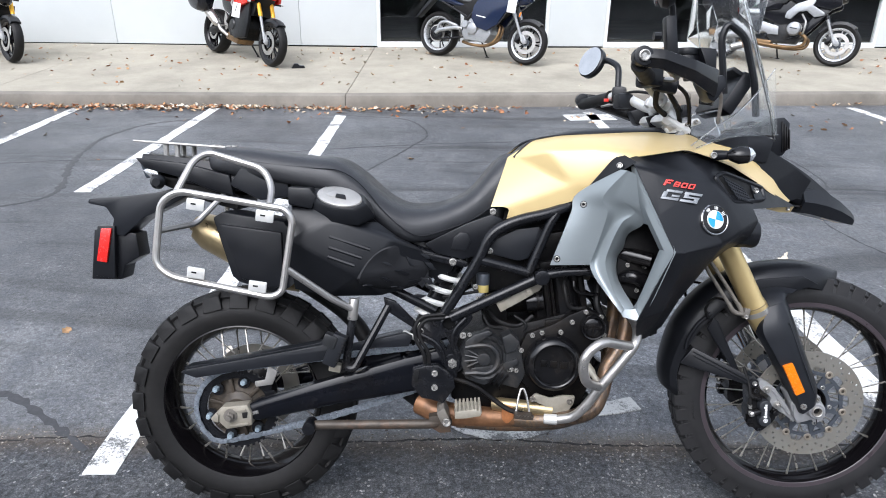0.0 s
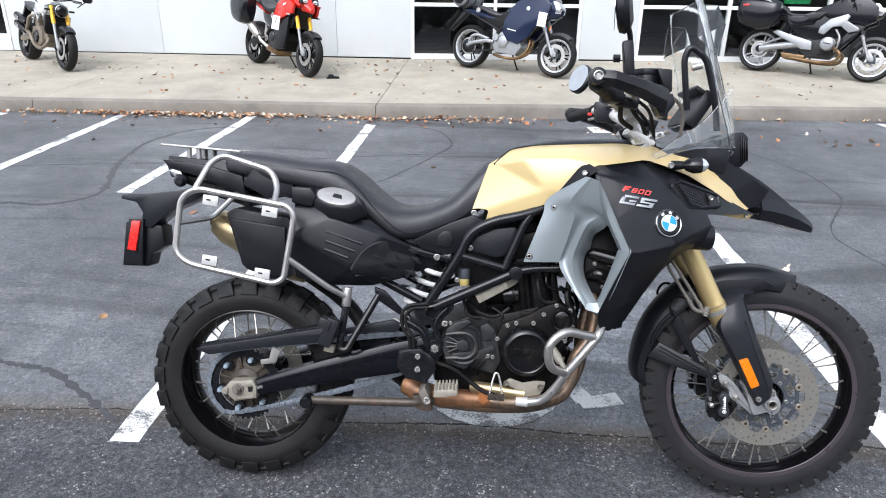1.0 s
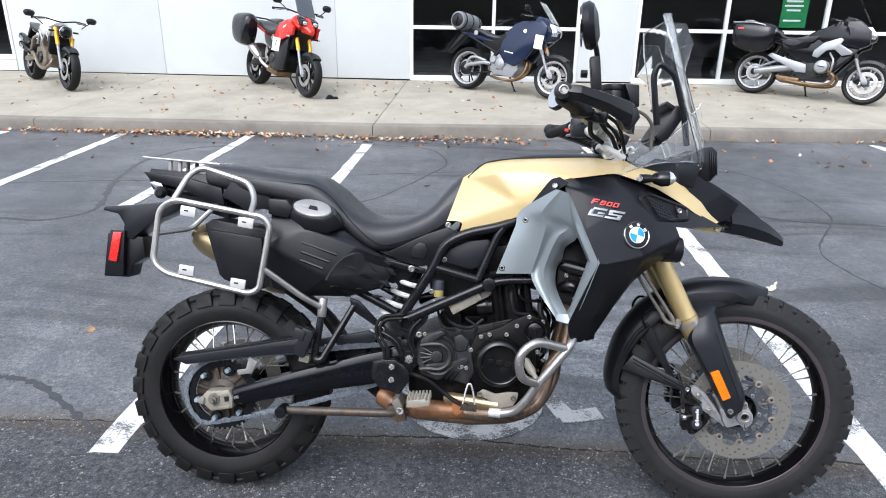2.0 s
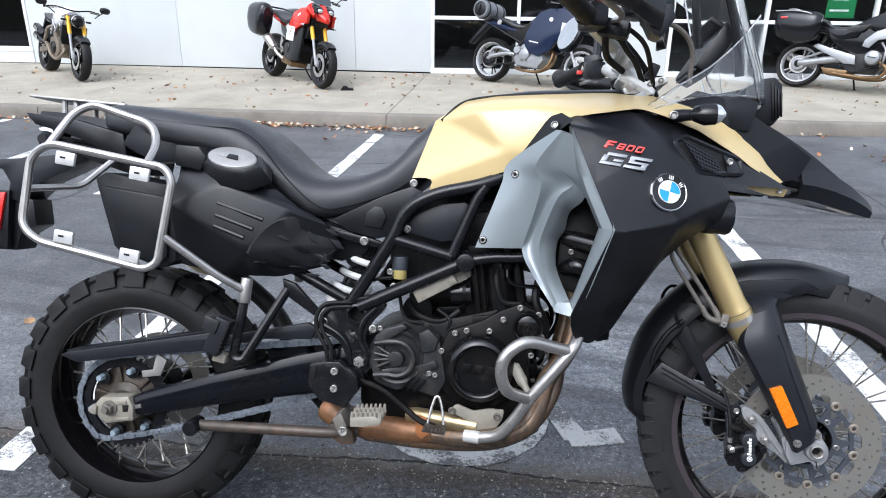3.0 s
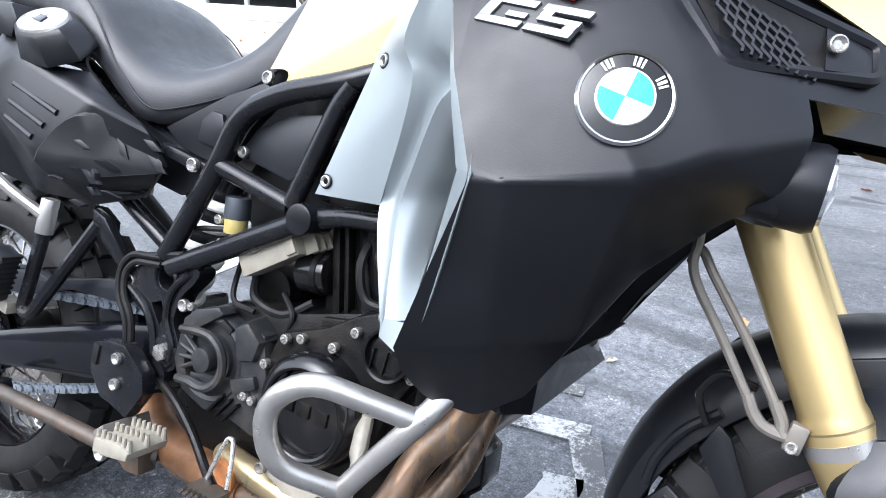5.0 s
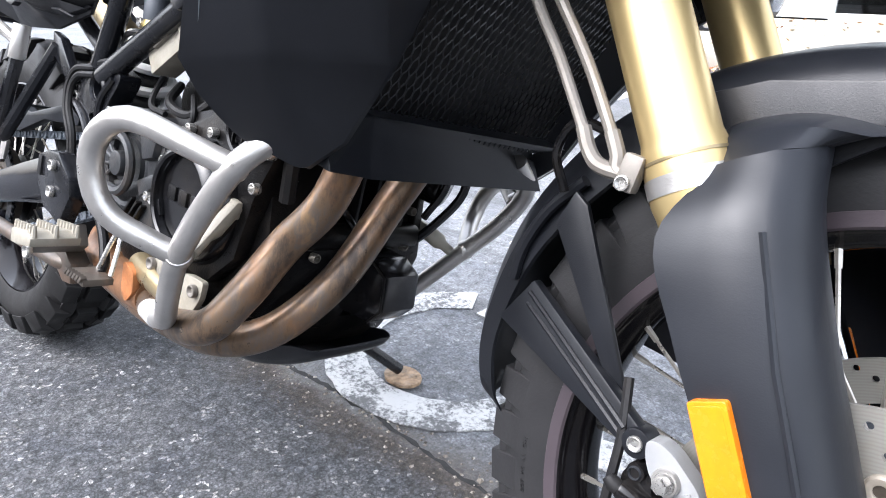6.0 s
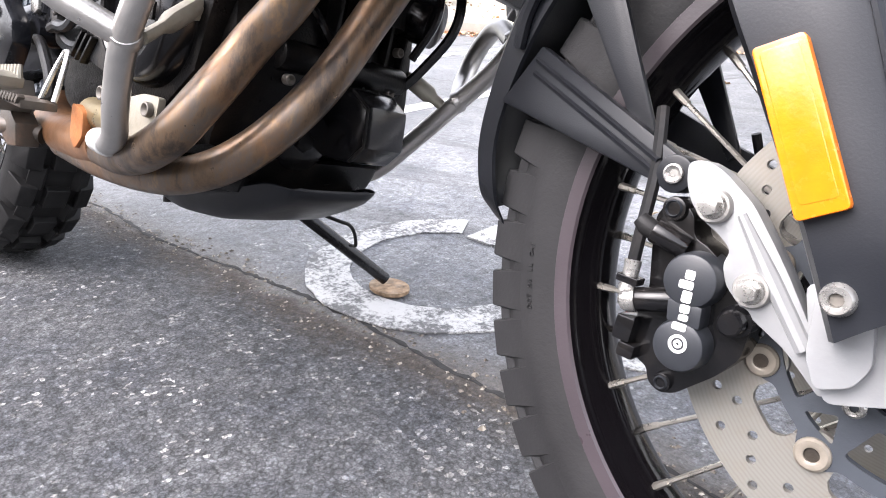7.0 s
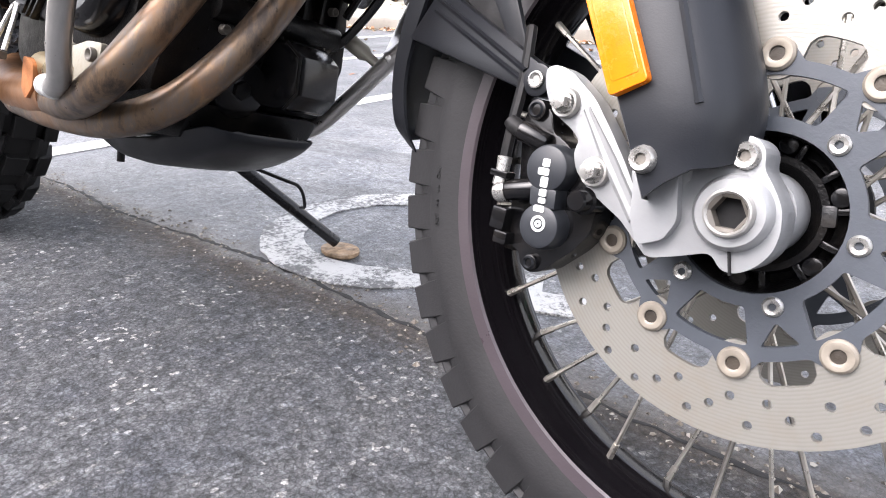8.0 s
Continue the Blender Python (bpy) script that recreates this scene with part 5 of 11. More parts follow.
brace = [Vector((0.640, -0.166, 0.514)), Vector((0.668, -0.171, 0.520))] + [Vector((0.688 + 0.0375 * math.cos(radians(a)), -0.172, 0.484 + 0.0375 * math.sin(radians(a)))) for a in range(96, -97, -16)] + [Vector((0.668, -0.171, 0.448)), Vector((0.640, -0.166, 0.444))]
part("cover_brace", sweep(curve_points(brace, 3), 0.0062, 8, flat=1.15), M_GREYCAST, gc, "raised horseshoe brace")
for a in (150, 170, 190, 210):
    t = radians(a)
    part("cover_fin", sweep([(0.688 + 0.016 * math.cos(t), -0.168, 0.484 + 0.016 * math.sin(t)), (0.688 + 0.050 * math.cos(t), -0.164, 0.484 + 0.046 * math.sin(t))], [0.0040, 0.0032], 8), M_GREYCAST, gc)
for a in (28, 62, 95):
    t = radians(a)
    part("cover_slot", box((0.688 + 0.0585 * math.cos(t), -0.1605, 0.484 + 0.0585 * math.sin(t)), (0.010, 0.006, 0.022), (0, -a, 0), 0.0015), M_DARK, gc)
part("cover_tail", prism(soft_poly([(0.636, 0.452), (0.690, 0.440), (0.735, 0.450), (0.728, 0.425), (0.690, 0.410), (0.640, 0.428)], 0.006, 3), -0.160, -0.125, 0.004), M_GREYCAST, gc)
part("cover_bracket", prism([(0.640, 0.530), (0.662, 0.548), (0.70, 0.560), (0.712, 0.552), (0.665, 0.520), (0.648, 0.470), (0.66, 0.440), (0.640, 0.438), (0.628, 0.470)], -0.166, -0.140, 0.004), M_GREYCAST, bike)
part("casing_block", prism([(0.730, 0.546), (0.757, 0.560), (0.786, 0.534), (0.776, 0.500), (0.742, 0.492)], -0.170, -0.13, 0.006, 0.82), M_GREYCAST, bike)
part("casing_ledge", prism([(0.735, 0.470), (0.775, 0.486), (0.782, 0.470), (0.745, 0.450)], -0.168, -0.13, 0.004), M_GREYCAST, bike)
part("side_casing", prism([(0.63, 0.44), (0.68, 0.425), (0.78, 0.40), (0.80, 0.44), (0.78, 0.54), (0.75, 0.555), (0.74, 0.47), (0.65, 0.455)], -0.160, -0.12, 0.006), M_GREYCAST, bike)
for k in range(3):
    part("casing_rib", box((0.715 + 0.013 * k, -0.163, 0.43 - 0.003 * k), (0.004, 0.010, 0.040), (0, 40, 0), 0.001), M_ENGINE, bike)
for x, z in ((0.762, 0.455), (0.775, 0.452), (0.650, 0.548)):
    part("engine_bolt", bolt((x, -0.160, z), 0.006, 0.008), M_BOLT, bike)
# throttle bodies, regulator, small fittings
reg = part("regulator", box((0.766, -0.142, 0.645), (0.098, 0.034, 0.030), (0, -30, 0), 0.002), M_CREAM, bike, "dusty beige metal regulator box")
part("regulator_ledge", box((0.776, -0.146, 0.664), (0.088, 0.036, 0.005), (0, -30, 0), 0.001), M_TAN, reg)
part("regulator_end", box((0.800, -0.146, 0.667), (0.016, 0.034, 0.028), (0, -30, 0), 0.002), M_CREAM, reg)
for k in range(4):
    part("regulator_fin", box((0.817 + 0.004 * k, -0.142 + 0.009 * k, 0.672 + 0.0022 * k), (0.022, 0.003, 0.030), (0, -30, 0), 0.0006), M_CREAM, reg)
part("connector_ring", rod((0.800, -0.118, 0.628), (0.846, -0.120, 0.634), 0.027, seg=28, bev=0.003), M_COVER, bike, "black intake rubber with its clamp")
part("connector_band", rod((0.828, -0.119, 0.6315), (0.836, -0.1195, 0.6325), 0.0285, seg=28), M_ENGINE, bike)
for y in (-0.06, 0.06):
    part("throttle_body", rod((0.70, y, 0.61), (0.83, y, 0.62), 0.030, seg=24, bev=0.003), M_ENGINE, bike)
    part("intake_clamp", rod((0.812, y, 0.618), (0.828, y, 0.62), 0.033, seg=24), M_TAN, bike)
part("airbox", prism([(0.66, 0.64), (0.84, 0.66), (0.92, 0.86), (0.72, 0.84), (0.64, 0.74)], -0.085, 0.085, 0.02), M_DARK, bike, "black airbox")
part("starter_motor", rod((0.72, -0.09, 0.58), (0.72, 0.08, 0.58), 0.035, seg=24, bev=0.004), M_ENGINE, bike)
for pts, r in (([(0.70, -0.10, 0.60), (0.73, -0.13, 0.575), (0.78, -0.13, 0.565), (0.82, -0.12, 0.59)], 0.006), ([(0.68, -0.11, 0.62), (0.70, -0.14, 0.57), (0.74, -0.14, 0.56)], 0.004), ([(0.77, -0.12, 0.59), (0.80, -0.135, 0.57), (0.79, -0.13, 0.54)], 0.004), ([(0.90, -0.12, 0.70), (0.90, -0.145, 0.66), (0.915, -0.145, 0.62), (0.955, -0.14, 0.615)], 0.006), ([(0.58, -0.13, 0.64), (0.64, -0.15, 0.655), (0.68, -0.14, 0.66)], 0.004), ([(0.52, -0.16, 0.59), (0.60, -0.165, 0.61), (0.68, -0.15, 0.625)], 0.005), ([(1.0, -0.10, 0.70), (0.985, -0.14, 0.63), (1.01, -0.14, 0.57), (1.00, -0.13, 0.50)], 0.009)):
    part("engine_hose", hose(pts, r), M_DARK, bike)
res = part("fluid_reservoir", rod((0.684, -0.135, 0.656), (0.684, -0.135, 0.678), 0.016, seg=20, bev=0.002), surface("amber_fluid", (0.36, 0.29, 0.10), 0.2, coat=0.5), bike, "small amber brake fluid pot")
part("reservoir_cap", rod((0.684, -0.135, 0.676), (0.684, -0.135, 0.706), 0.0175, seg=20, bev=0.002), M_CARRIER, res, "blue-grey pot cap")
part("fitting", bolt((0.664, -0.14, 0.672), 0.007, 0.010), M_BOLT, bike)
part("fitting", bolt((0.672, -0.14, 0.640), 0.007, 0.010), M_BOLT, bike)
for x, z in ((0.905, 0.728), (0.955, 0.728), (0.870, 0.722)):
    part("head_bolt", bolt((x, -0.12, z), 0.007, 0.01), M_BOLT, bike)

# ---- exhaust ----
part("header_pipe", hose([(0.945, -0.06, 0.72), (1.035, -0.085, 0.69), (1.075, -0.105, 0.62), (1.062, -0.122, 0.52), (1.020, -0.140, 0.455), (0.999, -0.170, 0.395), (0.963, -0.186, 0.348), (0.86, -0.168, 0.318), (0.72, -0.140, 0.313), (0.60, -0.125, 0.315)], 0.0205, 18, 8), M_HEADER, bike, "heat-browned steel exhaust header")
part("header_pipe", hose([(0.945, 0.045, 0.72), (1.040, 0.040, 0.68), (1.072, 0.015, 0.60), (1.050, -0.025, 0.50), (1.036, -0.075, 0.412), (0.985, -0.118, 0.340), (0.90, -0.140, 0.305), (0.76, -0.140, 0.296), (0.62, -0.130, 0.300)], 0.0205, 18, 8), M_HEADER, bike, "heat-browned steel exhaust header")
for y in (-0.06, 0.045):
    part("exhaust_flange", rod((0.955, y, 0.716), (0.985, y * 1.05, 0.708), 0.033, seg=20, bev=0.003), M_TAN, bike)
part("collector", sweep([(0.775, -0.150, 0.318), (0.72, -0.142, 0.314), (0.62, -0.126, 0.312), (0.56, -0.115, 0.322), (0.52, -0.09, 0.335)], [0.023, 0.027, 0.030, 0.033, 0.033], 20), M_COLLECTOR, bike, "orange-brown exhaust collector")
part("collector_sleeve", sweep([(0.718, -0.140, 0.350), (0.735, -0.148, 0.353), (0.80, -0.158, 0.350), (0.872, -0.166, 0.345)], [0.0165, 0.0185, 0.0185, 0.0165], 20), M_BRONZE, bike, "gold-tinted pipe sleeve")
part("collector_tab", prism(soft_poly([(0.738, 0.362), (0.768, 0.354), (0.770, 0.326), (0.752, 0.308), (0.738, 0.322)], 0.006, 3), -0.176, -0.166, 0.002), M_RUST, bike, "bright orange rusted bracket")
part("exhaust_link", hose([(0.52, -0.08, 0.335), (0.42, 0.04, 0.37), (0.30, 0.12, 0.52), (0.13, 0.12, 0.645)], 0.024, 12), M_DARK, bike)
part("muffler", sweep([(0.16, 0.120, 0.630), (0.12, 0.122, 0.650), (-0.04, 0.128, 0.735), (-0.120, 0.130, 0.777), (-0.155, 0.130, 0.796)], [0.035, 0.050, 0.058, 0.056, 0.042], 24), M_BRONZE, bike, "bronze-toned stainless muffler")
part("muffler_tip", sweep([(-0.145, 0.130, 0.790), (-0.170, 0.130, 0.804)], [0.024, 0.024], 16), M_BRONZE, bike)
part("pipe_bracket", prism(soft_poly([(0.810, 0.378), (0.826, 0.394), (0.864, 0.381), (0.898, 0.389), (0.930, 0.388), (0.926, 0.366), (0.907, 0.338), (0.861, 0.332), (0.850, 0.360)], 0.005, 3), -0.176, -0.168, 0.002), M_CREAM, bike, "pale metal exhaust bracket")
for x, z in ((0.817, 0.380), (0.915, 0.374)):
    part("bracket_bolt", bolt((x, -0.176, z), 0.008, 0.007), M_TAN, bike)

# skid plate and stand
skid = []
for x, z, w, up in ((0.64, 0.292, 0.045, 0.006), (0.70, 0.272, 0.070, 0.014), (0.80, 0.254, 0.088, 0.026), (0.87, 0.254, 0.088, 0.032), (0.93, 0.266, 0.086, 0.034), (0.985, 0.290, 0.080, 0.026), (1.008, 0.304, 0.072, 0.013), (1.013, 0.312, 0.060, 0.004)):
    skid.append([(x, -w, z + up), (x, -w * 0.90, z + up * 0.35), (x, -w * 0.62, z), (x, w * 0.62, z), (x, w * 0.90, z + up * 0.35), (x, w, z + up), (x, w * 0.95, z + up), (x, w * 0.85, z + up * 0.35 + 0.005), (x, w * 0.58, z + 0.005), (x, -w * 0.58, z + 0.005), (x, -w * 0.85, z + up * 0.35 + 0.005), (x, -w * 0.95, z + up)])
part("skid_plate", smooth_loft(skid, 4, 2), M_BLACK, bike, "scuffed black plastic skid plate", angle=40)
FOOT = (0.786, 0.388, 0.106)
part("side_stand", sweep([(0.63, 0.115, 0.30), (0.70, 0.20, 0.240), (0.780, 0.380, 0.120)], [0.016, 0.012, 0.0115], 12), M_FRAME, bike, "black side stand leg")
foot = lathe([(0.0, -0.010), (0.030, -0.010), (0.034, -0.005), (0.034, 0.003), (0.0, 0.004)], (0, 0, 0), 20)
bmesh.ops.transform(foot, matrix=Matrix.Translation(FOOT) @ Matrix.Rotation(radians(15), 4, "X") @ Matrix.Rotation(radians(90), 4, "X") @ Matrix.Diagonal((1.25, 0.8, 0.95, 1)), verts=foot.verts)
part("stand_foot", foot, M_STANDFOOT, bike, "rusty steel stand foot")
part("stand_spring", hose([(0.66, 0.12, 0.27), (0.80, 0.20, 0.240), (0.815, 0.235, 0.228), (0.805, 0.262, 0.195), (0.770, 0.285, 0.185)], 0.003), M_DARK, bike)
part("drain_tube", rod((0.625, 0.02, 0.275), (0.628, 0.02, 0.225), 0.006), M_DARK, bike)
# centre stand arm, pegs and pedals
part("centre_stand", bent([(0.232, -0.175, 0.300), (0.30, -0.178, 0.303), (0.56, -0.182, 0.310), (0.60, -0.15, 0.305)], 0.0125, 0.03, 12), M_RUSTGREY, bike, "dirty brown-grey centre stand lever")
part("stand_knob", rod((0.232, -0.205, 0.300), (0.232, -0.155, 0.300), 0.017, seg=18, bev=0.003), M_FRAME, bike)
part("stand_bracket", prism([(0.545, 0.33), (0.575, 0.335), (0.60, 0.318), (0.605, 0.288), (0.575, 0.285), (0.55, 0.30)], -0.185, -0.155, 0.004), M_RUSTGREY, bike)
peg = part("footpeg", prism([(0.612, 0.358), (0.614, 0.378), (0.66, 0.384), (0.680, 0.378), (0.676, 0.366), (0.64, 0.360)], -0.268, -0.205, 0.003), M_CREAM, bike, "serrated dusty alloy footpeg")
for i in range(7):
    for j in range(3):
        y = -0.262 + 0.026 * j
        part("peg_tooth", rod((0.616 + 0.0098 * i, y, 0.372 + 0.0008 * i), (0.616 + 0.0098 * i, y, 0.389 + 0.0008 * i), 0.0044, 0.0026, seg=8), M_CREAM, peg)
part("peg_mount", prism([(0.585, 0.375), (0.60, 0.345), (0.58, 0.33), (0.566, 0.36)], -0.235, -0.16, 0.003), M_TAN, bike)
part("peg_bolt", bolt((0.592, -0.235, 0.338), 0.011, 0.008), M_BOLT, bike)
part("brake_pedal", bent([(0.60, -0.165, 0.43), (0.66, -0.182, 0.420), (0.71, -0.190, 0.385), (0.750, -0.205, 0.360), (0.785, -0.225, 0.358)], 0.0065, 0.03, 10), M_ENGINE, bike, "black brake pedal arm")
part("pedal_loop", bent([(0.770, -0.222, 0.362), (0.777, -0.212, 0.398), (0.783, -0.206, 0.417), (0.791, -0.206, 0.417), (0.798, -0.212, 0.398), (0.804, -0.222, 0.362)], 0.0030, 0.008, 8), M_BOLT, bike, "bright wire pedal loop")
pt = part("pedal_pad", box((0.787, -0.238, 0.358), (0.046, 0.036, 0.009), (0, 4, 0), 0.002), M_RUSTGREY, bike)
for i in range(6):
    part("pad_tooth", box((0.767 + 0.008 * i, -0.256, 0.361), (0.0045, 0.007, 0.010), (0, 45, 0), 0.0005), M_RUSTGREY, pt)
part("pedal_pivot", rod((0.60, -0.17, 0.438), (0.60, -0.14, 0.438), 0.018, seg=18), M_FRAME, bike)

# ---- frame ----
for s in (1, -1):
    Y = [-0.165 * s, -0.158 * s]
    part("frame_tube", bent([(0.585, Y[1], 0.605), (0.672, Y[0], 0.748), (0.698, Y[0], 0.815), (0.762, Y[0], 0.848), (0.868, Y[0], 0.872), (0.95, -0.14 * s, 0.91)], 0.0145, 0.05, 14), M_FRAME, bike, "black steel frame tube")
    part("frame_tube", bent([(0.868, Y[0], 0.868), (0.852, Y[0], 0.845), (0.800, Y[0], 0.715)], 0.0125, 0.02, 12), M_FRAME, bike)
    part("frame_tube", rod((0.676, Y[0], 0.745), (0.800, Y[0], 0.714), 0.0125), M_FRAME, bike)
    part("frame_tube", rod((0.600, Y[1], 0.592), (0.832, Y[0], 0.704), 0.0155, 0.0145), M_FRAME, bike)
    part("frame_tube", bent([(0.832, Y[0], 0.704), (0.88, Y[0], 0.716), (0.975, -0.17 * s, 0.722), (1.10, -0.10 * s, 0.86)], 0.0125, 0.03, 12), M_FRAME, bike)
    part("frame_boss", rod((0.832, -0.140 * s, 0.704), (0.832, -0.190 * s, 0.704), 0.0195, seg=24, bev=0.004), M_FRAME, bike)
    part("rear_subframe", bent([(0.62, -0.12 * s, 0.735), (0.50, -0.115 * s, 0.765), (0.20, -0.10 * s, 0.90), (-0.12, -0.09 * s, 0.945)], 0.0125, 0.06, 10), M_FRAME, bike)
    part("subframe_stay", rod((0.56, -0.12 * s, 0.60), (0.20, -0.11 * s, 0.78), 0.0125), M_FRAME, bike)
part("steering_head", rod((1.262, 0, 0.92), (1.185, 0, 1.07), 0.036, seg=24), M_FRAME, bike)
CASTING = [(0.592, 0.612), (0.626, 0.608), (0.660, 0.598), (0.652, 0.582), (0.625, 0.554), (0.616, 0.518), (0.634, 0.486), (0.634, 0.455), (0.613, 0.440), (0.586, 0.446), (0.574, 0.483), (0.558, 0.515), (0.506, 0.540), (0.514, 0.568), (0.560, 0.594)]
HOLES = [arc(0.596, 0.575, 0.0165, 0, 360, 24)[:-1], [(0.570, 0.534), (0.590, 0.541), (0.600, 0.522), (0.590, 0.505)]]
part("pivot_plate", bevelled(cut_plate(soft_poly(CASTING, 0.012, 4), HOLES, -0.164, -0.134), 0.0022, 1), M_FRAME, bike, "black cast swingarm pivot plate")
part("plate_rib", sweep(curve_points([(0.640, -0.1645, 0.592), (0.612, -0.167, 0.560), (0.606, -0.167, 0.520), (0.622, -0.167, 0.486), (0.620, -0.166, 0.462)], 5), 0.0052, 8), M_FRAME, bike)
part("plate_rib", sweep(curve_points([(0.516, -0.1645, 0.552), (0.560, -0.167, 0.528), (0.580, -0.167, 0.500), (0.588, -0.166, 0.462)], 5), 0.0048, 8), M_FRAME, bike)
part("plate_lobe", lathe([(0.0, -0.1665), (0.022, -0.1665), (0.0255, -0.163), (0.027, -0.150)], (0.606, 0, 0.471), 28), M_FRAME, bike)
part("pivot_ring", lathe([(0.0168, -0.163), (0.0195, -0.1685), (0.0235, -0.1665), (0.025, -0.150), (0.0168, -0.150)], (0.596, 0, 0.575), 28, True), M_FRAME, bike)
part("pivot_hole", rod((0.596, -0.1380, 0.575), (0.596, -0.120, 0.575), 0.0172, seg=20), M_DARK, bike)
part("pivot_bolt", rod((0.606, -0.160, 0.471), (0.606, -0.1745, 0.471), 0.0130, seg=6, bev=0.002), M_BOLT, bike, "large zinc pivot bolt")
for x, z in ((0.522, 0.555), (0.633, 0.545)):
    part("plate_bolt", bolt((x, -0.158, z), 0.009, 0.008), M_BOLT, bike)
part("heel_guard", prism([(0.502, 0.464), (0.535, 0.474), (0.568, 0.476), (0.609, 0.445), (0.614, 0.417), (0.583, 0.372), (0.549, 0.383), (0.526, 0.386), (0.500, 0.420)], -0.200, -0.176, 0.005), M_FRAME, bike, "black heel guard plate")
part("guard_slot", box((0.512, -0.2005, 0.448), (0.012, 0.004, 0.030), (0, 8, 0), 0.001), M_DARK, bike)
for z in (0.455, 0.417):
    part("guard_bolt", bolt((0.560, -0.200, z), 0.0085, 0.007), M_BOLT, bike)
part("brake_line", bent([(0.535, -0.170, 0.462), (0.532, -0.172, 0.50), (0.510, -0.172, 0.53), (0.505, -0.170, 0.57), (0.525, -0.168, 0.597), (0.585, -0.165, 0.602)], 0.005, 0.02, 8), M_DARK, bike)
part("brake_line", bent([(0.545, -0.170, 0.462), (0.543, -0.172, 0.505), (0.520, -0.172, 0.535), (0.517, -0.170, 0.568), (0.535, -0.168, 0.588), (0.585, -0.165, 0.592)], 0.005, 0.02, 8), M_DARK, bike)
part("frame_filler", prism([(0.695, 0.775), (0.715, 0.80), (0.77, 0.825), (0.825, 0.832), (0.835, 0.82), (0.80, 0.748), (0.775, 0.742), (0.70, 0.760)], -0.150, -0.140, 0.004), M_DKGREY, bike, "smooth dark side plate")
part("filler_bolt", bolt((0.700, -0.150, 0.768), 0.008, 0.007), M_BOLT, bike)
part("side_cover", prism([(0.528, 0.782), (0.64, 0.838), (0.705, 0.862), (0.735, 0.846), (0.690, 0.80), (0.665, 0.752), (0.63, 0.742), (0.56, 0.758)], -0.135, -0.118, 0.004), M_BLACK, bike, "black cover below the seat")
part("cover_bump", prism([(0.60, 0.770), (0.605, 0.80), (0.622, 0.815), (0.642, 0.812), (0.650, 0.79), (0.64, 0.765)], -0.141, -0.130, 0.003), M_BLACK, bike)
part("seat_rail", prism([(0.522, 0.760), (0.56, 0.755), (0.62, 0.742), (0.645, 0.735), (0.640, 0.722), (0.60, 0.728), (0.54, 0.742)], -0.142, -0.12, 0.003), M_FRAME, bike)
part("rail_bolt", bolt((0.604, -0.142, 0.737), 0.010, 0.009), M_BOLT, bike)
part("seat_bolt", bolt((0.707, -0.128, 0.868), 0.009, 0.008), M_BOLT, bike)
part("subframe_cover", prism([(0.44, 0.80), (0.53, 0.786), (0.62, 0.745), (0.60, 0.705), (0.545, 0.685), (0.46, 0.70)], -0.112, -0.085, 0.005), M_BLACK, bike, "black cover inside the subframe")
# shock absorber
sh = part("shock", rod((0.610, -0.07, 0.73), (0.490, -0.07, 0.47), 0.026), M_FRAME, bike, "shock absorber")
a, b = Vector((0.606, -0.075, 0.715)), Vector((0.505, -0.075, 0.50))
d = (b - a).normalized()
e1 = d.orthogonal().normalized()
e2 = d.cross(e1)
turns = 6.5
part("spring", sweep([a + (b - a) * (k / 130) + e1 * 0.038 * math.cos(2 * math.pi * turns * k / 130) + e2 * 0.038 * math.sin(2 * math.pi * turns * k / 130) for k in range(131)], 0.0078, 8), M_WHITE, sh, "white coil spring")
knob = part("adjuster_knob", rod((0.572, -0.11, 0.694), (0.572, -0.08, 0.694), 0.020, seg=10, bev=0.002), M_BLACK, bike, "black preload knob")
# passenger peg and hanger
part("peg_hanger", bent([(0.352, -0.18, 0.632), (0.343, -0.19, 0.56), (0.330, -0.20, 0.468), (0.352, -0.20, 0.464), (0.438, -0.16, 0.622)], 0.0105, 0.012, 10), M_FRAME, bike, "black passenger peg hanger")
part("hanger_plate", prism([(0.425, 0.645), (0.455, 0.635), (0.515, 0.575), (0.500, 0.565), (0.43, 0.61)], -0.165, -0.150, 0.004), M_FRAME, bike)
pp = part("passenger_peg", box((0.308, -0.225, 0.522), (0.036, 0.030, 0.085), (0, 22, 0), 0.006), M_DKGREY, bike, "folded black rubber passenger peg")
part("peg_end", box((0.297, -0.229, 0.548), (0.034, 0.032, 0.032), (0, 22, 0), 0.004), M_GREYCAST, pp, "scuffed grey peg end")
for k in range(8):
    part("peg_rib", box((0.336 - 0.0034 * (7 - k), -0.225, 0.492 + 0.0088 * k), (0.008, 0.032, 0.004), (0, 22, 0), 0.001), M_RUBBER, pp)
part("peg_joint", box((0.305, -0.205, 0.470), (0.030, 0.026, 0.020), (0, 10, 0), 0.003), M_CREAM, bike)


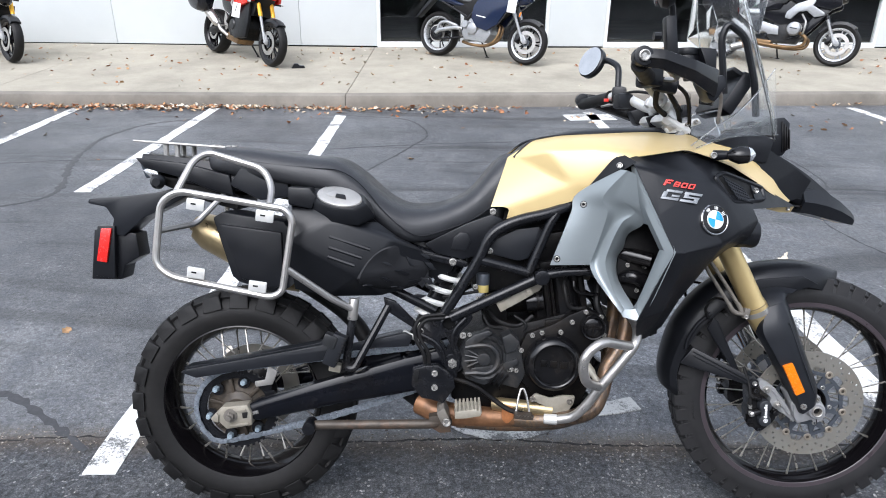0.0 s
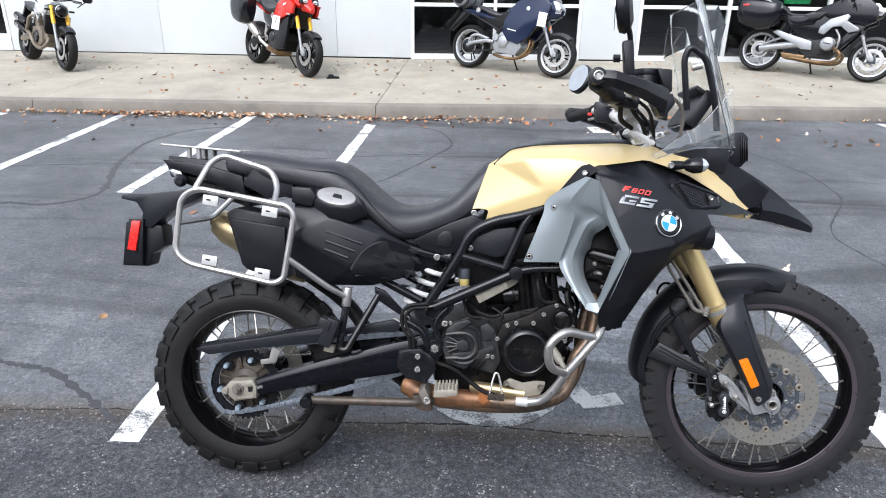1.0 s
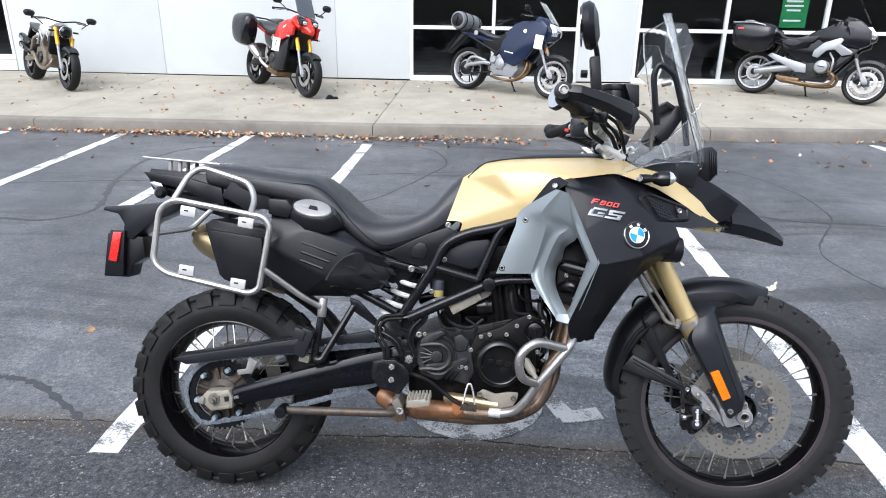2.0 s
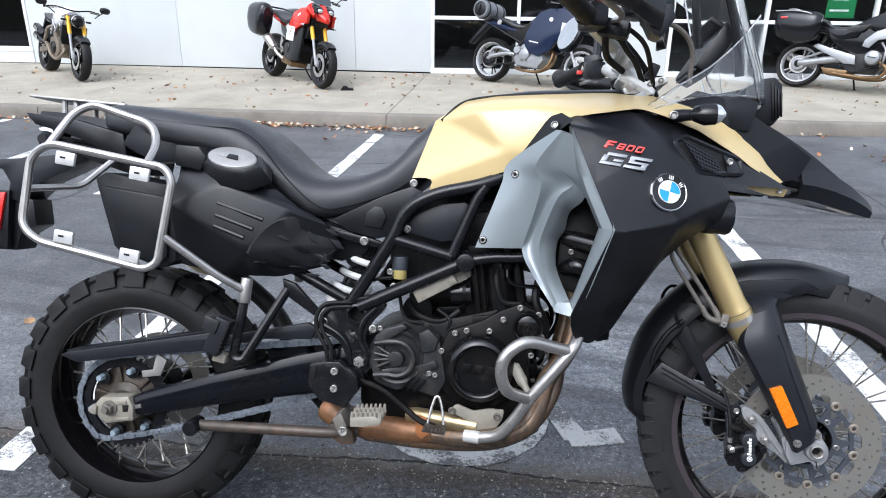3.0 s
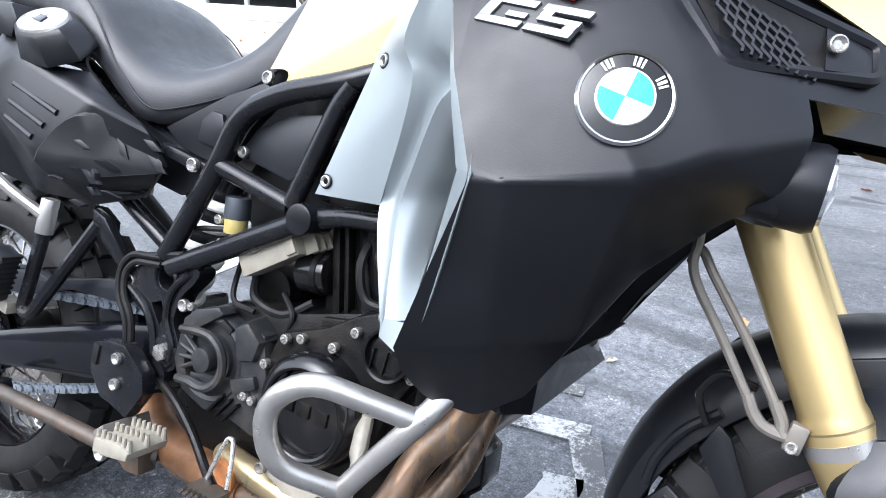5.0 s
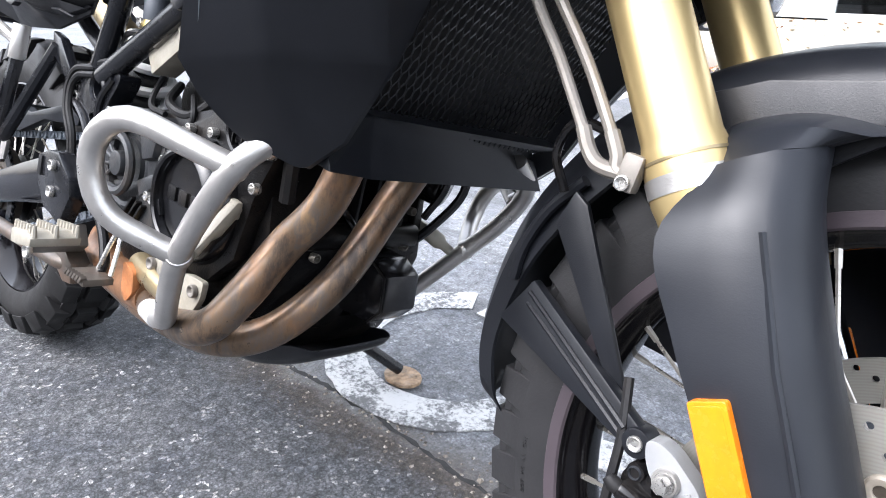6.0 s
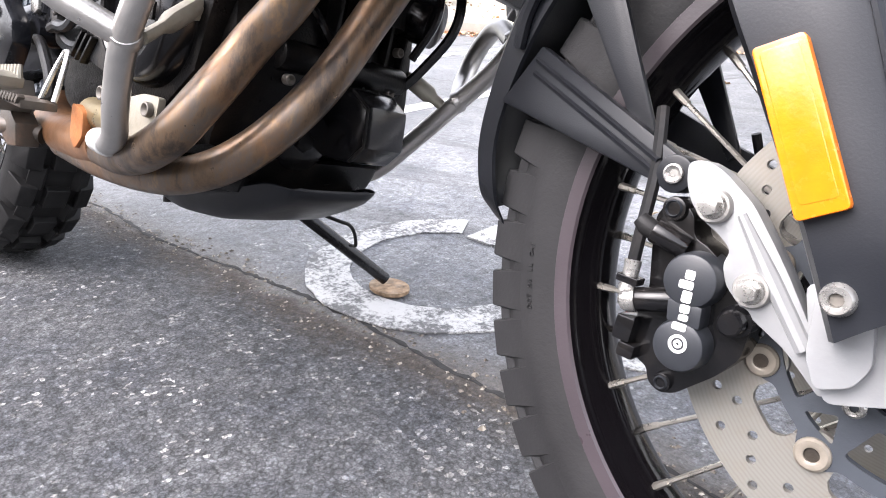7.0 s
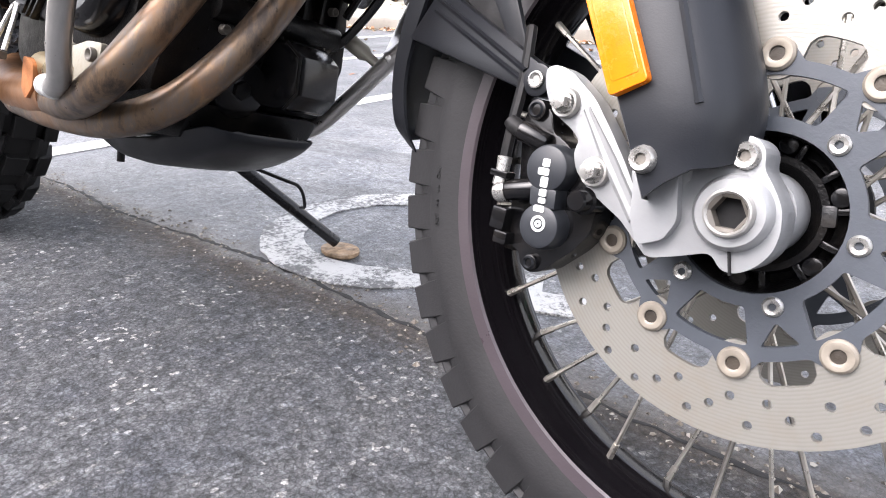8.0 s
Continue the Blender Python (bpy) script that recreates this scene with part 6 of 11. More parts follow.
# ---- seat, tank and panels ----
rings = []
for x, top, low, hw in ((-0.045, 1.020, 0.985, 0.080), (-0.02, 1.032, 0.965, 0.105), (0.10, 1.024, 0.945, 0.128), (0.22, 1.010, 0.928, 0.145), (0.28, 1.007, 0.912, 0.150), (0.322, 0.992, 0.893, 0.152), (0.365, 0.962, 0.868, 0.152), (0.40, 0.930, 0.845, 0.151), (0.44, 0.899, 0.815, 0.150), (0.49, 0.879, 0.787, 0.147), (0.56, 0.882, 0.797, 0.138), (0.62, 0.903, 0.820, 0.127), (0.66, 0.931, 0.838, 0.120), (0.70, 0.980, 0.858, 0.112), (0.735, 1.014, 0.890, 0.107), (0.762, 1.022, 0.93, 0.102)):
    h = top - low
    rings.append([(x, 0, top - 0.002), (x, hw * 0.45, top - 0.003), (x, hw * 0.82, top - h * 0.15), (x, hw * 0.97, top - h * 0.40), (x, hw, top - h * 0.62), (x, hw * 0.96, low), (x, hw * 0.5, low - 0.004), (x, 0, low - 0.004),
                  (x, -hw * 0.5, low - 0.004), (x, -hw * 0.96, low), (x, -hw, top - h * 0.62), (x, -hw * 0.97, top - h * 0.40), (x, -hw * 0.82, top - h * 0.15), (x, -hw * 0.45, top - 0.003)])
seat = part("seat", smooth_loft(rings, 5, 2), M_SEAT, bike, "black vinyl two-step seat", angle=60)
for s in (-1, 1):
    pts = [(-0.02, s * 0.1025, 1.003), (0.10, s * 0.1250, 0.988), (0.24, s * 0.1415, 0.976), (0.31, s * 0.1462, 0.970), (0.365, s * 0.1490, 0.936), (0.43, s * 0.1505, 0.862), (0.50, s * 0.150, 0.808), (0.56, s * 0.1405, 0.812), (0.66, s * 0.122, 0.850), (0.735, s * 0.108, 0.905)]
    part("seat_seam", sweep(curve_points(pts, 8), 0.0014, 6), M_BLACK, seat)

TV = [(0.764, -0.112, 1.008), (0.702, -0.125, 0.880), (0.751, -0.140, 0.884), (0.741, -0.142, 0.847), (0.924, -0.172, 0.906), (0.940, -0.182, 0.934),
      (1.003, -0.212, 1.004), (1.067, -0.226, 1.024), (1.164, -0.232, 1.030), (0.838, -0.165, 1.028), (0.806, -0.100, 1.052), (0.876, -0.100, 1.066),
      (0.956, -0.104, 1.071), (1.106, -0.110, 1.078), (1.205, -0.130, 1.072), (0.960, -0.185, 1.035), (0.905, -0.182, 0.944), (1.250, -0.205, 1.012), (1.262, -0.165, 1.036)]
TF = [(0, 10, 9), (10, 11, 9), (11, 12, 15, 9), (12, 13, 7, 15), (15, 7, 6), (9, 15, 6, 5, 16), (0, 9, 16), (0, 16, 2, 1), (16, 4, 3, 2), (16, 5, 4), (13, 14, 8, 7), (14, 18, 17, 8)]
for s in (1, -1):
    v = TV if s == 1 else flip(TV)
    part("tank_panel", shell(v, TF, 0.006, 0.010, s), M_SAND, bike, "sand-coloured metallic tank panel")
    LV = [(1.178, -0.234, 1.026), (1.245, -0.175, 1.050), (1.306, -0.158, 1.037), (1.370, -0.146, 1.004), (1.430, -0.130, 0.960), (1.492, -0.102, 0.904), (1.475, -0.122, 0.898), (1.400, -0.172, 0.928), (1.370, -0.190, 0.946), (1.280, -0.222, 0.992), (1.210, -0.240, 1.016)]
    part("nose_stripe", shell(LV if s == 1 else flip(LV), [(0, 1, 10), (1, 2, 9, 10), (2, 3, 8, 9), (3, 4, 7, 8), (4, 5, 6, 7)], 0.006, 0.004, s), M_SAND, bike, "sand-coloured strip along the beak")
    CV = [(1.245, -0.172, 1.053), (1.285, -0.165, 1.078), (1.323, -0.155, 1.072), (1.376, -0.143, 1.054), (1.431, -0.128, 1.024), (1.485, -0.112, 0.994), (1.545, -0.098, 0.956), (1.520, -0.100, 0.912), (1.492, -0.104, 0.903), (1.430, -0.132, 0.961), (1.370, -0.148, 1.005), (1.306, -0.160, 1.039)]
    part("cockpit_panel", shell(CV if s == 1 else flip(CV), [(0, 1, 2, 11), (2, 3, 10, 11), (3, 4, 9, 10), (4, 5, 9), (5, 6, 7, 8, 9)], 0.006, 0.018, s), M_BLACK, bike, "matt black panel beside the beak")
    part("tank_edge", sweep(curve_points([(x, y * s, z) for x, y, z in ((0.760, -0.108, 1.008), (0.806, -0.098, 1.050), (0.876, -0.098, 1.065), (0.956, -0.102, 1.070), (1.106, -0.108, 1.077), (1.205, -0.128, 1.071))], 6), 0.004, 6), M_BLACK, bike)
top = []
for x, z, w in ((0.748, 1.000, 0.10), (0.80, 1.046, 0.10), (0.878, 1.073, 0.10), (0.95, 1.086, 0.104), (1.09, 1.092, 0.11), (1.18, 1.090, 0.13), (1.25, 1.07, 0.10)):
    top.append([(x, -w, z - 0.02), (x, -w * 0.7, z - 0.003), (x, 0, z), (x, w * 0.7, z - 0.003), (x, w, z - 0.02), (x, w, z - 0.06), (x, -w, z - 0.06)])
part("tank_top", smooth_loft(top, 4, 2), M_BLACK, bike, "black plastic tank top cover", angle=50)
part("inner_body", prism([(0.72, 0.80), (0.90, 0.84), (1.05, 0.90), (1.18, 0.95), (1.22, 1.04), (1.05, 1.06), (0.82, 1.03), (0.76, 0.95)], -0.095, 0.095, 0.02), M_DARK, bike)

SV = [(1.003, -0.215, 0.999), (1.040, -0.224, 1.014), (1.147, -0.224, 1.026), (1.245, -0.218, 0.996), (1.370, -0.184, 0.946), (1.500, -0.112, 0.889),   # 0-5 upper edge
      (1.328, -0.238, 0.898), (1.341, -0.252, 0.862), (1.328, -0.235, 0.815), (1.286, -0.208, 0.785), (1.233, -0.200, 0.732), (1.181, -0.198, 0.657), (1.142, -0.190, 0.582),   # 6-12 front edge
      (1.098, -0.195, 0.549), (1.058, -0.248, 0.572), (1.050, -0.280, 0.603), (1.056, -0.292, 0.624), (1.112, -0.337, 0.793), (1.083, -0.318, 0.889), (1.027, -0.272, 0.994),   # 13-19 foot and rear edge
      (1.138, -0.335, 0.797), (1.242, -0.308, 0.812), (1.288, -0.288, 0.840), (1.150, -0.305, 0.930), (1.240, -0.280, 0.925), (1.213, -0.276, 0.956), (1.074, -0.286, 0.980), (1.120, -0.268, 0.640)]   # 20-27 creases
SF = [(19, 0, 1, 26), (1, 2, 25, 26), (2, 3, 25), (26, 25, 23), (19, 26, 18), (18, 26, 23), (25, 3, 24), (23, 25, 24), (23, 24, 22, 21), (18, 23, 21, 20, 17), (3, 4, 6, 24), (4, 5, 6), (24, 6, 7, 22), (22, 7, 8), (21, 22, 8, 9), (21, 9, 10), (21, 10, 11), (20, 21, 11, 27), (17, 20, 27, 16), (27, 11, 12, 13), (16, 27, 13, 14), (16, 14, 15)]
# the silver insert: a flat plate, then a scoop that curls in to the opening, and a narrow rim in front of it
PLATE_COLS = [[(1.026, -0.270, 0.997), (0.917, -0.185, 0.923), (0.901, -0.186, 0.877), (0.884, -0.187, 0.829), (0.866, -0.187, 0.779), (0.851, -0.188, 0.738)],
              [(1.0265, -0.271, 0.9965), (0.943, -0.209, 0.921), (0.942, -0.208, 0.878), (0.930, -0.204, 0.828), (0.914, -0.198, 0.775), (0.900, -0.195, 0.740)],
              [(1.027, -0.272, 0.996), (0.969, -0.232, 0.918), (0.981, -0.226, 0.879), (0.972, -0.216, 0.827), (0.957, -0.206, 0.772), (0.949, -0.200, 0.742)]]
SCOOP = [[(1.027, -0.272, 0.996), (0.969, -0.232, 0.918), (0.981, -0.226, 0.879), (0.972, -0.216, 0.827), (0.957, -0.206, 0.772), (0.949, -0.200, 0.744), (0.962, -0.216, 0.708), (1.014, -0.270, 0.634)],
         [(1.028, -0.273, 0.994), (0.992, -0.236, 0.915), (1.008, -0.224, 0.878), (0.993, -0.208, 0.838), (0.974, -0.198, 0.784), (0.966, -0.198, 0.744), (0.981, -0.222, 0.698), (1.017, -0.272, 0.640)],
         [(1.029, -0.273, 0.992), (1.012, -0.248, 0.915), (1.042, -0.246, 0.880), (1.016, -0.230, 0.851), (0.993, -0.217, 0.791), (0.984, -0.217, 0.744), (0.999, -0.243, 0.687), (1.021, -0.276, 0.645)],
         [(1.030, -0.274, 0.990), (1.034, -0.258, 0.908), (1.054, -0.246, 0.866), (1.030, -0.219, 0.836), (1.014, -0.204, 0.788), (1.002, -0.204, 0.750), (1.010, -0.230, 0.696), (1.033, -0.276, 0.646)],
         [(1.031, -0.274, 0.988), (1.051, -0.265, 0.897), (1.066, -0.242, 0.852), (1.042, -0.200, 0.821), (1.036, -0.182, 0.783), (1.022, -0.180, 0.754), (1.022, -0.205, 0.704), (1.045, -0.274, 0.649)]]
RIM_IN = [(1.031, -0.270, 0.990), (1.040, -0.277, 0.942), (1.056, -0.292, 0.886), (1.071, -0.305, 0.847), (1.091, -0.320, 0.800), (1.091, -0.319, 0.785), (1.058, -0.288, 0.664), (1.046, -0.273, 0.646)]
RIM_OUT = [(1.027, -0.269, 0.997), (1.049, -0.285, 0.950), (1.076, -0.306, 0.895), (1.097, -0.323, 0.843), (1.113, -0.336, 0.800), (1.111, -0.335, 0.782), (1.075, -0.301, 0.662), (1.052, -0.286, 0.630)]


def insert_panel(s):
    """The scooped side panel as one moulded sheet with real thickness."""
    bm = bmesh.new()

    def sheet_of(lines, first):
        cols = [curve_points(c, 5) for c in lines]
        rows = [curve_points([c[i] for c in cols], 4) for i in range(len(cols[0]))]
        w = len(rows[0])
        verts = [(p.x, p.y * s, p.z) for r in rows for p in r]
        put(bm, shell(verts, [(i * w + k, i * w + k + 1, (i + 1) * w + k + 1, (i + 1) * w + k) for i in range(first, len(rows) - 1) for k in range(w - 1)], 0.005, 0, s))

    sheet_of(PLATE_COLS, 1)
    sheet_of(SCOOP[:3], 1)
    sheet_of(SCOOP[2:], 1)
    inner, outer = curve_points(RIM_IN, 4), curve_points(RIM_OUT, 4)
    n = len(inner)
    mid = [(a + b) / 2 + Vector((0, -0.001, 0)) for a, b in zip(inner, outer)]
    back = [a + Vector((-0.004, 0.020, 0.0)) for a in inner]
    verts = [(p.x, p.y * s, p.z) for line in (back, inner, mid, outer) for p in line]
    put(bm, shell(verts, [(k * n + i, k * n + i + 1, (k + 1) * n + i + 1, (k + 1) * n + i) for k in range(3) for i in range(n - 1)], 0.004, 0, s))
    foot = [(1.014, -0.270, 0.634), (1.021, -0.276, 0.645), (1.046, -0.278, 0.647), (1.052, -0.292, 0.630), (1.046, -0.292, 0.622), (1.018, -0.276, 0.626)]
    put(bm, shell([(x, y * s, z) for x, y, z in foot], [(0, 1, 5), (1, 2, 3, 4, 5)], 0.005, 0, s))
    gusset = [(1.031, -0.274, 0.990), (1.034, -0.258, 0.908), (1.051, -0.265, 0.897), (1.066, -0.242, 0.852), (1.086, -0.317, 0.847), (1.069, -0.303, 0.886), (1.046, -0.284, 0.942)]
    put(bm, shell([(x, y * s, z) for x, y, z in gusset], [(0, 1, 2, 6), (2, 5, 6), (2, 3, 4, 5)], 0.004, 0.003, s))
    return bm


def on_panel(verts, faces, x, z):
    """The place on a faceted panel at x, z, and the way it faces."""
    for f in faces:
        for k in range(1, len(f) - 1):
            a, b, c = Vector(verts[f[0]]), Vector(verts[f[k]]), Vector(verts[f[k + 1]])
            d = (b.x - a.x) * (c.z - a.z) - (c.x - a.x) * (b.z - a.z)
            u = ((x - a.x) * (c.z - a.z) - (c.x - a.x) * (z - a.z)) / d
            w = ((b.x - a.x) * (z - a.z) - (x - a.x) * (b.z - a.z)) / d
            if u >= -1e-4 and w >= -1e-4 and u + w <= 1.0001:
                nrm = (b - a).cross(c - a).normalized()
                return a + (b - a) * u + (c - a) * w, nrm if nrm.y < 0 else -nrm
    return Vector((x, -0.25, z)), Vector((0, -1, 0))


def facing(p, nrm, turn, s):
    """Stands a flat piece, drawn in x and z, on a place that faces along nrm."""
    e1 = (Vector((1, 0, 0)) - nrm * nrm.x).normalized()
    m = Matrix((e1, -nrm, e1.cross(-nrm))).transposed().to_4x4()
    m = Matrix.Translation(p) @ m @ Matrix.Rotation(radians(turn), 4, "Y")
    return Matrix.Diagonal((1, -1, 1, 1)) @ m if s < 0 else m


for s in (1, -1):
    sh_ = part("tank_shroud", shell(SV if s == 1 else flip(SV), SF, 0.005, 0.014, s), M_BLACK, bike, "matt black angular radiator shroud")
    part("shroud_insert", insert_panel(s), M_SILVER, bike, "silver-grey scooped side panel", angle=40)
    part("shroud_strap", shell([(x, y * s, z) for x, y, z in ((0.936, -0.196, 0.934), (0.965, -0.217, 0.948), (1.034, -0.272, 1.000), (1.012, -0.246, 1.016), (0.990, -0.233, 1.010))], [(0, 1, 4), (1, 2, 3, 4)], 0.006, 0.004, s), M_BLACK, bike, "matt black strap beside the silver panel")
    part("strap_bolt", bolt((1.000, -0.249 * s, 0.991), 0.0075, 0.005, (-0.4, -s, 0.3)), M_BOLT, bike)
    for x, z in ((0.928, 0.894), (0.867, 0.755)):
        p, nrm = Vector((x, -0.198 if z > 0.8 else -0.190, z)), Vector((-0.45, -1.0, 0.02)).normalized() if z > 0.8 else Vector((-0.12, -1.0, 0.0)).normalized()
        part("panel_bolt", bolt((p.x, p.y * s, p.z), 0.0072, 0.004, (nrm.x, nrm.y * s, nrm.z)), M_BOLT, bike)
        part("panel_washer", bolt((p.x, p.y * s, p.z), 0.0088, 0.0020, (nrm.x, nrm.y * s, nrm.z), False), M_COVER, bike)
    # vent: a raised surround, a dark floor, a honeycomb and a screwed flat at its front
    vp = [(1.224, 0.966), (1.250, 0.977), (1.371, 0.940), (1.373, 0.912), (1.268, 0.906)]
    vy = (-0.262, -0.247, -0.190, -0.205, -0.266)
    frame_pts = [Vector((x, y * s, z)) for (x, z), y in zip(vp, vy)]
    vent = part("vent_frame", sweep(rounded(frame_pts, 0.010, True), 0.0060, 8, True), M_BLACK, bike, "raised black vent surround")
    back = [p + Vector((-0.004, 0.010 * s, 0)) for p in frame_pts]
    part("vent_floor", solid([p + Vector((0, -0.002 * s, 0)) for p in frame_pts] + back, [(0, 1, 2, 3, 4), (5, 6, 7, 8, 9)] + [(i, (i + 1) % 5, (i + 1) % 5 + 5, i + 5) for i in range(5)]), M_DARK, vent)
    ou = (frame_pts[2] - frame_pts[1])
    ow = (frame_pts[4] - frame_pts[0])
    for i in range(9):
        q = frame_pts[0] + ou * (0.035 + 0.072 * i) + Vector((0.012 - 0.001 * i, 0, 0.006 - 0.0007 * i)) + Vector((0, -0.0045 * s, 0))
        zig = [q + ow * (0.02 + 0.92 * k / 10) * (1 - 0.035 * i) + ou.normalized() * (0.0040 if k % 2 else -0.0005) for k in range(11)]
        part("vent_slat", sweep(zig, 0.0019, 5), M_DKGREY, vent)
    part("vent_flat", solid([frame_pts[1].lerp(frame_pts[2], 0.68) + Vector((0, -0.006 * s, -0.004)), frame_pts[2] + Vector((-0.004, -0.005 * s, -0.003)), frame_pts[3] + Vector((-0.004, -0.006 * s, 0.003)), frame_pts[4].lerp(frame_pts[3], 0.66) + Vector((0, -0.007 * s, 0.003))] + [frame_pts[1].lerp(frame_pts[2], 0.68) + Vector((0, 0.004 * s, 0)), frame_pts[2] + Vector((0, 0.004 * s, 0)), frame_pts[3] + Vector((0, 0.004 * s, 0)), frame_pts[4].lerp(frame_pts[3], 0.66) + Vector((0, 0.004 * s, 0))], [(0, 1, 2, 3), (4, 5, 6, 7), (0, 1, 5, 4), (1, 2, 6, 5), (2, 3, 7, 6), (3, 0, 4, 7)], 0.001), M_BLACK, vent)
    part("vent_bolt", bolt((1.341, -0.222 * s, 0.934), 0.0072, 0.005, (0.4, -s, 0)), M_BOLT, vent)
    # roundel, set flat on its facet
    p, nrm = on_panel(SV, SF, 1.212, 0.868)
    bm_m = facing(p, nrm, 0, s)
    badge = part("roundel", lathe([(0.0, -0.004), (0.032, -0.004), (0.035, -0.003), (0.036, 0.004)], (0, 0, 0), 40), M_COVER, bike, "round black, white and blue enamel badge", m=bm_m)
    part("roundel_ring", lathe([(0.0335, -0.0045), (0.0350, -0.0052), (0.0368, -0.003), (0.0368, 0.002)], (0, 0, 0), 40), M_CHROME, badge, m=bm_m)
    for q in range(4):
        t = [(0.0, 0.0)] + [(0.0205 * math.cos(radians(90 * q - 12 + 11.25 * k)), 0.0205 * math.sin(radians(90 * q - 12 + 11.25 * k))) for k in range(9)]
        part("roundel_quarter", prism(t, -0.0062, -0.003, 0), M_WHITE if q % 2 else M_BLUE, badge, m=bm_m)
    part("roundel_band", lathe([(0.0200, -0.0045), (0.0205, -0.0064), (0.0216, -0.0064), (0.0222, -0.0045)], (0, 0, 0), 40), M_WHITE, badge, m=bm_m)
    for a in (34, 82, 130):
        for da, w in ((-7, 0.0016), (0, 0.0022), (7, 0.0016)):
            part("roundel_mark", box((0.0280 * math.cos(radians(a + da)), -0.0045, 0.0280 * math.sin(radians(a + da))), (0.0072, 0.0012, w), (0, -a - da, 0), 0), M_WHITE, badge, m=bm_m)
    # plain slanted marks where the model name stands
    p, nrm = on_panel(SV, SF, 1.131, 0.929)
    mk = facing(p, nrm, 9, s)

    def slant(name, x, z, w, h, mat, up=0.0022):
        k = h * 0.4
        part(name, prism([(x - w / 2 - k / 2, z - h / 2), (x + w / 2 - k / 2, z - h / 2), (x + w / 2 + k / 2, z + h / 2), (x - w / 2 + k / 2, z + h / 2)], -up, 0.003, 0.0005), mat, sh_, m=mk.copy())

    for x, z, w, h in ((-0.038, 0.0210, 0.0060, 0.0155), (-0.0295, 0.0268, 0.016, 0.0040), (-0.0325, 0.0205, 0.012, 0.0036)):
        slant("red_mark", x, z, w, h, M_REDMARK)
    for k in range(3):
        x0 = -0.0120 + 0.0172 * k
        for dx, dz, w, h in ((0, 0.0050, 0.0125, 0.0030), (0, -0.0050, 0.0125, 0.0030), (-0.0052, 0, 0.0030, 0.0100), (0.0052, 0, 0.0030, 0.0100)) + (((0, 0, 0.011, 0.0026),) if k == 0 else ()):
            slant("red_mark", x0 + dx + dz * 0.4, 0.0200 + dz, w, h, M_REDMARK)
    for x0, dx, dz, w, h in ((-0.022, 0.002, 0.0095, 0.036, 0.0062), (-0.022, -0.0155, 0.0, 0.010, 0.0130), (-0.022, 0.0, -0.0095, 0.040, 0.0062), (-0.022, 0.010, -0.0015, 0.018, 0.0050), (0.024, 0.0, 0.0095, 0.040, 0.0062), (0.024, -0.0135, 0.0045, 0.010, 0.0050), (0.024, 0.0, 0.0, 0.036, 0.0048), (0.024, 0.0125, -0.0045, 0.010, 0.0050), (0.024, -0.002, -0.0095, 0.040, 0.0062)):
        slant("silver_mark", x0 + dx + dz * 0.4, -0.0075 + dz, w, h, M_DECAL, 0.0026)

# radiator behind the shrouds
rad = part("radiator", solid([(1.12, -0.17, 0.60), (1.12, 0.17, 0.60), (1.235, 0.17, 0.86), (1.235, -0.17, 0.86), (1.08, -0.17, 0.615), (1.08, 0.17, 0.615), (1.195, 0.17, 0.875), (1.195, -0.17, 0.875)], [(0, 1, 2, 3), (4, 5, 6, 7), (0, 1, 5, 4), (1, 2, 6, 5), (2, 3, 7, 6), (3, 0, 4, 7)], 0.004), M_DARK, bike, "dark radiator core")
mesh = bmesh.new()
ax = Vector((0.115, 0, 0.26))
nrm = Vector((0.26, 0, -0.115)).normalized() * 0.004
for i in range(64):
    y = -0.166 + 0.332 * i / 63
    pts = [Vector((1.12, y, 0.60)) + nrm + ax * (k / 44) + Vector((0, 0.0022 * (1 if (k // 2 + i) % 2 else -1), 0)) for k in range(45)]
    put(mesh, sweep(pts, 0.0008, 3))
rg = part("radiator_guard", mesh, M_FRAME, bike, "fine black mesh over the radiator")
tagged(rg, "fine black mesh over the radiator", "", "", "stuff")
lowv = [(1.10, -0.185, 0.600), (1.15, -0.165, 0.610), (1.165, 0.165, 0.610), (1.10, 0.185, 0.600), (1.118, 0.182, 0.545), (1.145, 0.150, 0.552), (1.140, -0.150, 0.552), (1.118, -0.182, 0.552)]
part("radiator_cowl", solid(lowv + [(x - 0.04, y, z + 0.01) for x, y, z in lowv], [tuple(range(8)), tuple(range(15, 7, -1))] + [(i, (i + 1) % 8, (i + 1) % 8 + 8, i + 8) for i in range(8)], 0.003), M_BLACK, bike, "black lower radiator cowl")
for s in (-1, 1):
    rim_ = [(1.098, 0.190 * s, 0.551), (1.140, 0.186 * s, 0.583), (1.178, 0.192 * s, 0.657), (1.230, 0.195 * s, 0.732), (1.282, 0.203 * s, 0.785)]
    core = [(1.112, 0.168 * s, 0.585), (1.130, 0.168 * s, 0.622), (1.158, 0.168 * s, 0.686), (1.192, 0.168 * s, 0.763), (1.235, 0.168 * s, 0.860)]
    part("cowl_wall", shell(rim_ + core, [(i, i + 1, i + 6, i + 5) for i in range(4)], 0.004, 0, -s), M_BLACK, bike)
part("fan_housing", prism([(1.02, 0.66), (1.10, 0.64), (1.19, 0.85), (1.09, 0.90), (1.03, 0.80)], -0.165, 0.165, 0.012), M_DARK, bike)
part("coolant_hose", rod((1.040, -0.150, 0.766), (1.11, -0.185, 0.752), 0.020, seg=20), M_COVER, bike)
part("coolant_hose", hose([(1.040, -0.150, 0.700), (1.065, -0.175, 0.708), (1.10, -0.175, 0.695)], 0.019, 14), M_COVER, bike)
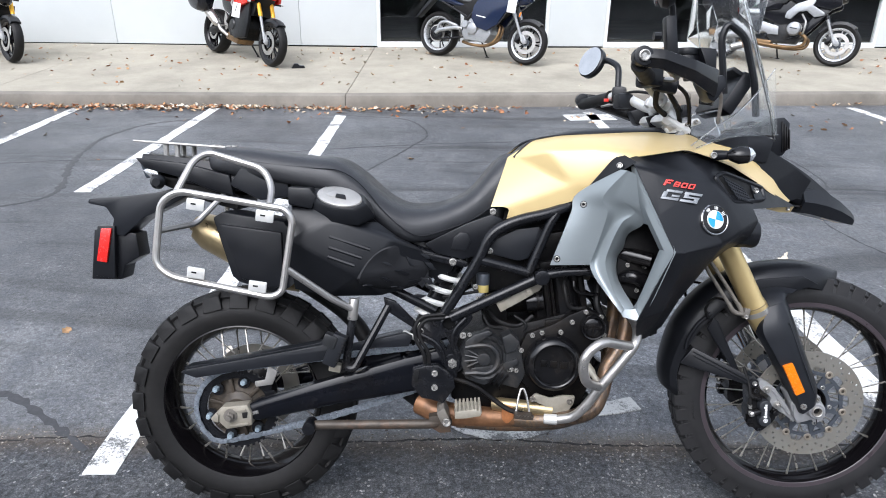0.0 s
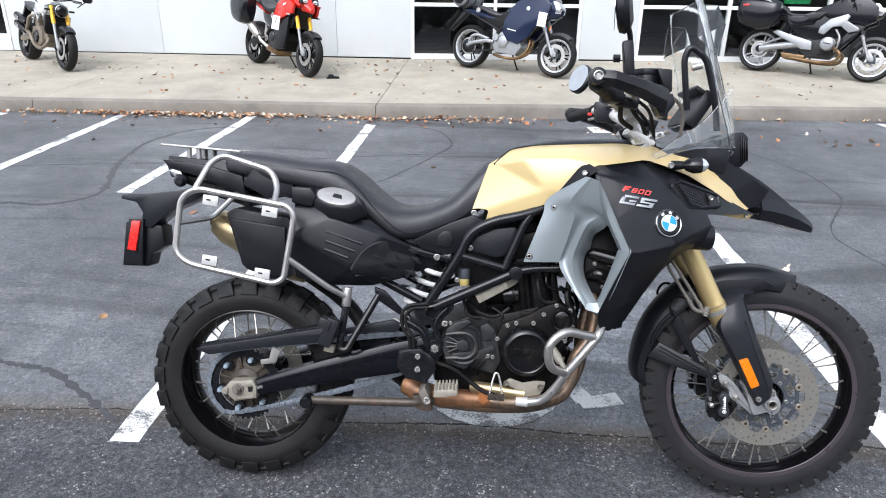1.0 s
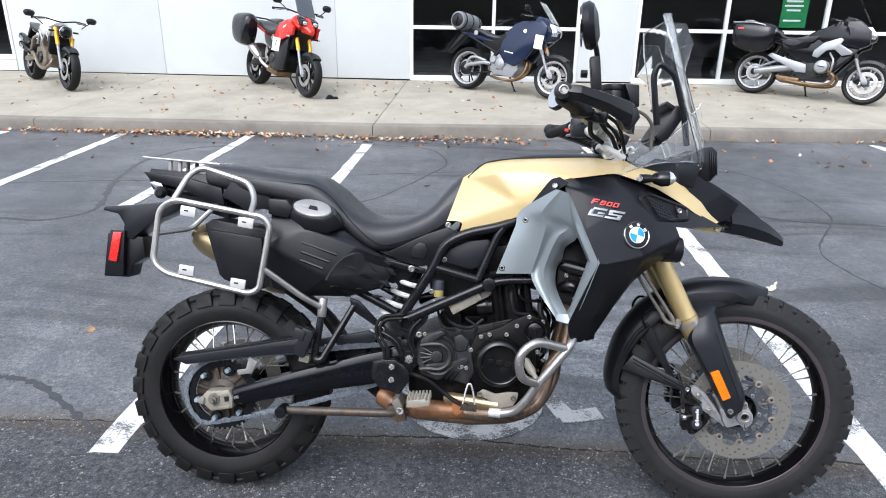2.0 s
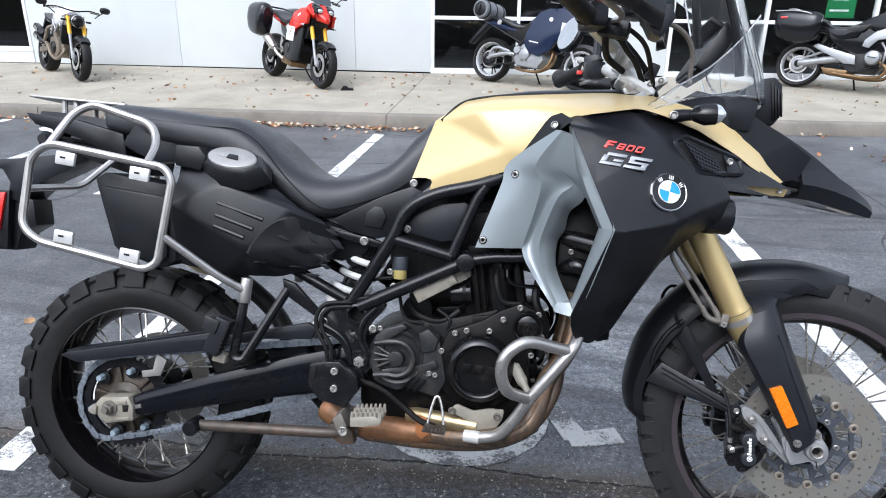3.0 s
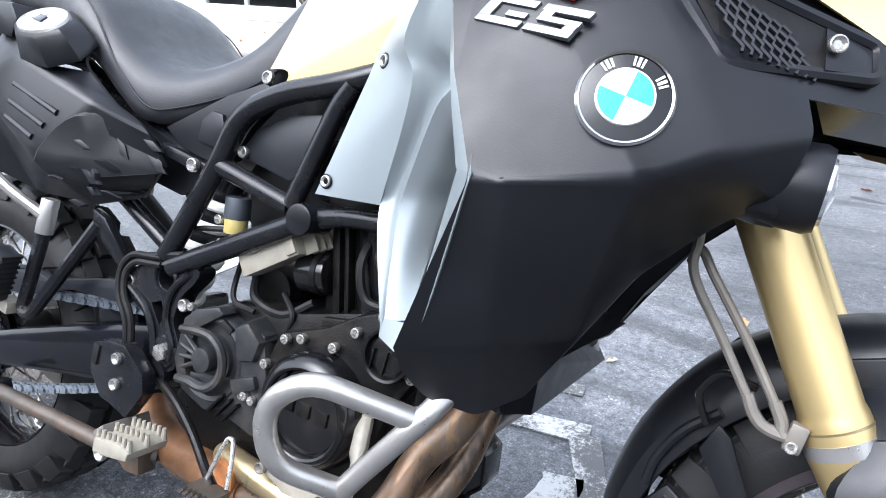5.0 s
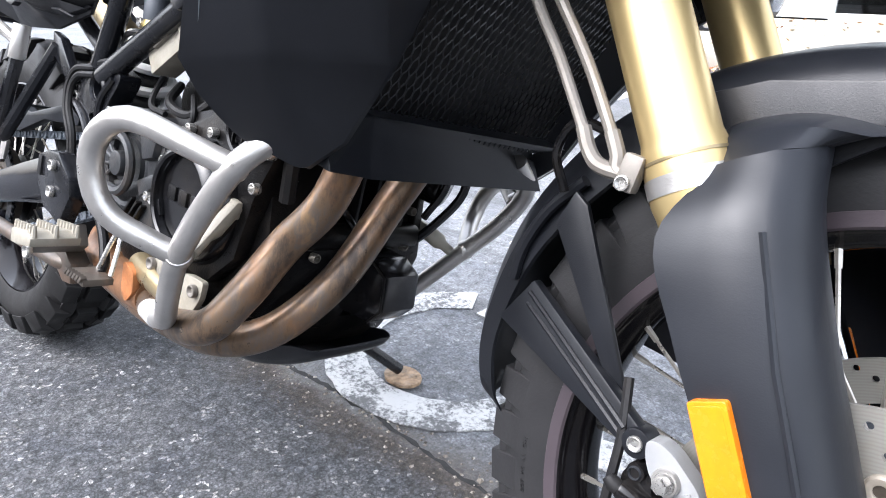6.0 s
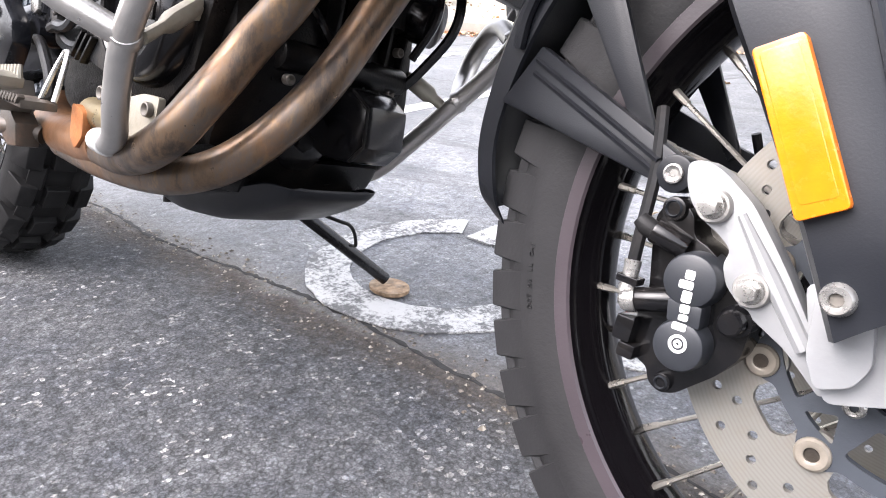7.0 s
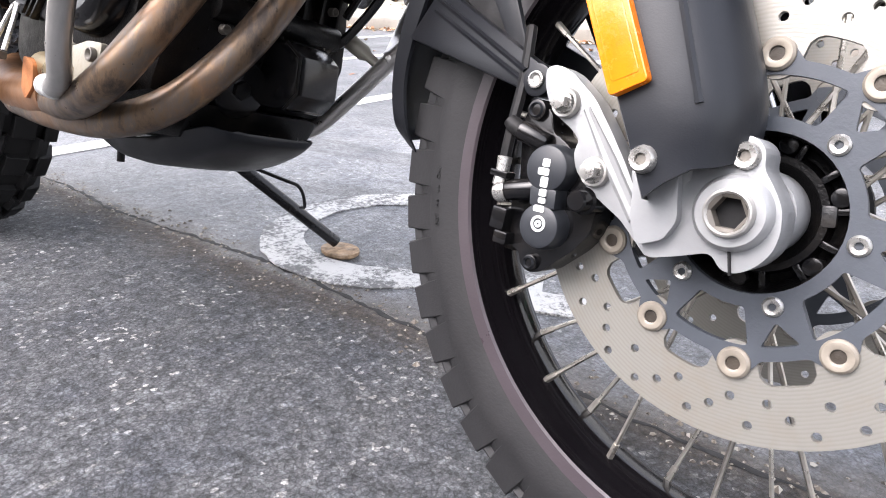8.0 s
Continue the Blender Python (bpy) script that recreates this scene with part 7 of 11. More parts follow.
for x, z in ((1.052, 0.738), (1.078, 0.672), (1.095, 0.735)):
    part("housing_bolt", bolt((x, -0.168, z), 0.006, 0.008), M_BOLT, bike)

# side panels over the rear tank
DV = [(0.188, -0.150, 0.930), (0.197, -0.190, 0.870), (0.200, -0.180, 0.668), (0.281, -0.155, 0.645), (0.416, -0.155, 0.648), (0.516, -0.150, 0.676), (0.552, -0.150, 0.728), (0.514, -0.158, 0.778), (0.464, -0.172, 0.802), (0.400, -0.178, 0.850), (0.350, -0.142, 0.916), (0.250, -0.148, 0.925),
      (0.205, -0.222, 0.800), (0.368, -0.224, 0.706), (0.456, -0.200, 0.802), (0.300, -0.214, 0.850)]
DF = [(11, 10, 15), (10, 9, 15), (0, 1, 15, 11), (1, 12, 15), (15, 12, 13), (15, 13, 14), (15, 14, 8, 9), (12, 2, 3, 13), (13, 3, 4), (13, 4, 5, 6, 7, 14), (14, 7, 8)]
BARS = [((0.296, -0.214, 0.808), (0.396, -0.210, 0.776)), ((0.294, -0.2175, 0.782), (0.376, -0.2155, 0.755)), ((0.292, -0.2205, 0.759), (0.358, -0.220, 0.736))]
for s in (1, -1):
    pn = part("side_panel", shell(DV if s == 1 else flip(DV), DF, 0.005, 0.009, s), M_BLACK, bike, "matt black faceted rear tank cover")
    outline = curve_points([(0.365, 0, 0.690), (0.380, 0, 0.735), (0.415, 0, 0.772), (0.460, 0, 0.786), (0.505, 0, 0.768), (0.540, 0, 0.726), (0.536, 0, 0.696), (0.500, 0, 0.676), (0.425, 0, 0.668)], 3, True)
    mid_x, mid_z = 0.455, 0.722
    verts = [(0.455, 0.722)] + [(mid_x + (p.x - mid_x) * f, mid_z + (p.z - mid_z) * f) for f in (0.5, 0.93, 1.0) for p in outline]
    n = len(outline)
    spots = []
    for k, (x, z) in enumerate(verts):
        p, nrm = on_panel(DV, DF, x, z)
        p = p + nrm * (0.0022 if k <= 2 * n else -0.001)
        spots.append((p.x, p.y * s, p.z))
    part("grip_patch", shell(spots, [(0, 1 + i, 1 + (i + 1) % n) for i in range(n)] + [(1 + k * n + i, 1 + (k + 1) * n + i, 1 + (k + 1) * n + (i + 1) % n, 1 + k * n + (i + 1) % n) for k in range(2) for i in range(n)], 0.003, 0, s), M_GRIP, pn, "matt grip patch with raised marks", angle=40)
    for p, q in BARS:
        part("raised_bar", sweep([(p[0], p[1] * s, p[2]), (q[0], q[1] * s, q[2])], 0.0055, 8), M_BLACK, pn)
    for x, z, w, h, turn in ((0.434, 0.738, 0.034, 0.010, 18), (0.484, 0.769, 0.030, 0.007, 5), (0.532, 0.752, 0.034, 0.012, 24), (0.492, 0.741, 0.036, 0.012, 52), (0.473, 0.715, 0.042, 0.012, 24), (0.543, 0.727, 0.042, 0.013, 34), (0.433, 0.699, 0.032, 0.010, 28), (0.387, 0.685, 0.026, 0.008, 16), (0.462, 0.674, 0.042, 0.010, 26), (0.506, 0.688, 0.042, 0.012, 14), (0.541, 0.705, 0.038, 0.012, 26), (0.575, 0.728, 0.022, 0.008, 55), (0.572, 0.708, 0.020, 0.008, 62), (0.520, 0.668, 0.036, 0.009, 2), (0.562, 0.688, 0.024, 0.009, 20)):
        p, nrm = on_panel(DV, DF, min(x, 0.548), z)
        e = w / 2
        lozenge = [(-e, 0.0), (-e * 0.2, h / 2), (e, h * 0.15), (e * 0.35, -h / 2)]
        part("grip_mark", prism(lozenge, -0.0052, 0.004, 0.0010), M_BLACK, pn, m=facing(p, nrm, turn, s))
    cm = Matrix.Translation((0.318, -0.183 * s, 0.892)) @ Matrix.Rotation(radians(-52 * s), 4, "X") @ Matrix.Rotation(radians(18), 4, "Y") @ Matrix.Diagonal((1.45, 0.85, 0.85, 1))
    if s == 1:
        part("filler_plinth", lathe([(0.0, -0.020), (0.046, -0.020), (0.052, -0.014), (0.064, 0.022), (0.064, 0.03)], (0, 0, 0), 8), M_BLACK, pn, "faceted black filler surround", m=cm)
        part("filler_cap", lathe([(0.0, -0.026), (0.034, -0.026), (0.040, -0.024), (0.042, -0.018)], (0, 0, 0), 36), M_ALU, pn, "round brushed metal fuel cap", m=cm)
        part("key_flap", prism([(-0.004, -0.012), (0.016, -0.010), (0.010, 0.006), (-0.006, 0.004)], -0.029, -0.024, 0.001), M_COVER, pn, m=cm)
        part("cap_line", prism([(-0.024, -0.006), (-0.010, -0.012), (0.002, 0.010), (-0.012, 0.016)], -0.0275, -0.025, 0.0005), M_STEEL, pn, m=cm)
    part("panel_top", prism([(0.190, 0.885), (0.190, 0.930), (0.245, 0.928), (0.262, 0.905), (0.25, 0.875)], -0.20 * s, -0.14 * s, 0.006), M_BLACK, pn)
    part("inner_panel", prism([(0.02, 0.93), (0.05, 0.975), (0.17, 0.955), (0.18, 0.90), (0.10, 0.89)], -0.125 * s, -0.07 * s, 0.008), M_DKGREY, bike)
part("tool_box", prism([(-0.005, 0.850), (0.020, 0.865), (0.175, 0.842), (0.190, 0.82), (0.188, 0.672), (0.150, 0.655), (0.055, 0.686), (0.040, 0.70)], -0.185, -0.07, 0.008), M_BLACK, bike, "black plastic tool box behind the pannier frame")
part("box_lid", prism([(0.016, 0.835), (0.172, 0.815), (0.172, 0.680), (0.146, 0.670), (0.064, 0.696)], -0.196, -0.180, 0.006), M_BLACK, bike, "matt black box face")

# ---- tail, rack and pannier frames ----
tail = [[(x, -w, z0), (x, -w * 0.8, z1), (x, w * 0.8, z1), (x, w, z0), (x, w * 0.6, z0 - 0.02), (x, -w * 0.6, z0 - 0.02)] for x, w, z0, z1 in ((0.10, 0.115, 0.935, 0.975), (-0.04, 0.105, 0.945, 0.990), (-0.15, 0.090, 0.965, 1.003), (-0.232, 0.065, 0.985, 1.008))]
part("tail_unit", loft(tail), M_BLACK, bike, "black plastic tail unit")
part("tail_wing", prism([(-0.225, 0.998), (-0.10, 0.985), (0.02, 0.955), (0.03, 0.900), (-0.03, 0.915), (-0.10, 0.945), (-0.20, 0.97)], -0.118, -0.095, 0.005), M_BLACK, bike)
part("tail_light", prism([(-0.240, 0.985), (-0.205, 0.992), (-0.195, 0.955), (-0.225, 0.94)], -0.06, 0.06, 0.008), M_SMOKE, bike, "smoked tail light")
part("tail_side", prism([(-0.225, 0.965), (-0.19, 0.972), (-0.175, 0.93), (-0.205, 0.945)], -0.075, -0.062, 0.002), M_LAMP, bike, "clear grey side lens")
part("tail_panel", prism([(-0.20, 0.955), (-0.02, 0.93), (0.04, 0.90), (0.03, 0.86), (-0.06, 0.885), (-0.19, 0.935)], -0.09, 0.09, 0.008), M_DARK, bike)
part("plate_arm", prism([(-0.395, 0.872), (-0.39, 0.885), (-0.30, 0.892), (-0.20, 0.905), (-0.10, 0.93), (-0.10, 0.905), (-0.18, 0.862), (-0.24, 0.835), (-0.30, 0.782), (-0.335, 0.79), (-0.325, 0.83), (-0.345, 0.862)], -0.045, 0.045, 0.006), M_DKGREY, bike, "dark grey number plate arm")
part("plate_holder", prism([(-0.330, 0.800), (-0.270, 0.790), (-0.262, 0.725), (-0.305, 0.70), (-0.315, 0.66), (-0.40, 0.66), (-0.385, 0.80)], -0.035, 0.035, 0.005), M_BLACK, bike)
part("side_reflector_back", prism([(-0.365, 0.812), (-0.318, 0.812), (-0.325, 0.665), (-0.385, 0.675)], -0.055, -0.035, 0.003), M_BLACK, bike)
part("side_reflector", prism([(-0.352, 0.806), (-0.324, 0.806), (-0.342, 0.712), (-0.369, 0.716)], -0.062, -0.053, 0.002), M_RED, bike, "red rear reflector")
for s in (-1, 1):
    part("rear_indicator", sweep([(-0.185, -0.075 * s, 0.940), (-0.165, -0.105 * s, 0.938), (-0.160, -0.135 * s, 0.936), (-0.158, -0.15 * s, 0.936)], [0.008, 0.014, 0.019, 0.010], 14), M_BLACK, bike, "black rear indicator")
    loop = [(-0.105, 0.893), (-0.062, 0.920), (0.196, 0.878), (0.213, 0.852), (0.187, 0.677), (0.160, 0.663), (-0.083, 0.711), (-0.121, 0.742)]
    fr = part("pannier_frame", bent([(x, -(0.262 if z < 0.8 else 0.252) * s, z) for x, z in loop], 0.0088, 0.035, 10, True), M_STEEL, bike, "bare steel pannier frame")
    part("frame_hoop", bent([(-0.069, -0.250 * s, 0.912), (-0.042, -0.200 * s, 0.992), (-0.012, -0.178 * s, 1.013), (0.128, -0.178 * s, 0.972), (0.154, -0.205 * s, 0.928), (0.158, -0.250 * s, 0.888)], 0.0088, 0.03, 10), M_STEEL, fr)
    part("frame_stay", bent([(0.195, -0.258 * s, 0.735), (0.30, -0.215 * s, 0.650), (0.348, -0.188 * s, 0.618)], 0.0088, 0.02, 10), M_STEEL, fr)
    part("stay_clamp", rod((0.352, -0.182 * s, 0.645), (0.347, -0.186 * s, 0.590), 0.013, seg=16, bev=0.002), M_STEEL, fr)
    part("frame_stay", bent([(-0.112, -0.252 * s, 0.822), (-0.06, -0.15 * s, 0.83), (0.0, -0.10 * s, 0.905)], 0.0075, 0.02, 8), M_STEEL, fr)
    for x, z in ((-0.015, 0.888), (0.150, 0.862), (-0.02, 0.722), (0.128, 0.690)):
        tb = part("frame_tab", box((x, -0.2665 * s, z), (0.044, 0.008, 0.028), (0, 8, 0), 0.0035), M_BARSILVER, fr, "pale metal mounting tab")
        part("tab_slot", box((x - 0.004, -0.2705 * s, z + 0.002), (0.012, 0.002, 0.004), (0, 8, 0), 0), M_DARK, tb)
rack = part("luggage_rack", box((-0.125, 0, 1.034), (0.245, 0.15, 0.006), (0, 3.6, 0), 0.002), M_STEEL, bike, "brushed metal luggage plate")
for x in (-0.165, -0.135, -0.035, -0.02):
    for s in (-1, 1):
        part("rack_post", rod((x, 0.06 * s, 1.034), (x, 0.06 * s, 0.985), 0.007, seg=10), M_STEEL, rack)

# ---- crash bars ----
def crash_bar(s, main, loop, strut, clamp):
    cb = part("crash_bar", sweep(curve_points([(x, y * s, z) for x, y, z in main], 6), 0.0122, 16), M_STEEL, bike, "brushed steel engine crash bar")
    part("bar_loop", bent([(x, y * s, z) for x, y, z in loop], 0.0122, 0.040, 16), M_STEEL, cb)
    for p in (loop[0], loop[-1]):
        part("weld_bead", rod((p[0] - 0.004, p[1] * s - 0.003 * s, p[2] - 0.004), (p[0] + 0.004, p[1] * s + 0.003 * s, p[2] + 0.004), 0.0142, seg=14, bev=0.003), M_STEEL, cb)
    a, b = [Vector((x, y * s, z)) for x, y, z in strut]
    part("bar_strut", sweep([a, a.lerp(b, 0.35), a.lerp(b, 0.5), b], [0.0075, 0.0075, 0.0125, 0.0125], 12, flat=0.75), M_CREAM, cb, "pale cast bar clamp")
    part("strut_plate", box((b.x - 0.012, b.y, b.z + 0.002), (0.042, 0.010, 0.022), (0, 12, 0), 0.004), M_CREAM, cb)
    end = Vector(clamp)
    end.y *= s
    tip = Vector((main[-1][0], main[-1][1] * s, main[-1][2]))
    part("bar_end", rod(tip, end, 0.0138, 0.0130, seg=18, bev=0.002), M_BARSILVER, cb, "bright steel bar end")


crash_bar(-1, [(1.056, 0.115, 0.614), (1.076, 0.185, 0.588), (1.064, 0.234, 0.552), (1.030, 0.243, 0.505), (0.982, 0.240, 0.440), (0.947, 0.227, 0.382), (0.918, 0.211, 0.346), (0.880, 0.198, 0.332)], [(1.054, 0.238, 0.541), (0.962, 0.302, 0.573), (0.916, 0.309, 0.532), (0.925, 0.298, 0.468), (0.978, 0.238, 0.436)], [(0.982, 0.226, 0.438), (0.948, 0.160, 0.480)], (0.846, 0.193, 0.332))
crash_bar(1, [(1.128, 0.115, 0.585), (1.122, 0.160, 0.548), (1.085, 0.170, 0.495), (1.030, 0.160, 0.434), (0.985, 0.148, 0.383), (0.944, 0.133, 0.338), (0.900, 0.120, 0.318)], [(1.100, 0.174, 0.528), (1.052, 0.205, 0.556), (1.012, 0.222, 0.522), (1.006, 0.210, 0.476), (1.040, 0.163, 0.446)], [(1.026, 0.156, 0.436), (0.985, 0.134, 0.462)], (0.885, 0.112, 0.314))

# ---- fork, front guard and brakes ----
def on_fork(z, y, off=0.0):
    """A place on a fork leg's axis; off: ahead of it."""
    return Vector((1.434 - 0.530 * (z - 0.60) + off * 0.884, y, z + off * 0.468))


T = TURN_BARS
AX = Vector((1.5964, 0, 0.345))
for s in (-1, 1):
    y = 0.110 * s
    leg = part("fork_tube", sweep([on_fork(z, y) for z in (0.935, 0.80, 0.640, 0.634, 0.622, 0.600, 0.592, 0.578, 0.552, 0.540)], [0.0285, 0.0290, 0.0290, 0.0305, 0.0322, 0.0322, 0.0305, 0.0290, 0.0245, 0.0215], 32), M_GOLD, bike, "gold anodised upper fork tube", m=T)
    part("fork_top", sweep([on_fork(z, y) for z in (1.078, 0.93)], [0.0262, 0.0262], 24), M_ALU, leg, "bare silver upper fork tube", m=T)
    part("fork_band", sweep([on_fork(0.616, y), on_fork(0.604, y)], [0.0330, 0.0330], 32), M_STEEL, leg, "bare metal fork band", m=T)
    part("band_line", sweep([on_fork(0.6265, y), on_fork(0.6245, y)], [0.0326, 0.0326], 32), M_BRONZE, leg, m=T)
    part("fork_stanchion", sweep([on_fork(0.550, y), on_fork(0.37, y)], [0.0215, 0.0215], 20), M_CHROME, bike, "chromed fork stanchion", m=T)
    # cast foot: a wide boot, a stepped web and the split clamp round the axle
    boot = [(1.528, 0.366), (1.535, 0.342), (1.543, 0.322), (1.551, 0.3065), (1.570, 0.3125), (1.589, 0.3195), (1.5965, 0.3105), (1.605, 0.3105), (1.6145, 0.3165), (1.6215, 0.3265), (1.6235, 0.338), (1.6215, 0.352), (1.614, 0.364), (1.607, 0.372), (1.606, 0.383), (1.599, 0.3895), (1.590, 0.3895), (1.583, 0.384), (1.570, 0.372), (1.558, 0.376)]
    foot_ = part("fork_foot", prism(soft_poly(boot, 0.005, 3), *sorted((0.104 * s, 0.136 * s)), 0.003, 1.0), M_SILVERCAST, bike, "silver cast axle clamp", m=T)
    part("foot_step", prism(soft_poly([(1.535, 0.362), (1.562, 0.366), (1.568, 0.334), (1.562, 0.321), (1.546, 0.314), (1.538, 0.330)], 0.004, 3), *sorted((0.124 * s, 0.1435 * s)), 0.0025), M_SILVERCAST, foot_, m=T)
    part("foot_socket", sweep([on_fork(0.405, y), on_fork(0.365, y), on_fork(0.345, y)], [0.0275, 0.0285, 0.024], 24), M_SILVERCAST, foot_, m=T)
    part("axle_boss", lathe([(0.0225, 0.100 * s), (0.0235, 0.130 * s), (0.0220, 0.1410 * s), (0.0195, 0.1440 * s), (0.0145, 0.1440 * s)], AX, 44), M_SILVERCAST, foot_, m=T)
    part("axle_collar", lathe([(0.0108, 0.1380 * s), (0.0112, 0.1482 * s), (0.0125, 0.1495 * s), (0.0136, 0.1490 * s), (0.0142, 0.1470 * s), (0.0146, 0.1425 * s)], AX, 40), M_ALU, foot_, "worn metal axle collar", m=T)
    hexr = lathe([(0.0100, 0.1460 * s), (0.0126, 0.1484 * s), (0.0126, 0.138 * s), (0.0100, 0.120 * s)], AX, 6, True)
    part("axle_socket", hexr, M_TAN, foot_, "worn hexagon socket", m=T)
    part("axle_hollow", rod(AX + Vector((0, 0.1370 * s, 0)), AX + Vector((0, 0.09 * s, 0)), 0.0118, seg=24), M_DARK, foot_, "dark hollow of the axle", m=T)
    part("clamp_slot", box((1.6005, 0.1365 * s, 0.3185), (0.0012, 0.004, 0.0190), (0, -14, 0), 0), M_DARK, foot_, m=T)
    part("clamp_ear", rod((1.5945, 0.100 * s, 0.3775), (1.5945, 0.1300 * s, 0.3775), 0.0118, seg=24, bev=0.002), M_SILVERCAST, foot_, m=T)
    cb = part("clamp_bolt", lathe([(0.0030, 0.1375 * s), (0.0036, 0.1412 * s), (0.0068, 0.1415 * s), (0.0078, 0.1400 * s), (0.0086, 0.1340 * s)], (1.5960, 0, 0.3780), 24), M_BOLT, foot_, "bright clamp screw", m=T)
    part("screw_recess", rod((1.5960, 0.1385 * s, 0.3780), (1.5960, 0.130 * s, 0.3780), 0.0034, seg=6), M_TAN, foot_, m=T)
    part("spacer", lathe([(0.0180, 0.060 * s), (0.0262, 0.062 * s), (0.0275, 0.070 * s), (0.0275, 0.098 * s), (0.0260, 0.1015 * s), (0.0235, 0.1015 * s), (0.0225, 0.095 * s)], AX, 40), M_SILVERCAST, foot_, "silver wheel spacer", m=T)
    part("spacer_seal", lathe([(0.0180, 0.0985 * s), (0.0236, 0.0985 * s), (0.0236, 0.090 * s)], AX, 36), M_GREYCAST, foot_, m=T)
    # guard: a narrow outer face, a deep front flank and a short rear return
    edge_l = [(1.4470, 0.6260), (1.4285, 0.5720), (1.4590, 0.512), (1.4880, 0.462), (1.5260, 0.395), (1.5500, 0.3455)]
    edge_r = [(1.4840, 0.6420), (1.4970, 0.5920), (1.5270, 0.514), (1.5520, 0.457), (1.5745, 0.402), (1.5765, 0.3660)]
    yo = (0.132, 0.158, 0.1665, 0.1670, 0.1680, 0.1660)
    rows = []
    for (xl, zl), (xr, zr), yy in zip(edge_l, edge_r, yo):
        xm, zm = (xl + xr) / 2, (zl + zr) / 2
        rows.append([(xl - 0.004, (yy - 0.042) * s, zl - 0.004), (xl - 0.002, (yy - 0.012) * s, zl - 0.002), (xl + 0.002, (yy - 0.002) * s, zl), (xm, yy * s, zm), (xr, (yy - 0.003) * s, zr), (xr + 0.010, (yy - 0.013) * s, zr + 0.003), (xr + 0.020, (yy - 0.034) * s, zr + 0.010), (xr + 0.018, (yy - 0.058) * s, zr + 0.012)])
    cols = [curve_points([r[k] for r in rows], 5) for k in range(8)]
    grid = [[c[i] for c in cols] for i in range(len(cols[0]))]
    gb = loft(grid, caps=False, closed=False)
    back = bmesh.ops.extrude_face_region(gb, geom=list(gb.faces))
    for v in back["geom"]:
        if isinstance(v, bmesh.types.BMVert):
            v.co.y -= 0.0035 * s
    g = part("fork_guard", gb, M_DKGREY, bike, "dark grey plastic fork guard", angle=45, m=T)
    low_ = [(1.444, 0.096, 0.622), (1.448, 0.122, 0.626), (1.466, 0.130, 0.634), (1.484, 0.128, 0.642), (1.496, 0.116, 0.646), (1.506, 0.092, 0.650)]
    high_ = [(1.420, 0.070, 0.640), (1.432, 0.074, 0.654), (1.455, 0.076, 0.664), (1.482, 0.077, 0.670), (1.510, 0.076, 0.670), (1.545, 0.074, 0.664)]
    mid_ = [((a[0] + b[0]) / 2, (a[1] + b[1]) / 2 + 0.010, (a[2] + b[2]) / 2 + 0.002) for a, b in zip(low_, high_)]
    lines = [curve_points([(x, y_ * s, z) for x, y_, z in l], 4) for l in (low_, mid_, high_)]
    n = len(lines[0])
    part("guard_bridge", shell([p for l in lines for p in l], [(k * n + i, k * n + i + 1, (k + 1) * n + i + 1, (k + 1) * n + i) for k in range(2) for i in range(n - 1)], 0.004, 0, -s), M_DKGREY, g, "dark grey web joining guard and fender", angle=40, m=T)
    part("guard_crease", sweep([(xr - 0.001, (yy - 0.003) * s, zr) for (xr, zr), yy in zip(edge_r[1:5], yo[1:5])], 0.0025, 6), M_DKGREY, g, m=T)
    part("guard_bolt", lathe([(0.0030, 0.1665 * s), (0.0036, 0.1712 * s), (0.0066, 0.1715 * s), (0.0078, 0.1698 * s), (0.0086, 0.1660 * s)], (1.5490, 0, 0.3670), 24), M_BOLT, g, "bright guard screw", m=T)
    part("screw_recess", rod((1.5490, 0.1688 * s, 0.3670), (1.5490, 0.160 * s, 0.3670), 0.0035, seg=6), M_TAN, g, m=T)
    rf = [(1.4835, 0.479), (1.5065, 0.4890), (1.5455, 0.4110), (1.5235, 0.3995)]
    rf_ = part("reflector", prism(soft_poly(rf, 0.0025, 2), *sorted((0.160 * s, 0.1745 * s)), 0.0018), M_ORANGE, g, "orange fork reflector", m=T)
    part("reflector_field", prism(soft_poly([(1.4875, 0.4775), (1.5045, 0.4850), (1.5395, 0.4150), (1.5235, 0.4075)], 0.002, 2), *sorted((0.170 * s, 0.1749 * s)), 0.0006), M_ORANGE, rf_, m=T)
    # bracket and caliper
    brk = [(1.446, 0.4190), (1.456, 0.4215), (1.468, 0.4170), (1.489, 0.4010), (1.506, 0.3800), (1.518, 0.3640), (1.541, 0.3300), (1.550, 0.3080), (1.546, 0.3055), (1.524, 0.3250), (1.497, 0.3400), (1.484, 0.3520), (1.4800, 0.3640), (1.4830, 0.3720), (1.474, 0.3800), (1.464, 0.3850), (1.454, 0.3940), (1.448, 0.4060)]
    br = part("caliper_bracket", prism(soft_poly(brk, 0.005, 3), *sorted((0.106 * s, 0.124 * s)), 0.003), M_SILVERCAST, bike, "silver caliper bracket", m=T)
    part("bracket_ridge", sweep([(1.484, 0.1235 * s, 0.394), (1.508, 0.1235 * s, 0.362), (1.534, 0.124 * s, 0.328)], [0.003, 0.0055, 0.005], 10), M_SILVERCAST, br, m=T)
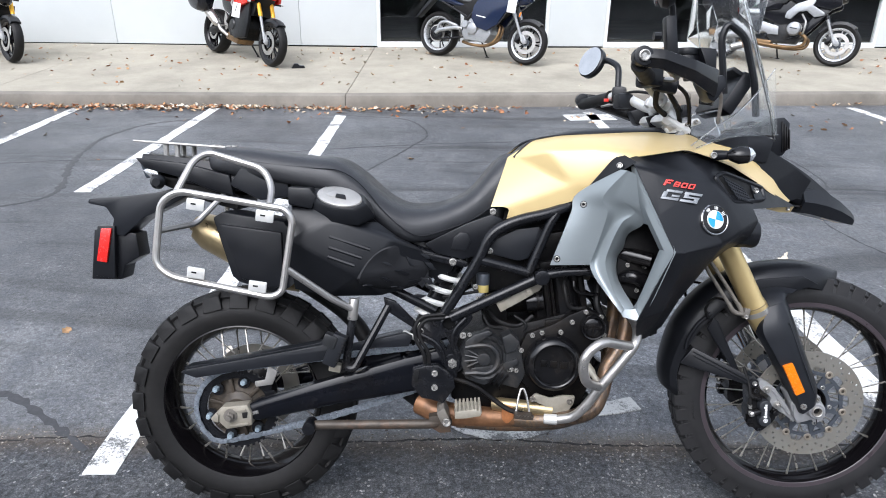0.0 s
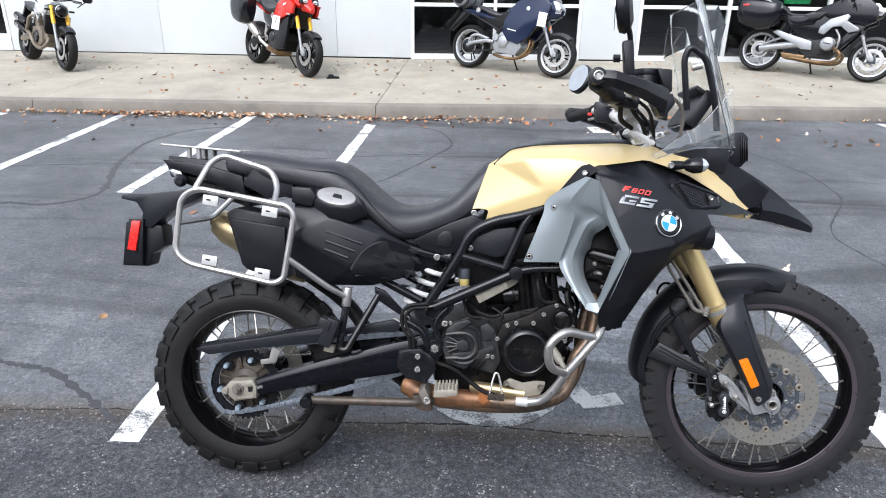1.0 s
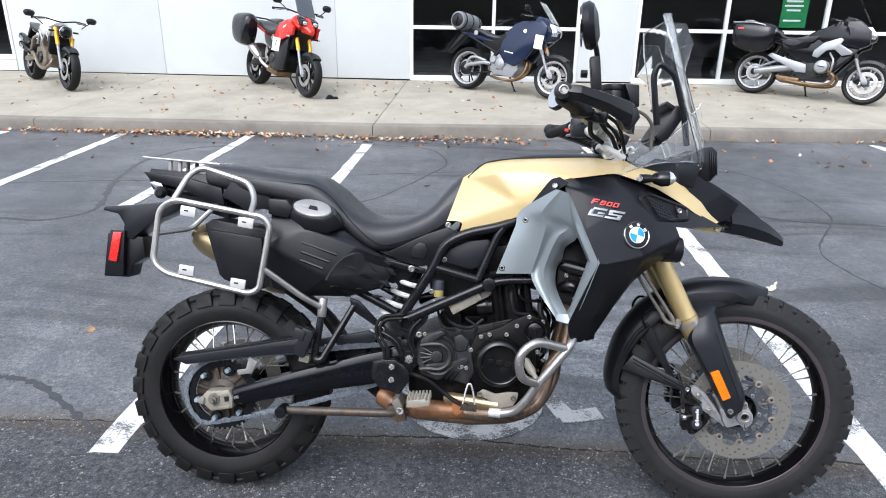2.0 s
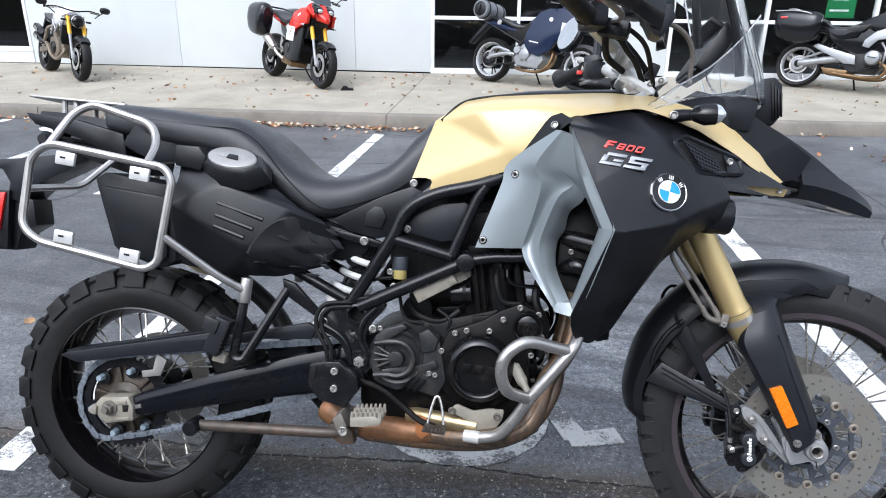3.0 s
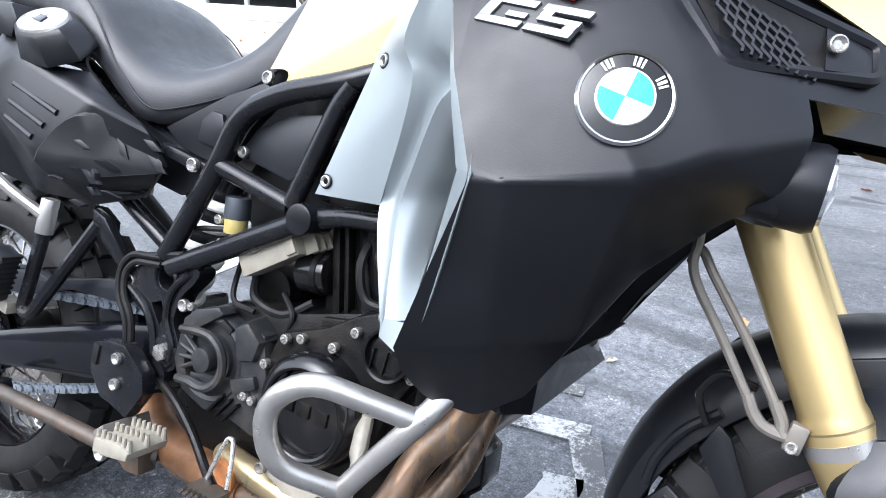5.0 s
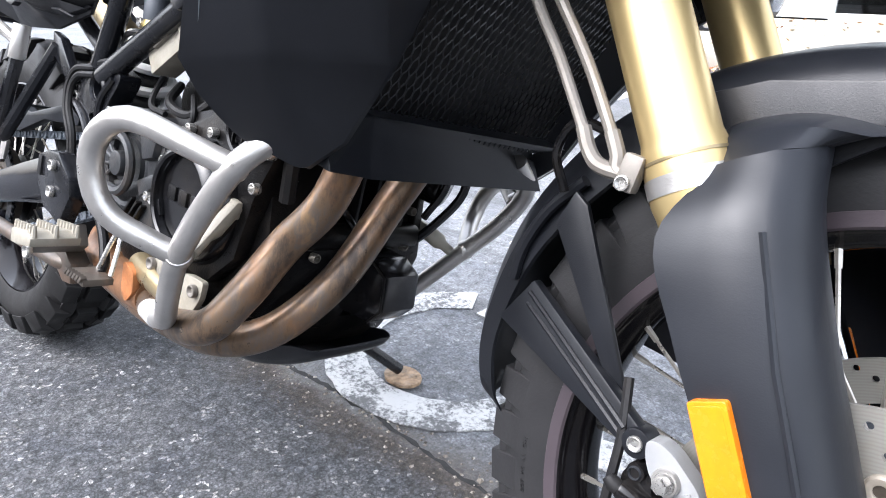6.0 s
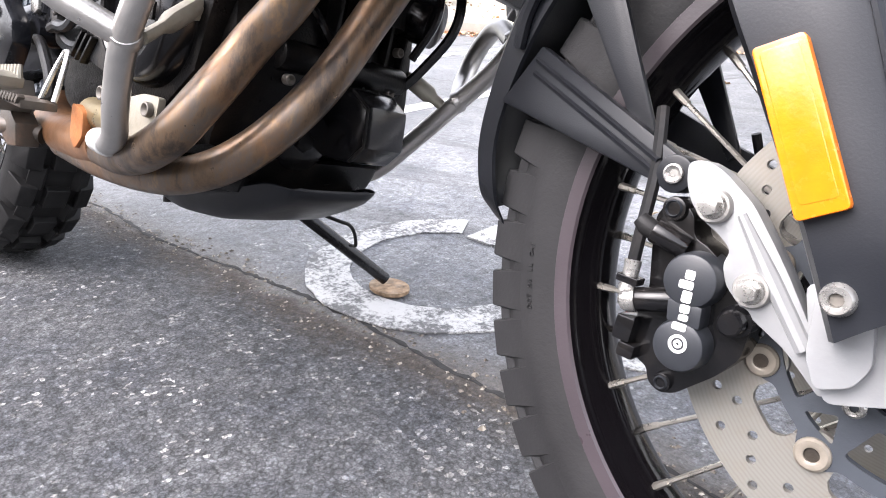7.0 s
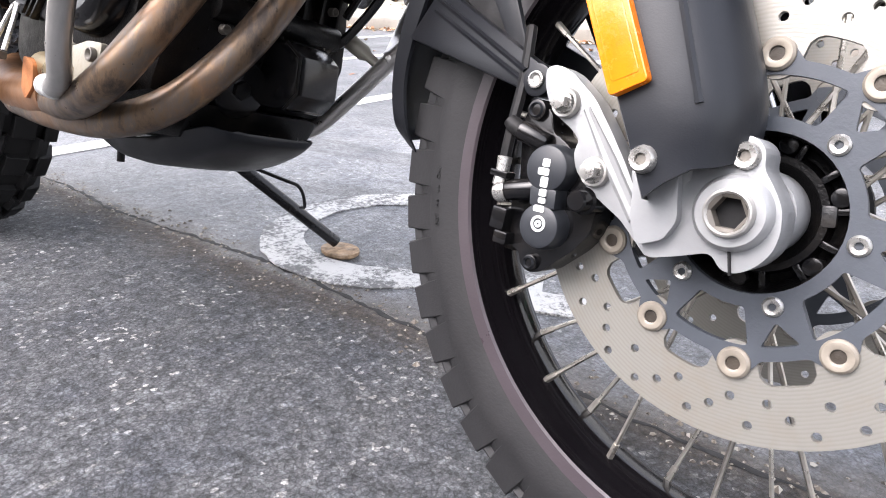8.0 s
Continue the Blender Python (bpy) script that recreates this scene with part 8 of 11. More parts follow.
    for x, z in ((1.468, 0.396), (1.500, 0.353)):
        part("bracket_washer", lathe([(0.006, 0.129 * s), (0.0098, 0.129 * s), (0.0106, 0.1275 * s), (0.0106, 0.118 * s)], (x, 0, z), 28), M_ALU, br, m=T)
        part("bracket_flange", lathe([(0.004, 0.1315 * s), (0.0072, 0.1312 * s), (0.0082, 0.1290 * s)], (x, 0, z), 24), M_BOLT, br, m=T)
        part("bracket_bolt", rod((x, 0.128 * s, z), (x, 0.1385 * s, z), 0.0062, seg=6, bev=0.001), M_BOLT, br, m=T)
    body = [(1.431, 0.382), (1.436, 0.391), (1.4465, 0.394), (1.4545, 0.388), (1.4580, 0.374), (1.468, 0.370), (1.484, 0.358), (1.4980, 0.342), (1.5030, 0.328), (1.5010, 0.309), (1.490, 0.294), (1.468, 0.2735), (1.458, 0.2705), (1.4495, 0.275), (1.447, 0.284), (1.437, 0.288), (1.4325, 0.318), (1.437, 0.335), (1.433, 0.360)]
    cp = part("brake_caliper", prism(soft_poly(body, 0.004, 3), *sorted((0.055 * s, 0.118 * s)), 0.0045), M_COVER, bike, "black two-piston front brake caliper", m=T)
    pods = [(1.4665, 0.3495, 0.0172), (1.4685, 0.3085, 0.0166)]
    for x, z, r in pods:
        part("piston_housing", lathe([(0.0, 0.1345 * s), (r - 0.0035, 0.1345 * s), (r - 0.0012, 0.1332 * s), (r, 0.1295 * s), (r + 0.001, 0.105 * s)], (x, 0, z), 36), M_CALIPER, cp, m=T)
    part("housing_bridge", prism([(1.4560, 0.336), (1.4780, 0.336), (1.4790, 0.322), (1.4580, 0.322)], *sorted((0.110 * s, 0.1338 * s)), 0.002), M_CALIPER, cp, m=T)
    for k, (w, h) in enumerate(((0.0088, 0.0044), (0.0058, 0.0038), (0.0058, 0.0050), (0.0060, 0.0072), (0.0088, 0.0050), (0.0058, 0.0056))):
        z = (0.3210, 0.3270, 0.3325, 0.3400, 0.3472, 0.3535)[k]
        x = 1.4690 - 0.06 * (z - 0.32) - (0.0015 if w > 0.008 else 0.0)
        part("white_mark", prism(soft_poly([(x - w / 2, z - h / 2), (x + w / 2, z - h / 2), (x + w / 2, z + h / 2), (x - w / 2, z + h / 2)], 0.0012, 2), *sorted((0.1330 * s, 0.1352 * s)), 0), M_WHITE, cp, m=T)
    for r0, r1 in ((0.0040, 0.0058), (0.0010, 0.0026)):
        part("white_ring", lathe([(r0, 0.1340 * s), (r0, 0.1352 * s), (r1, 0.1352 * s), (r1, 0.1340 * s)], (1.4690, 0, 0.3105), 24), M_WHITE, cp, m=T)
    for x, z, r in ((1.443, 0.389, 0.0078), (1.460, 0.279, 0.0062)):
        part("caliper_lug", rod((x, 0.08 * s, z), (x, 0.1225 * s, z), r, seg=22, bev=0.002), M_COVER, cp, m=T)
        part("lug_bolt", lathe([(0.0, 0.1215 * s), (r * 0.5, 0.1220 * s), (r * 0.62, 0.1245 * s), (r * 0.74, 0.1225 * s)], (x, 0, z), 16), M_CALIPER, cp, m=T)
    part("caliper_pin", lathe([(0.0, 0.1360 * s), (0.0062, 0.1360 * s), (0.0075, 0.1345 * s), (0.0080, 0.126 * s), (0.0098, 0.124 * s), (0.0100, 0.108 * s)], (1.4950, 0, 0.332), 24), M_COVER, cp, m=T)
    part("banjo_arm", rod((1.458, 0.125 * s, 0.334), (1.4345, 0.1300 * s, 0.328), 0.0078, seg=20, bev=0.002), M_COVER, cp, m=T)
    part("banjo_bolt", sweep([(1.4350, 0.130 * s, 0.328), (1.4300, 0.131 * s, 0.3265), (1.4265, 0.1315 * s, 0.3255), (1.4245, 0.1318 * s, 0.325)], [0.0084, 0.0084, 0.0066, 0.0030], 20), M_BOLT, cp, "bright banjo bolt", m=T)
    part("bleed_arm", rod((1.456, 0.120 * s, 0.366), (1.4345, 0.126 * s, 0.3735), 0.0078, seg=20, bev=0.002), M_COVER, cp, m=T)
    part("bleed_cap", sweep([(1.4360, 0.1255 * s, 0.3725), (1.4295, 0.127 * s, 0.3755), (1.4250, 0.1275 * s, 0.3790)], [0.0062, 0.0066, 0.0050], 16), M_RUBBER, cp, m=T)
    part("caliper_fin", box((1.4300, 0.1160 * s, 0.3065), (0.013, 0.026, 0.017), (0, 4, 0), 0.002), M_COVER, cp, m=T)
    part("caliper_fin", box((1.4345, 0.1180 * s, 0.2925), (0.012, 0.022, 0.010), (0, 4, 0), 0.002), M_COVER, cp, m=T)
    part("caliper_hose", hose([(1.4270, 0.128 * s, 0.345), (1.4265, 0.125 * s, 0.375), (1.4230, 0.115 * s, 0.410), (1.412, 0.100 * s, 0.450)], 0.0044), M_DARK, cp, m=T)
    part("hose_ferrule", sweep([(1.4275, 0.130 * s, 0.331), (1.4275, 0.129 * s, 0.342), (1.4270, 0.128 * s, 0.352)], [0.0058, 0.0050, 0.0056], 14), M_BOLT, cp, m=T)
    part("hose_collar", box((1.4280, 0.129 * s, 0.3395), (0.015, 0.012, 0.005), (0, 4, 0), 0.001), M_COVER, cp, m=T)

for a in (0.0, 0.024):
    start = [(1.20, -0.10, 0.90), (1.262, -0.128, 0.79)] if a == 0 else [(1.262, -0.112, 0.742), (1.270, -0.122, 0.757)]
    part("brake_hose", hose(start + [(1.268 + a * 0.8, -0.130, 0.735), (1.304 + a, -0.126, 0.680), (1.340 + a, -0.128, 0.626)], 0.0048, 10), M_TAN, bike, "grey braided brake hose")
    part("hose_tube", hose([(1.337 + a, -0.128, 0.632), (1.346 + a, -0.129, 0.616), (1.358 + a * 0.6, -0.130, 0.606), (1.380, -0.130, 0.603)], 0.0062, 10), M_TAN, bike)
part("hose_clip", box((1.384, -0.130, 0.605), (0.016, 0.014, 0.028), (0, 10, 0), 0.003), M_TAN, bike, "metal hose clip")
part("clip_bolt", bolt((1.382, -0.136, 0.597), 0.006, 0.004), M_BOLT, bike)

# front guard over the wheel
rings = []
for x, z, w, nx, nz, dp in ((1.228, 0.350, 0.040, -0.9, 0.45, 0.55), (1.214, 0.368, 0.056, -1, 0.1, 0.62), (1.208, 0.43, 0.060, -0.98, 0.2, 0.66), (1.233, 0.535, 0.067, -0.88, 0.47, 0.85), (1.290, 0.627, 0.070, -0.68, 0.73, 1.0), (1.365, 0.688, 0.072, -0.43, 0.9, 1.0), (1.455, 0.722, 0.072, -0.2, 0.98, 1.0), (1.55, 0.732, 0.067, 0.05, 1, 1.0), (1.625, 0.722, 0.052, 0.2, 0.98, 1.0), (1.680, 0.704, 0.022, 0.3, 0.95, 1.0)):
    ring = []
    for y, dr in ((-w, 0.062), (-w * 0.95, 0.032), (-w * 0.64, 0.010), (-w * 0.2, 0.0), (w * 0.2, 0.0), (w * 0.64, 0.010), (w * 0.95, 0.032), (w, 0.062), (w * 0.95, 0.064), (w * 0.89, 0.038), (w * 0.57, 0.016), (0, 0.007), (-w * 0.57, 0.016), (-w * 0.89, 0.038), (-w * 0.95, 0.064)):
        ring.append((x - nx * dr * dp, y, z - nz * dr * dp))
    rings.append(ring)
cols = [curve_points([r[k] for r in rings], 5) for k in range(15)]
fender = part("front_fender", loft([[c[i] for c in cols] for i in range(len(cols[0]))]), M_BLACK, bike, "matt black front fender", angle=40, m=T)
for s in (-1, 1):
    y0, y1 = 0.066 * s, 0.074 * s
    a, b = min(y0, y1), max(y0, y1)
    part("fender_cheek", prism([(1.360, 0.66), (1.45, 0.690), (1.56, 0.700), (1.60, 0.680), (1.53, 0.655), (1.49, 0.628), (1.455, 0.60), (1.43, 0.60)], a, b, 0.002), M_BLACK, fender, m=T)
    part("fender_arm", solid([(1.250, 0.052 * s, 0.442), (1.284, 0.054 * s, 0.490), (1.440, 0.104 * s, 0.420), (1.432, 0.104 * s, 0.400), (1.250, 0.064 * s, 0.442), (1.284, 0.066 * s, 0.490), (1.440, 0.118 * s, 0.420), (1.432, 0.118 * s, 0.400)], [(0, 1, 2, 3), (4, 5, 6, 7), (0, 1, 5, 4), (1, 2, 6, 5), (2, 3, 7, 6), (3, 0, 4, 7)], 0.003), M_BLACK, fender, "black fender stay", m=T)
    for d in (0.0, 0.011):
        part("arm_rib", sweep([(1.284, 0.0685 * s, 0.478 - d), (1.424, 0.1165 * s, 0.416 - d * 0.7)], [0.0024, 0.0024], 6), M_BLACK, fender, m=T)
    part("fender_stay", prism([(1.310, 0.552), (1.324, 0.584), (1.338, 0.574), (1.408, 0.430), (1.398, 0.422), (1.388, 0.436)], *sorted((0.084 * s, 0.091 * s)), 0.003), M_BLACK, fender, "black upright fender stay", m=T)
    part("stay_cable", hose([(1.312, 0.088 * s, 0.580), (1.300, 0.094 * s, 0.612), (1.318, 0.100 * s, 0.640), (1.352, 0.104 * s, 0.636)], 0.0042, 8), M_COVER, fender, "thin black cable loop", m=T)
    part("fender_rim", sweep(curve_points([(1.322, 0.074 * s, 0.592), (1.290, 0.072 * s, 0.560), (1.268, 0.070 * s, 0.518), (1.262, 0.068 * s, 0.486)], 5), 0.0055, 8), M_BLACK, fender, m=T)
    part("arm_boss", rod((1.437, 0.100 * s, 0.410), (1.437, 0.120 * s, 0.410), 0.0122, seg=24, bev=0.002), M_BLACK, fender, m=T)
    part("arm_bolt", bolt((1.437, 0.1195 * s, 0.410), 0.0066, 0.003, (0, s, 0)), M_BOLT, fender, m=T)

# ---- steering: yokes, bars, mirrors ----
part("lower_yoke", box((1.285, 0, 0.90), (0.075, 0.27, 0.032), (0, 29, 0), 0.012), M_DARK, bike, m=T)
part("upper_yoke", box((1.180, 0, 1.098), (0.085, 0.26, 0.026), (0, 29, 0), 0.012), M_BARSILVER, bike, "silver top fork yoke", m=T)
for s in (-1, 1):
    part("fork_cap", rod(on_fork(1.088, 0.108 * s), on_fork(1.104, 0.108 * s), 0.022, seg=24, bev=0.002), M_ALU, bike, m=T)
    part("bar_riser", rod((1.190, 0.055 * s, 1.100), (1.162, 0.055 * s, 1.152), 0.021, 0.018, seg=20, bev=0.004), M_BARSILVER, bike, "cast bar riser", m=T)
    part("riser_cap", box((1.160, 0.055 * s, 1.158), (0.042, 0.034, 0.026), (0, 26, 0), 0.008), M_BARSILVER, bike, m=T)
part("handlebar", bent([(0.990, -0.405, 1.205), (1.050, -0.24, 1.195), (1.150, -0.10, 1.150), (1.160, 0.0, 1.150), (1.170, 0.10, 1.150), (1.120, 0.24, 1.205), (1.045, 0.405, 1.190)], 0.0140, 0.06, 14), M_BARSILVER, bike, "silver tapered handlebar")
for s, x0, x1, z0, z1 in ((-1, 0.990, 1.043, 1.205, 1.197), (1, 1.040, 1.100, 1.188, 1.200)):
    part("grip", sweep([(x0, 0.415 * s, z0), (x0 + 0.002, 0.40 * s, z0), (x1, 0.28 * s, z1), (x1 + 0.001, 0.276 * s, z1)], [0.017, 0.0185, 0.0175, 0.021], 18), M_RUBBER, bike, "black rubber grip")
    part("switch_block", box((x1 + 0.018, 0.245 * s, z1 + 0.003), (0.042, 0.058, 0.050), (0, 0, -20 * s), 0.010), M_BLACK, bike, "black switch block")
    part("lever", sweep(curve_points([(x1 + 0.055, 0.235 * s, z1 - 0.002), (x1 + 0.065, 0.30 * s, z1 - 0.008), (x0 + 0.062, 0.40 * s, z0 - 0.006)], 6), 0.0065, 8, flat=0.7), M_ALU, bike, "silver lever")
part("red_switch", box((1.072, -0.245, 1.226), (0.012, 0.014, 0.006), (0, 0, 0), 0.001), M_REDMARK, bike)
part("red_switch", box((1.085, 0.272, 1.190), (0.014, 0.006, 0.010), (0, 0, 0), 0.001), M_REDMARK, bike)
for s, dx, dz in ((-1, 0.0, 0.0), (1, 0.050, -0.015)):
    rr = []
    for x, y, z, h, w in ((0.985, 0.425, 1.220, 0.020, 0.010), (1.030, 0.428, 1.216, 0.021, 0.010), (1.100, 0.415, 1.196, 0.024, 0.009), (1.165, 0.375, 1.176, 0.032, 0.008), (1.190, 0.30, 1.170, 0.036, 0.007), (1.185, 0.24, 1.160, 0.020, 0.006)):
        rr.append([(x + dx, (y - w) * s, z + dz - h * 1.0), (x + dx, (y + w) * s, z + dz - h * 1.15), (x + dx + 0.002, (y + w * 1.6) * s, z + dz - h * 0.2), (x + dx + 0.004, (y + w) * s, z + dz + h * 0.7), (x + dx, (y - w) * s, z + dz + h * 0.95)])
    hg = part("handguard", bevelled(loft([[c for c in r] for r in rr]), 0.003), M_COVER, bike, "glossy black plastic handguard")
    part("guard_fin", prism([(1.128 + dx, 1.176 + dz), (1.180 + dx, 1.190 + dz), (1.188 + dx, 1.165 + dz), (1.164 + dx, 1.130 + dz), (1.150 + dx, 1.136 + dz)], *sorted((0.335 * s, 0.385 * s)), 0.006), M_BLACK, hg)
    part("end_boss", rod((0.990 + dx, 0.410 * s, 1.218 + dz), (0.990 + dx, 0.440 * s, 1.219 + dz), 0.021, seg=24, bev=0.004), M_BLACK, hg)
    part("end_bolt", bolt((0.990 + dx, 0.440 * s, 1.219 + dz), 0.0125, 0.006, (0, s, 0)), M_BOLT, hg, "bright end bolt")
# right mirror, edge on, and left mirror on short ball mounts
mr = part("mirror", sweep([(1.040, -0.337, 1.392), (1.046, -0.3383, 1.393), (1.060, -0.3415, 1.394), (1.072, -0.3442, 1.395), (1.080, -0.346, 1.396)], [0.046, 0.056, 0.060, 0.052, 0.030], 32), M_BLACK, bike, "round black mirror on a short stalk")
part("mirror_glass", sweep([(1.0385, -0.3367, 1.392), (1.0395, -0.3369, 1.392)], [0.050, 0.050], 32), M_CHROME, mr, "mirror glass")
part("mirror_stalk", sweep(curve_points([(1.066, -0.335, 1.375), (1.080, -0.325, 1.340), (1.086, -0.315, 1.315)], 6), 0.007, 10), M_BLACK, mr)
part("mirror_arm", box((1.083, -0.312, 1.280), (0.026, 0.030, 0.088), (0, -6, 0), 0.007), M_BLACK, mr)
part("arm_knob", rod((1.062, -0.312, 1.280), (1.046, -0.312, 1.280), 0.010, seg=8), M_BLACK, mr)
part("mirror_ball", rod((1.074, -0.310, 1.245), (1.071, -0.308, 1.215), 0.012, seg=14, bev=0.004), M_BLACK, mr)
ml = part("mirror", sweep([(1.062, 0.425, 1.330), (1.0654, 0.427, 1.3285), (1.078, 0.4346, 1.323), (1.088, 0.4406, 1.319)], [0.047, 0.053, 0.052, 0.030], 30), M_BLACK, bike, "small round black mirror on a ball mount")
part("mirror_glass", sweep([(1.0600, 0.4238, 1.3308), (1.0610, 0.4244, 1.3304)], [0.049, 0.049], 30), M_CHROME, ml, "mirror glass")
part("mirror_arm", bent([(1.092, 0.420, 1.336), (1.120, 0.38, 1.325), (1.135, 0.33, 1.30), (1.130, 0.31, 1.23)], 0.010, 0.02, 10), M_BLACK, ml)
rv = part("fluid_pot", rod((1.150, -0.225, 1.205), (1.150, -0.225, 1.252), 0.034, seg=28, bev=0.004), M_BLACK, bike, "black brake fluid pot")
part("pot_cap", rod((1.150, -0.225, 1.250), (1.150, -0.225, 1.266), 0.037, seg=28, bev=0.003), M_BLACK, rv)
part("pot_shield", prism([(1.165, 1.265), (1.205, 1.262), (1.208, 1.205), (1.190, 1.205)], -0.275, -0.18, 0.005), M_BLACK, bike)
for pts in ([(1.075, -0.205, 1.190), (1.130, -0.150, 1.185), (1.190, -0.060, 1.150), (1.225, 0.0, 1.090)], [(1.090, 0.210, 1.195), (1.150, 0.150, 1.205), (1.215, 0.060, 1.170), (1.240, 0.0, 1.090)], [(1.100, -0.190, 1.182), (1.160, -0.110, 1.170), (1.215, -0.050, 1.125)]):
    part("bar_cable", hose(pts, 0.0042), M_DARK, bike)
for dx in (0.0, 0.026):
    part("bar_clamp", rod((1.118 + dx, -0.150 + dx, 1.160 - dx * 0.4), (1.128 + dx, -0.132 + dx, 1.155 - dx * 0.4), 0.019, seg=20, bev=0.002), M_BARSILVER, bike, "silver bar clamp", m=T)
part("yoke_plate", prism([(1.150, 1.090), (1.235, 1.118), (1.245, 1.104), (1.160, 1.072)], -0.125, 0.125, 0.005), M_BARSILVER, bike, "machined silver yoke plate", m=T)
for x, z in ((1.228, 1.108), (1.206, 1.100)):
    part("yoke_bolt", bolt((x, -0.126, z), 0.006, 0.004), M_BOLT, bike, m=T)
for pts, r in (([(1.10, -0.23, 1.190), (1.135, -0.20, 1.150), (1.165, -0.15, 1.130), (1.20, -0.09, 1.075)], 0.006), ([(1.12, -0.22, 1.195), (1.17, -0.19, 1.165), (1.195, -0.15, 1.12), (1.215, -0.10, 1.07)], 0.005), ([(1.09, -0.22, 1.18), (1.10, -0.18, 1.14), (1.14, -0.13, 1.12)], 0.007)):
    part("bar_hose", hose(pts, r), M_DARK, bike)
part("lever_mount", box((1.105, -0.225, 1.183), (0.060, 0.040, 0.034), (0, 12, -15), 0.008), M_BLACK, bike)
part("ignition_lock", rod((1.150, 0.0, 1.130), (1.165, 0.0, 1.100), 0.022, seg=20, bev=0.003), M_COVER, bike, "black ignition lock")
part("cable_guide", box((1.215, -0.045, 1.135), (0.022, 0.060, 0.030), (0, 20, 0), 0.005), M_BLACK, bike)
part("switch_body", box((1.115, 0.185, 1.180), (0.050, 0.040, 0.045), (0, 0, 15), 0.010), M_BLACK, bike)
part("bar_cable", hose([(1.16, -0.2, 1.20), (1.23, -0.17, 1.205), (1.275, -0.14, 1.17), (1.28, -0.12, 1.10)], 0.005), M_TAN, bike)

# ---- beak, lamps, screen ----
bk = []
for x, top_z, side_z, low_z, w in ((1.300, 1.066, 1.030, 0.965, 0.145), (1.36, 1.060, 1.022, 0.945, 0.135), (1.44, 1.038, 0.990, 0.918, 0.118), (1.53, 0.992, 0.940, 0.892, 0.093), (1.60, 0.946, 0.900, 0.875, 0.072), (1.64, 0.915, 0.880, 0.862, 0.060), (1.685, 0.872, 0.858, 0.848, 0.040)):
    bk.append([(x, 0, top_z), (x, w * 0.80, top_z - 0.010), (x, w * 0.92, side_z), (x, w, low_z + 0.012), (x, w * 0.9, low_z), (x, 0, low_z + 0.012), (x, -w * 0.9, low_z), (x, -w, low_z + 0.012), (x, -w * 0.92, side_z), (x, -w * 0.80, top_z - 0.010)])
cols = [curve_points([r[k] for r in bk], 4) for k in range(10)]
part("beak", loft([[c[i] for c in cols] for i in range(len(cols[0]))]), M_BLACK, bike, "matt black beak", angle=22)
tipv = [[(x, -w, z0), (x, -w * 0.86, z1), (x, w * 0.86, z1), (x, w, z0), (x, w * 0.8, z2), (x, -w * 0.8, z2)] for x, w, z0, z1, z2 in ((1.530, 0.104, 0.900, 0.930, 0.870), (1.560, 0.096, 0.897, 0.934, 0.866), (1.605, 0.082, 0.888, 0.924, 0.856), (1.650, 0.066, 0.874, 0.900, 0.846), (1.690, 0.050, 0.856, 0.872, 0.836), (1.706, 0.038, 0.846, 0.858, 0.834))]
part("beak_tip", loft(tipv), M_DKGREY, bike, "dark grey beak tip", angle=20)
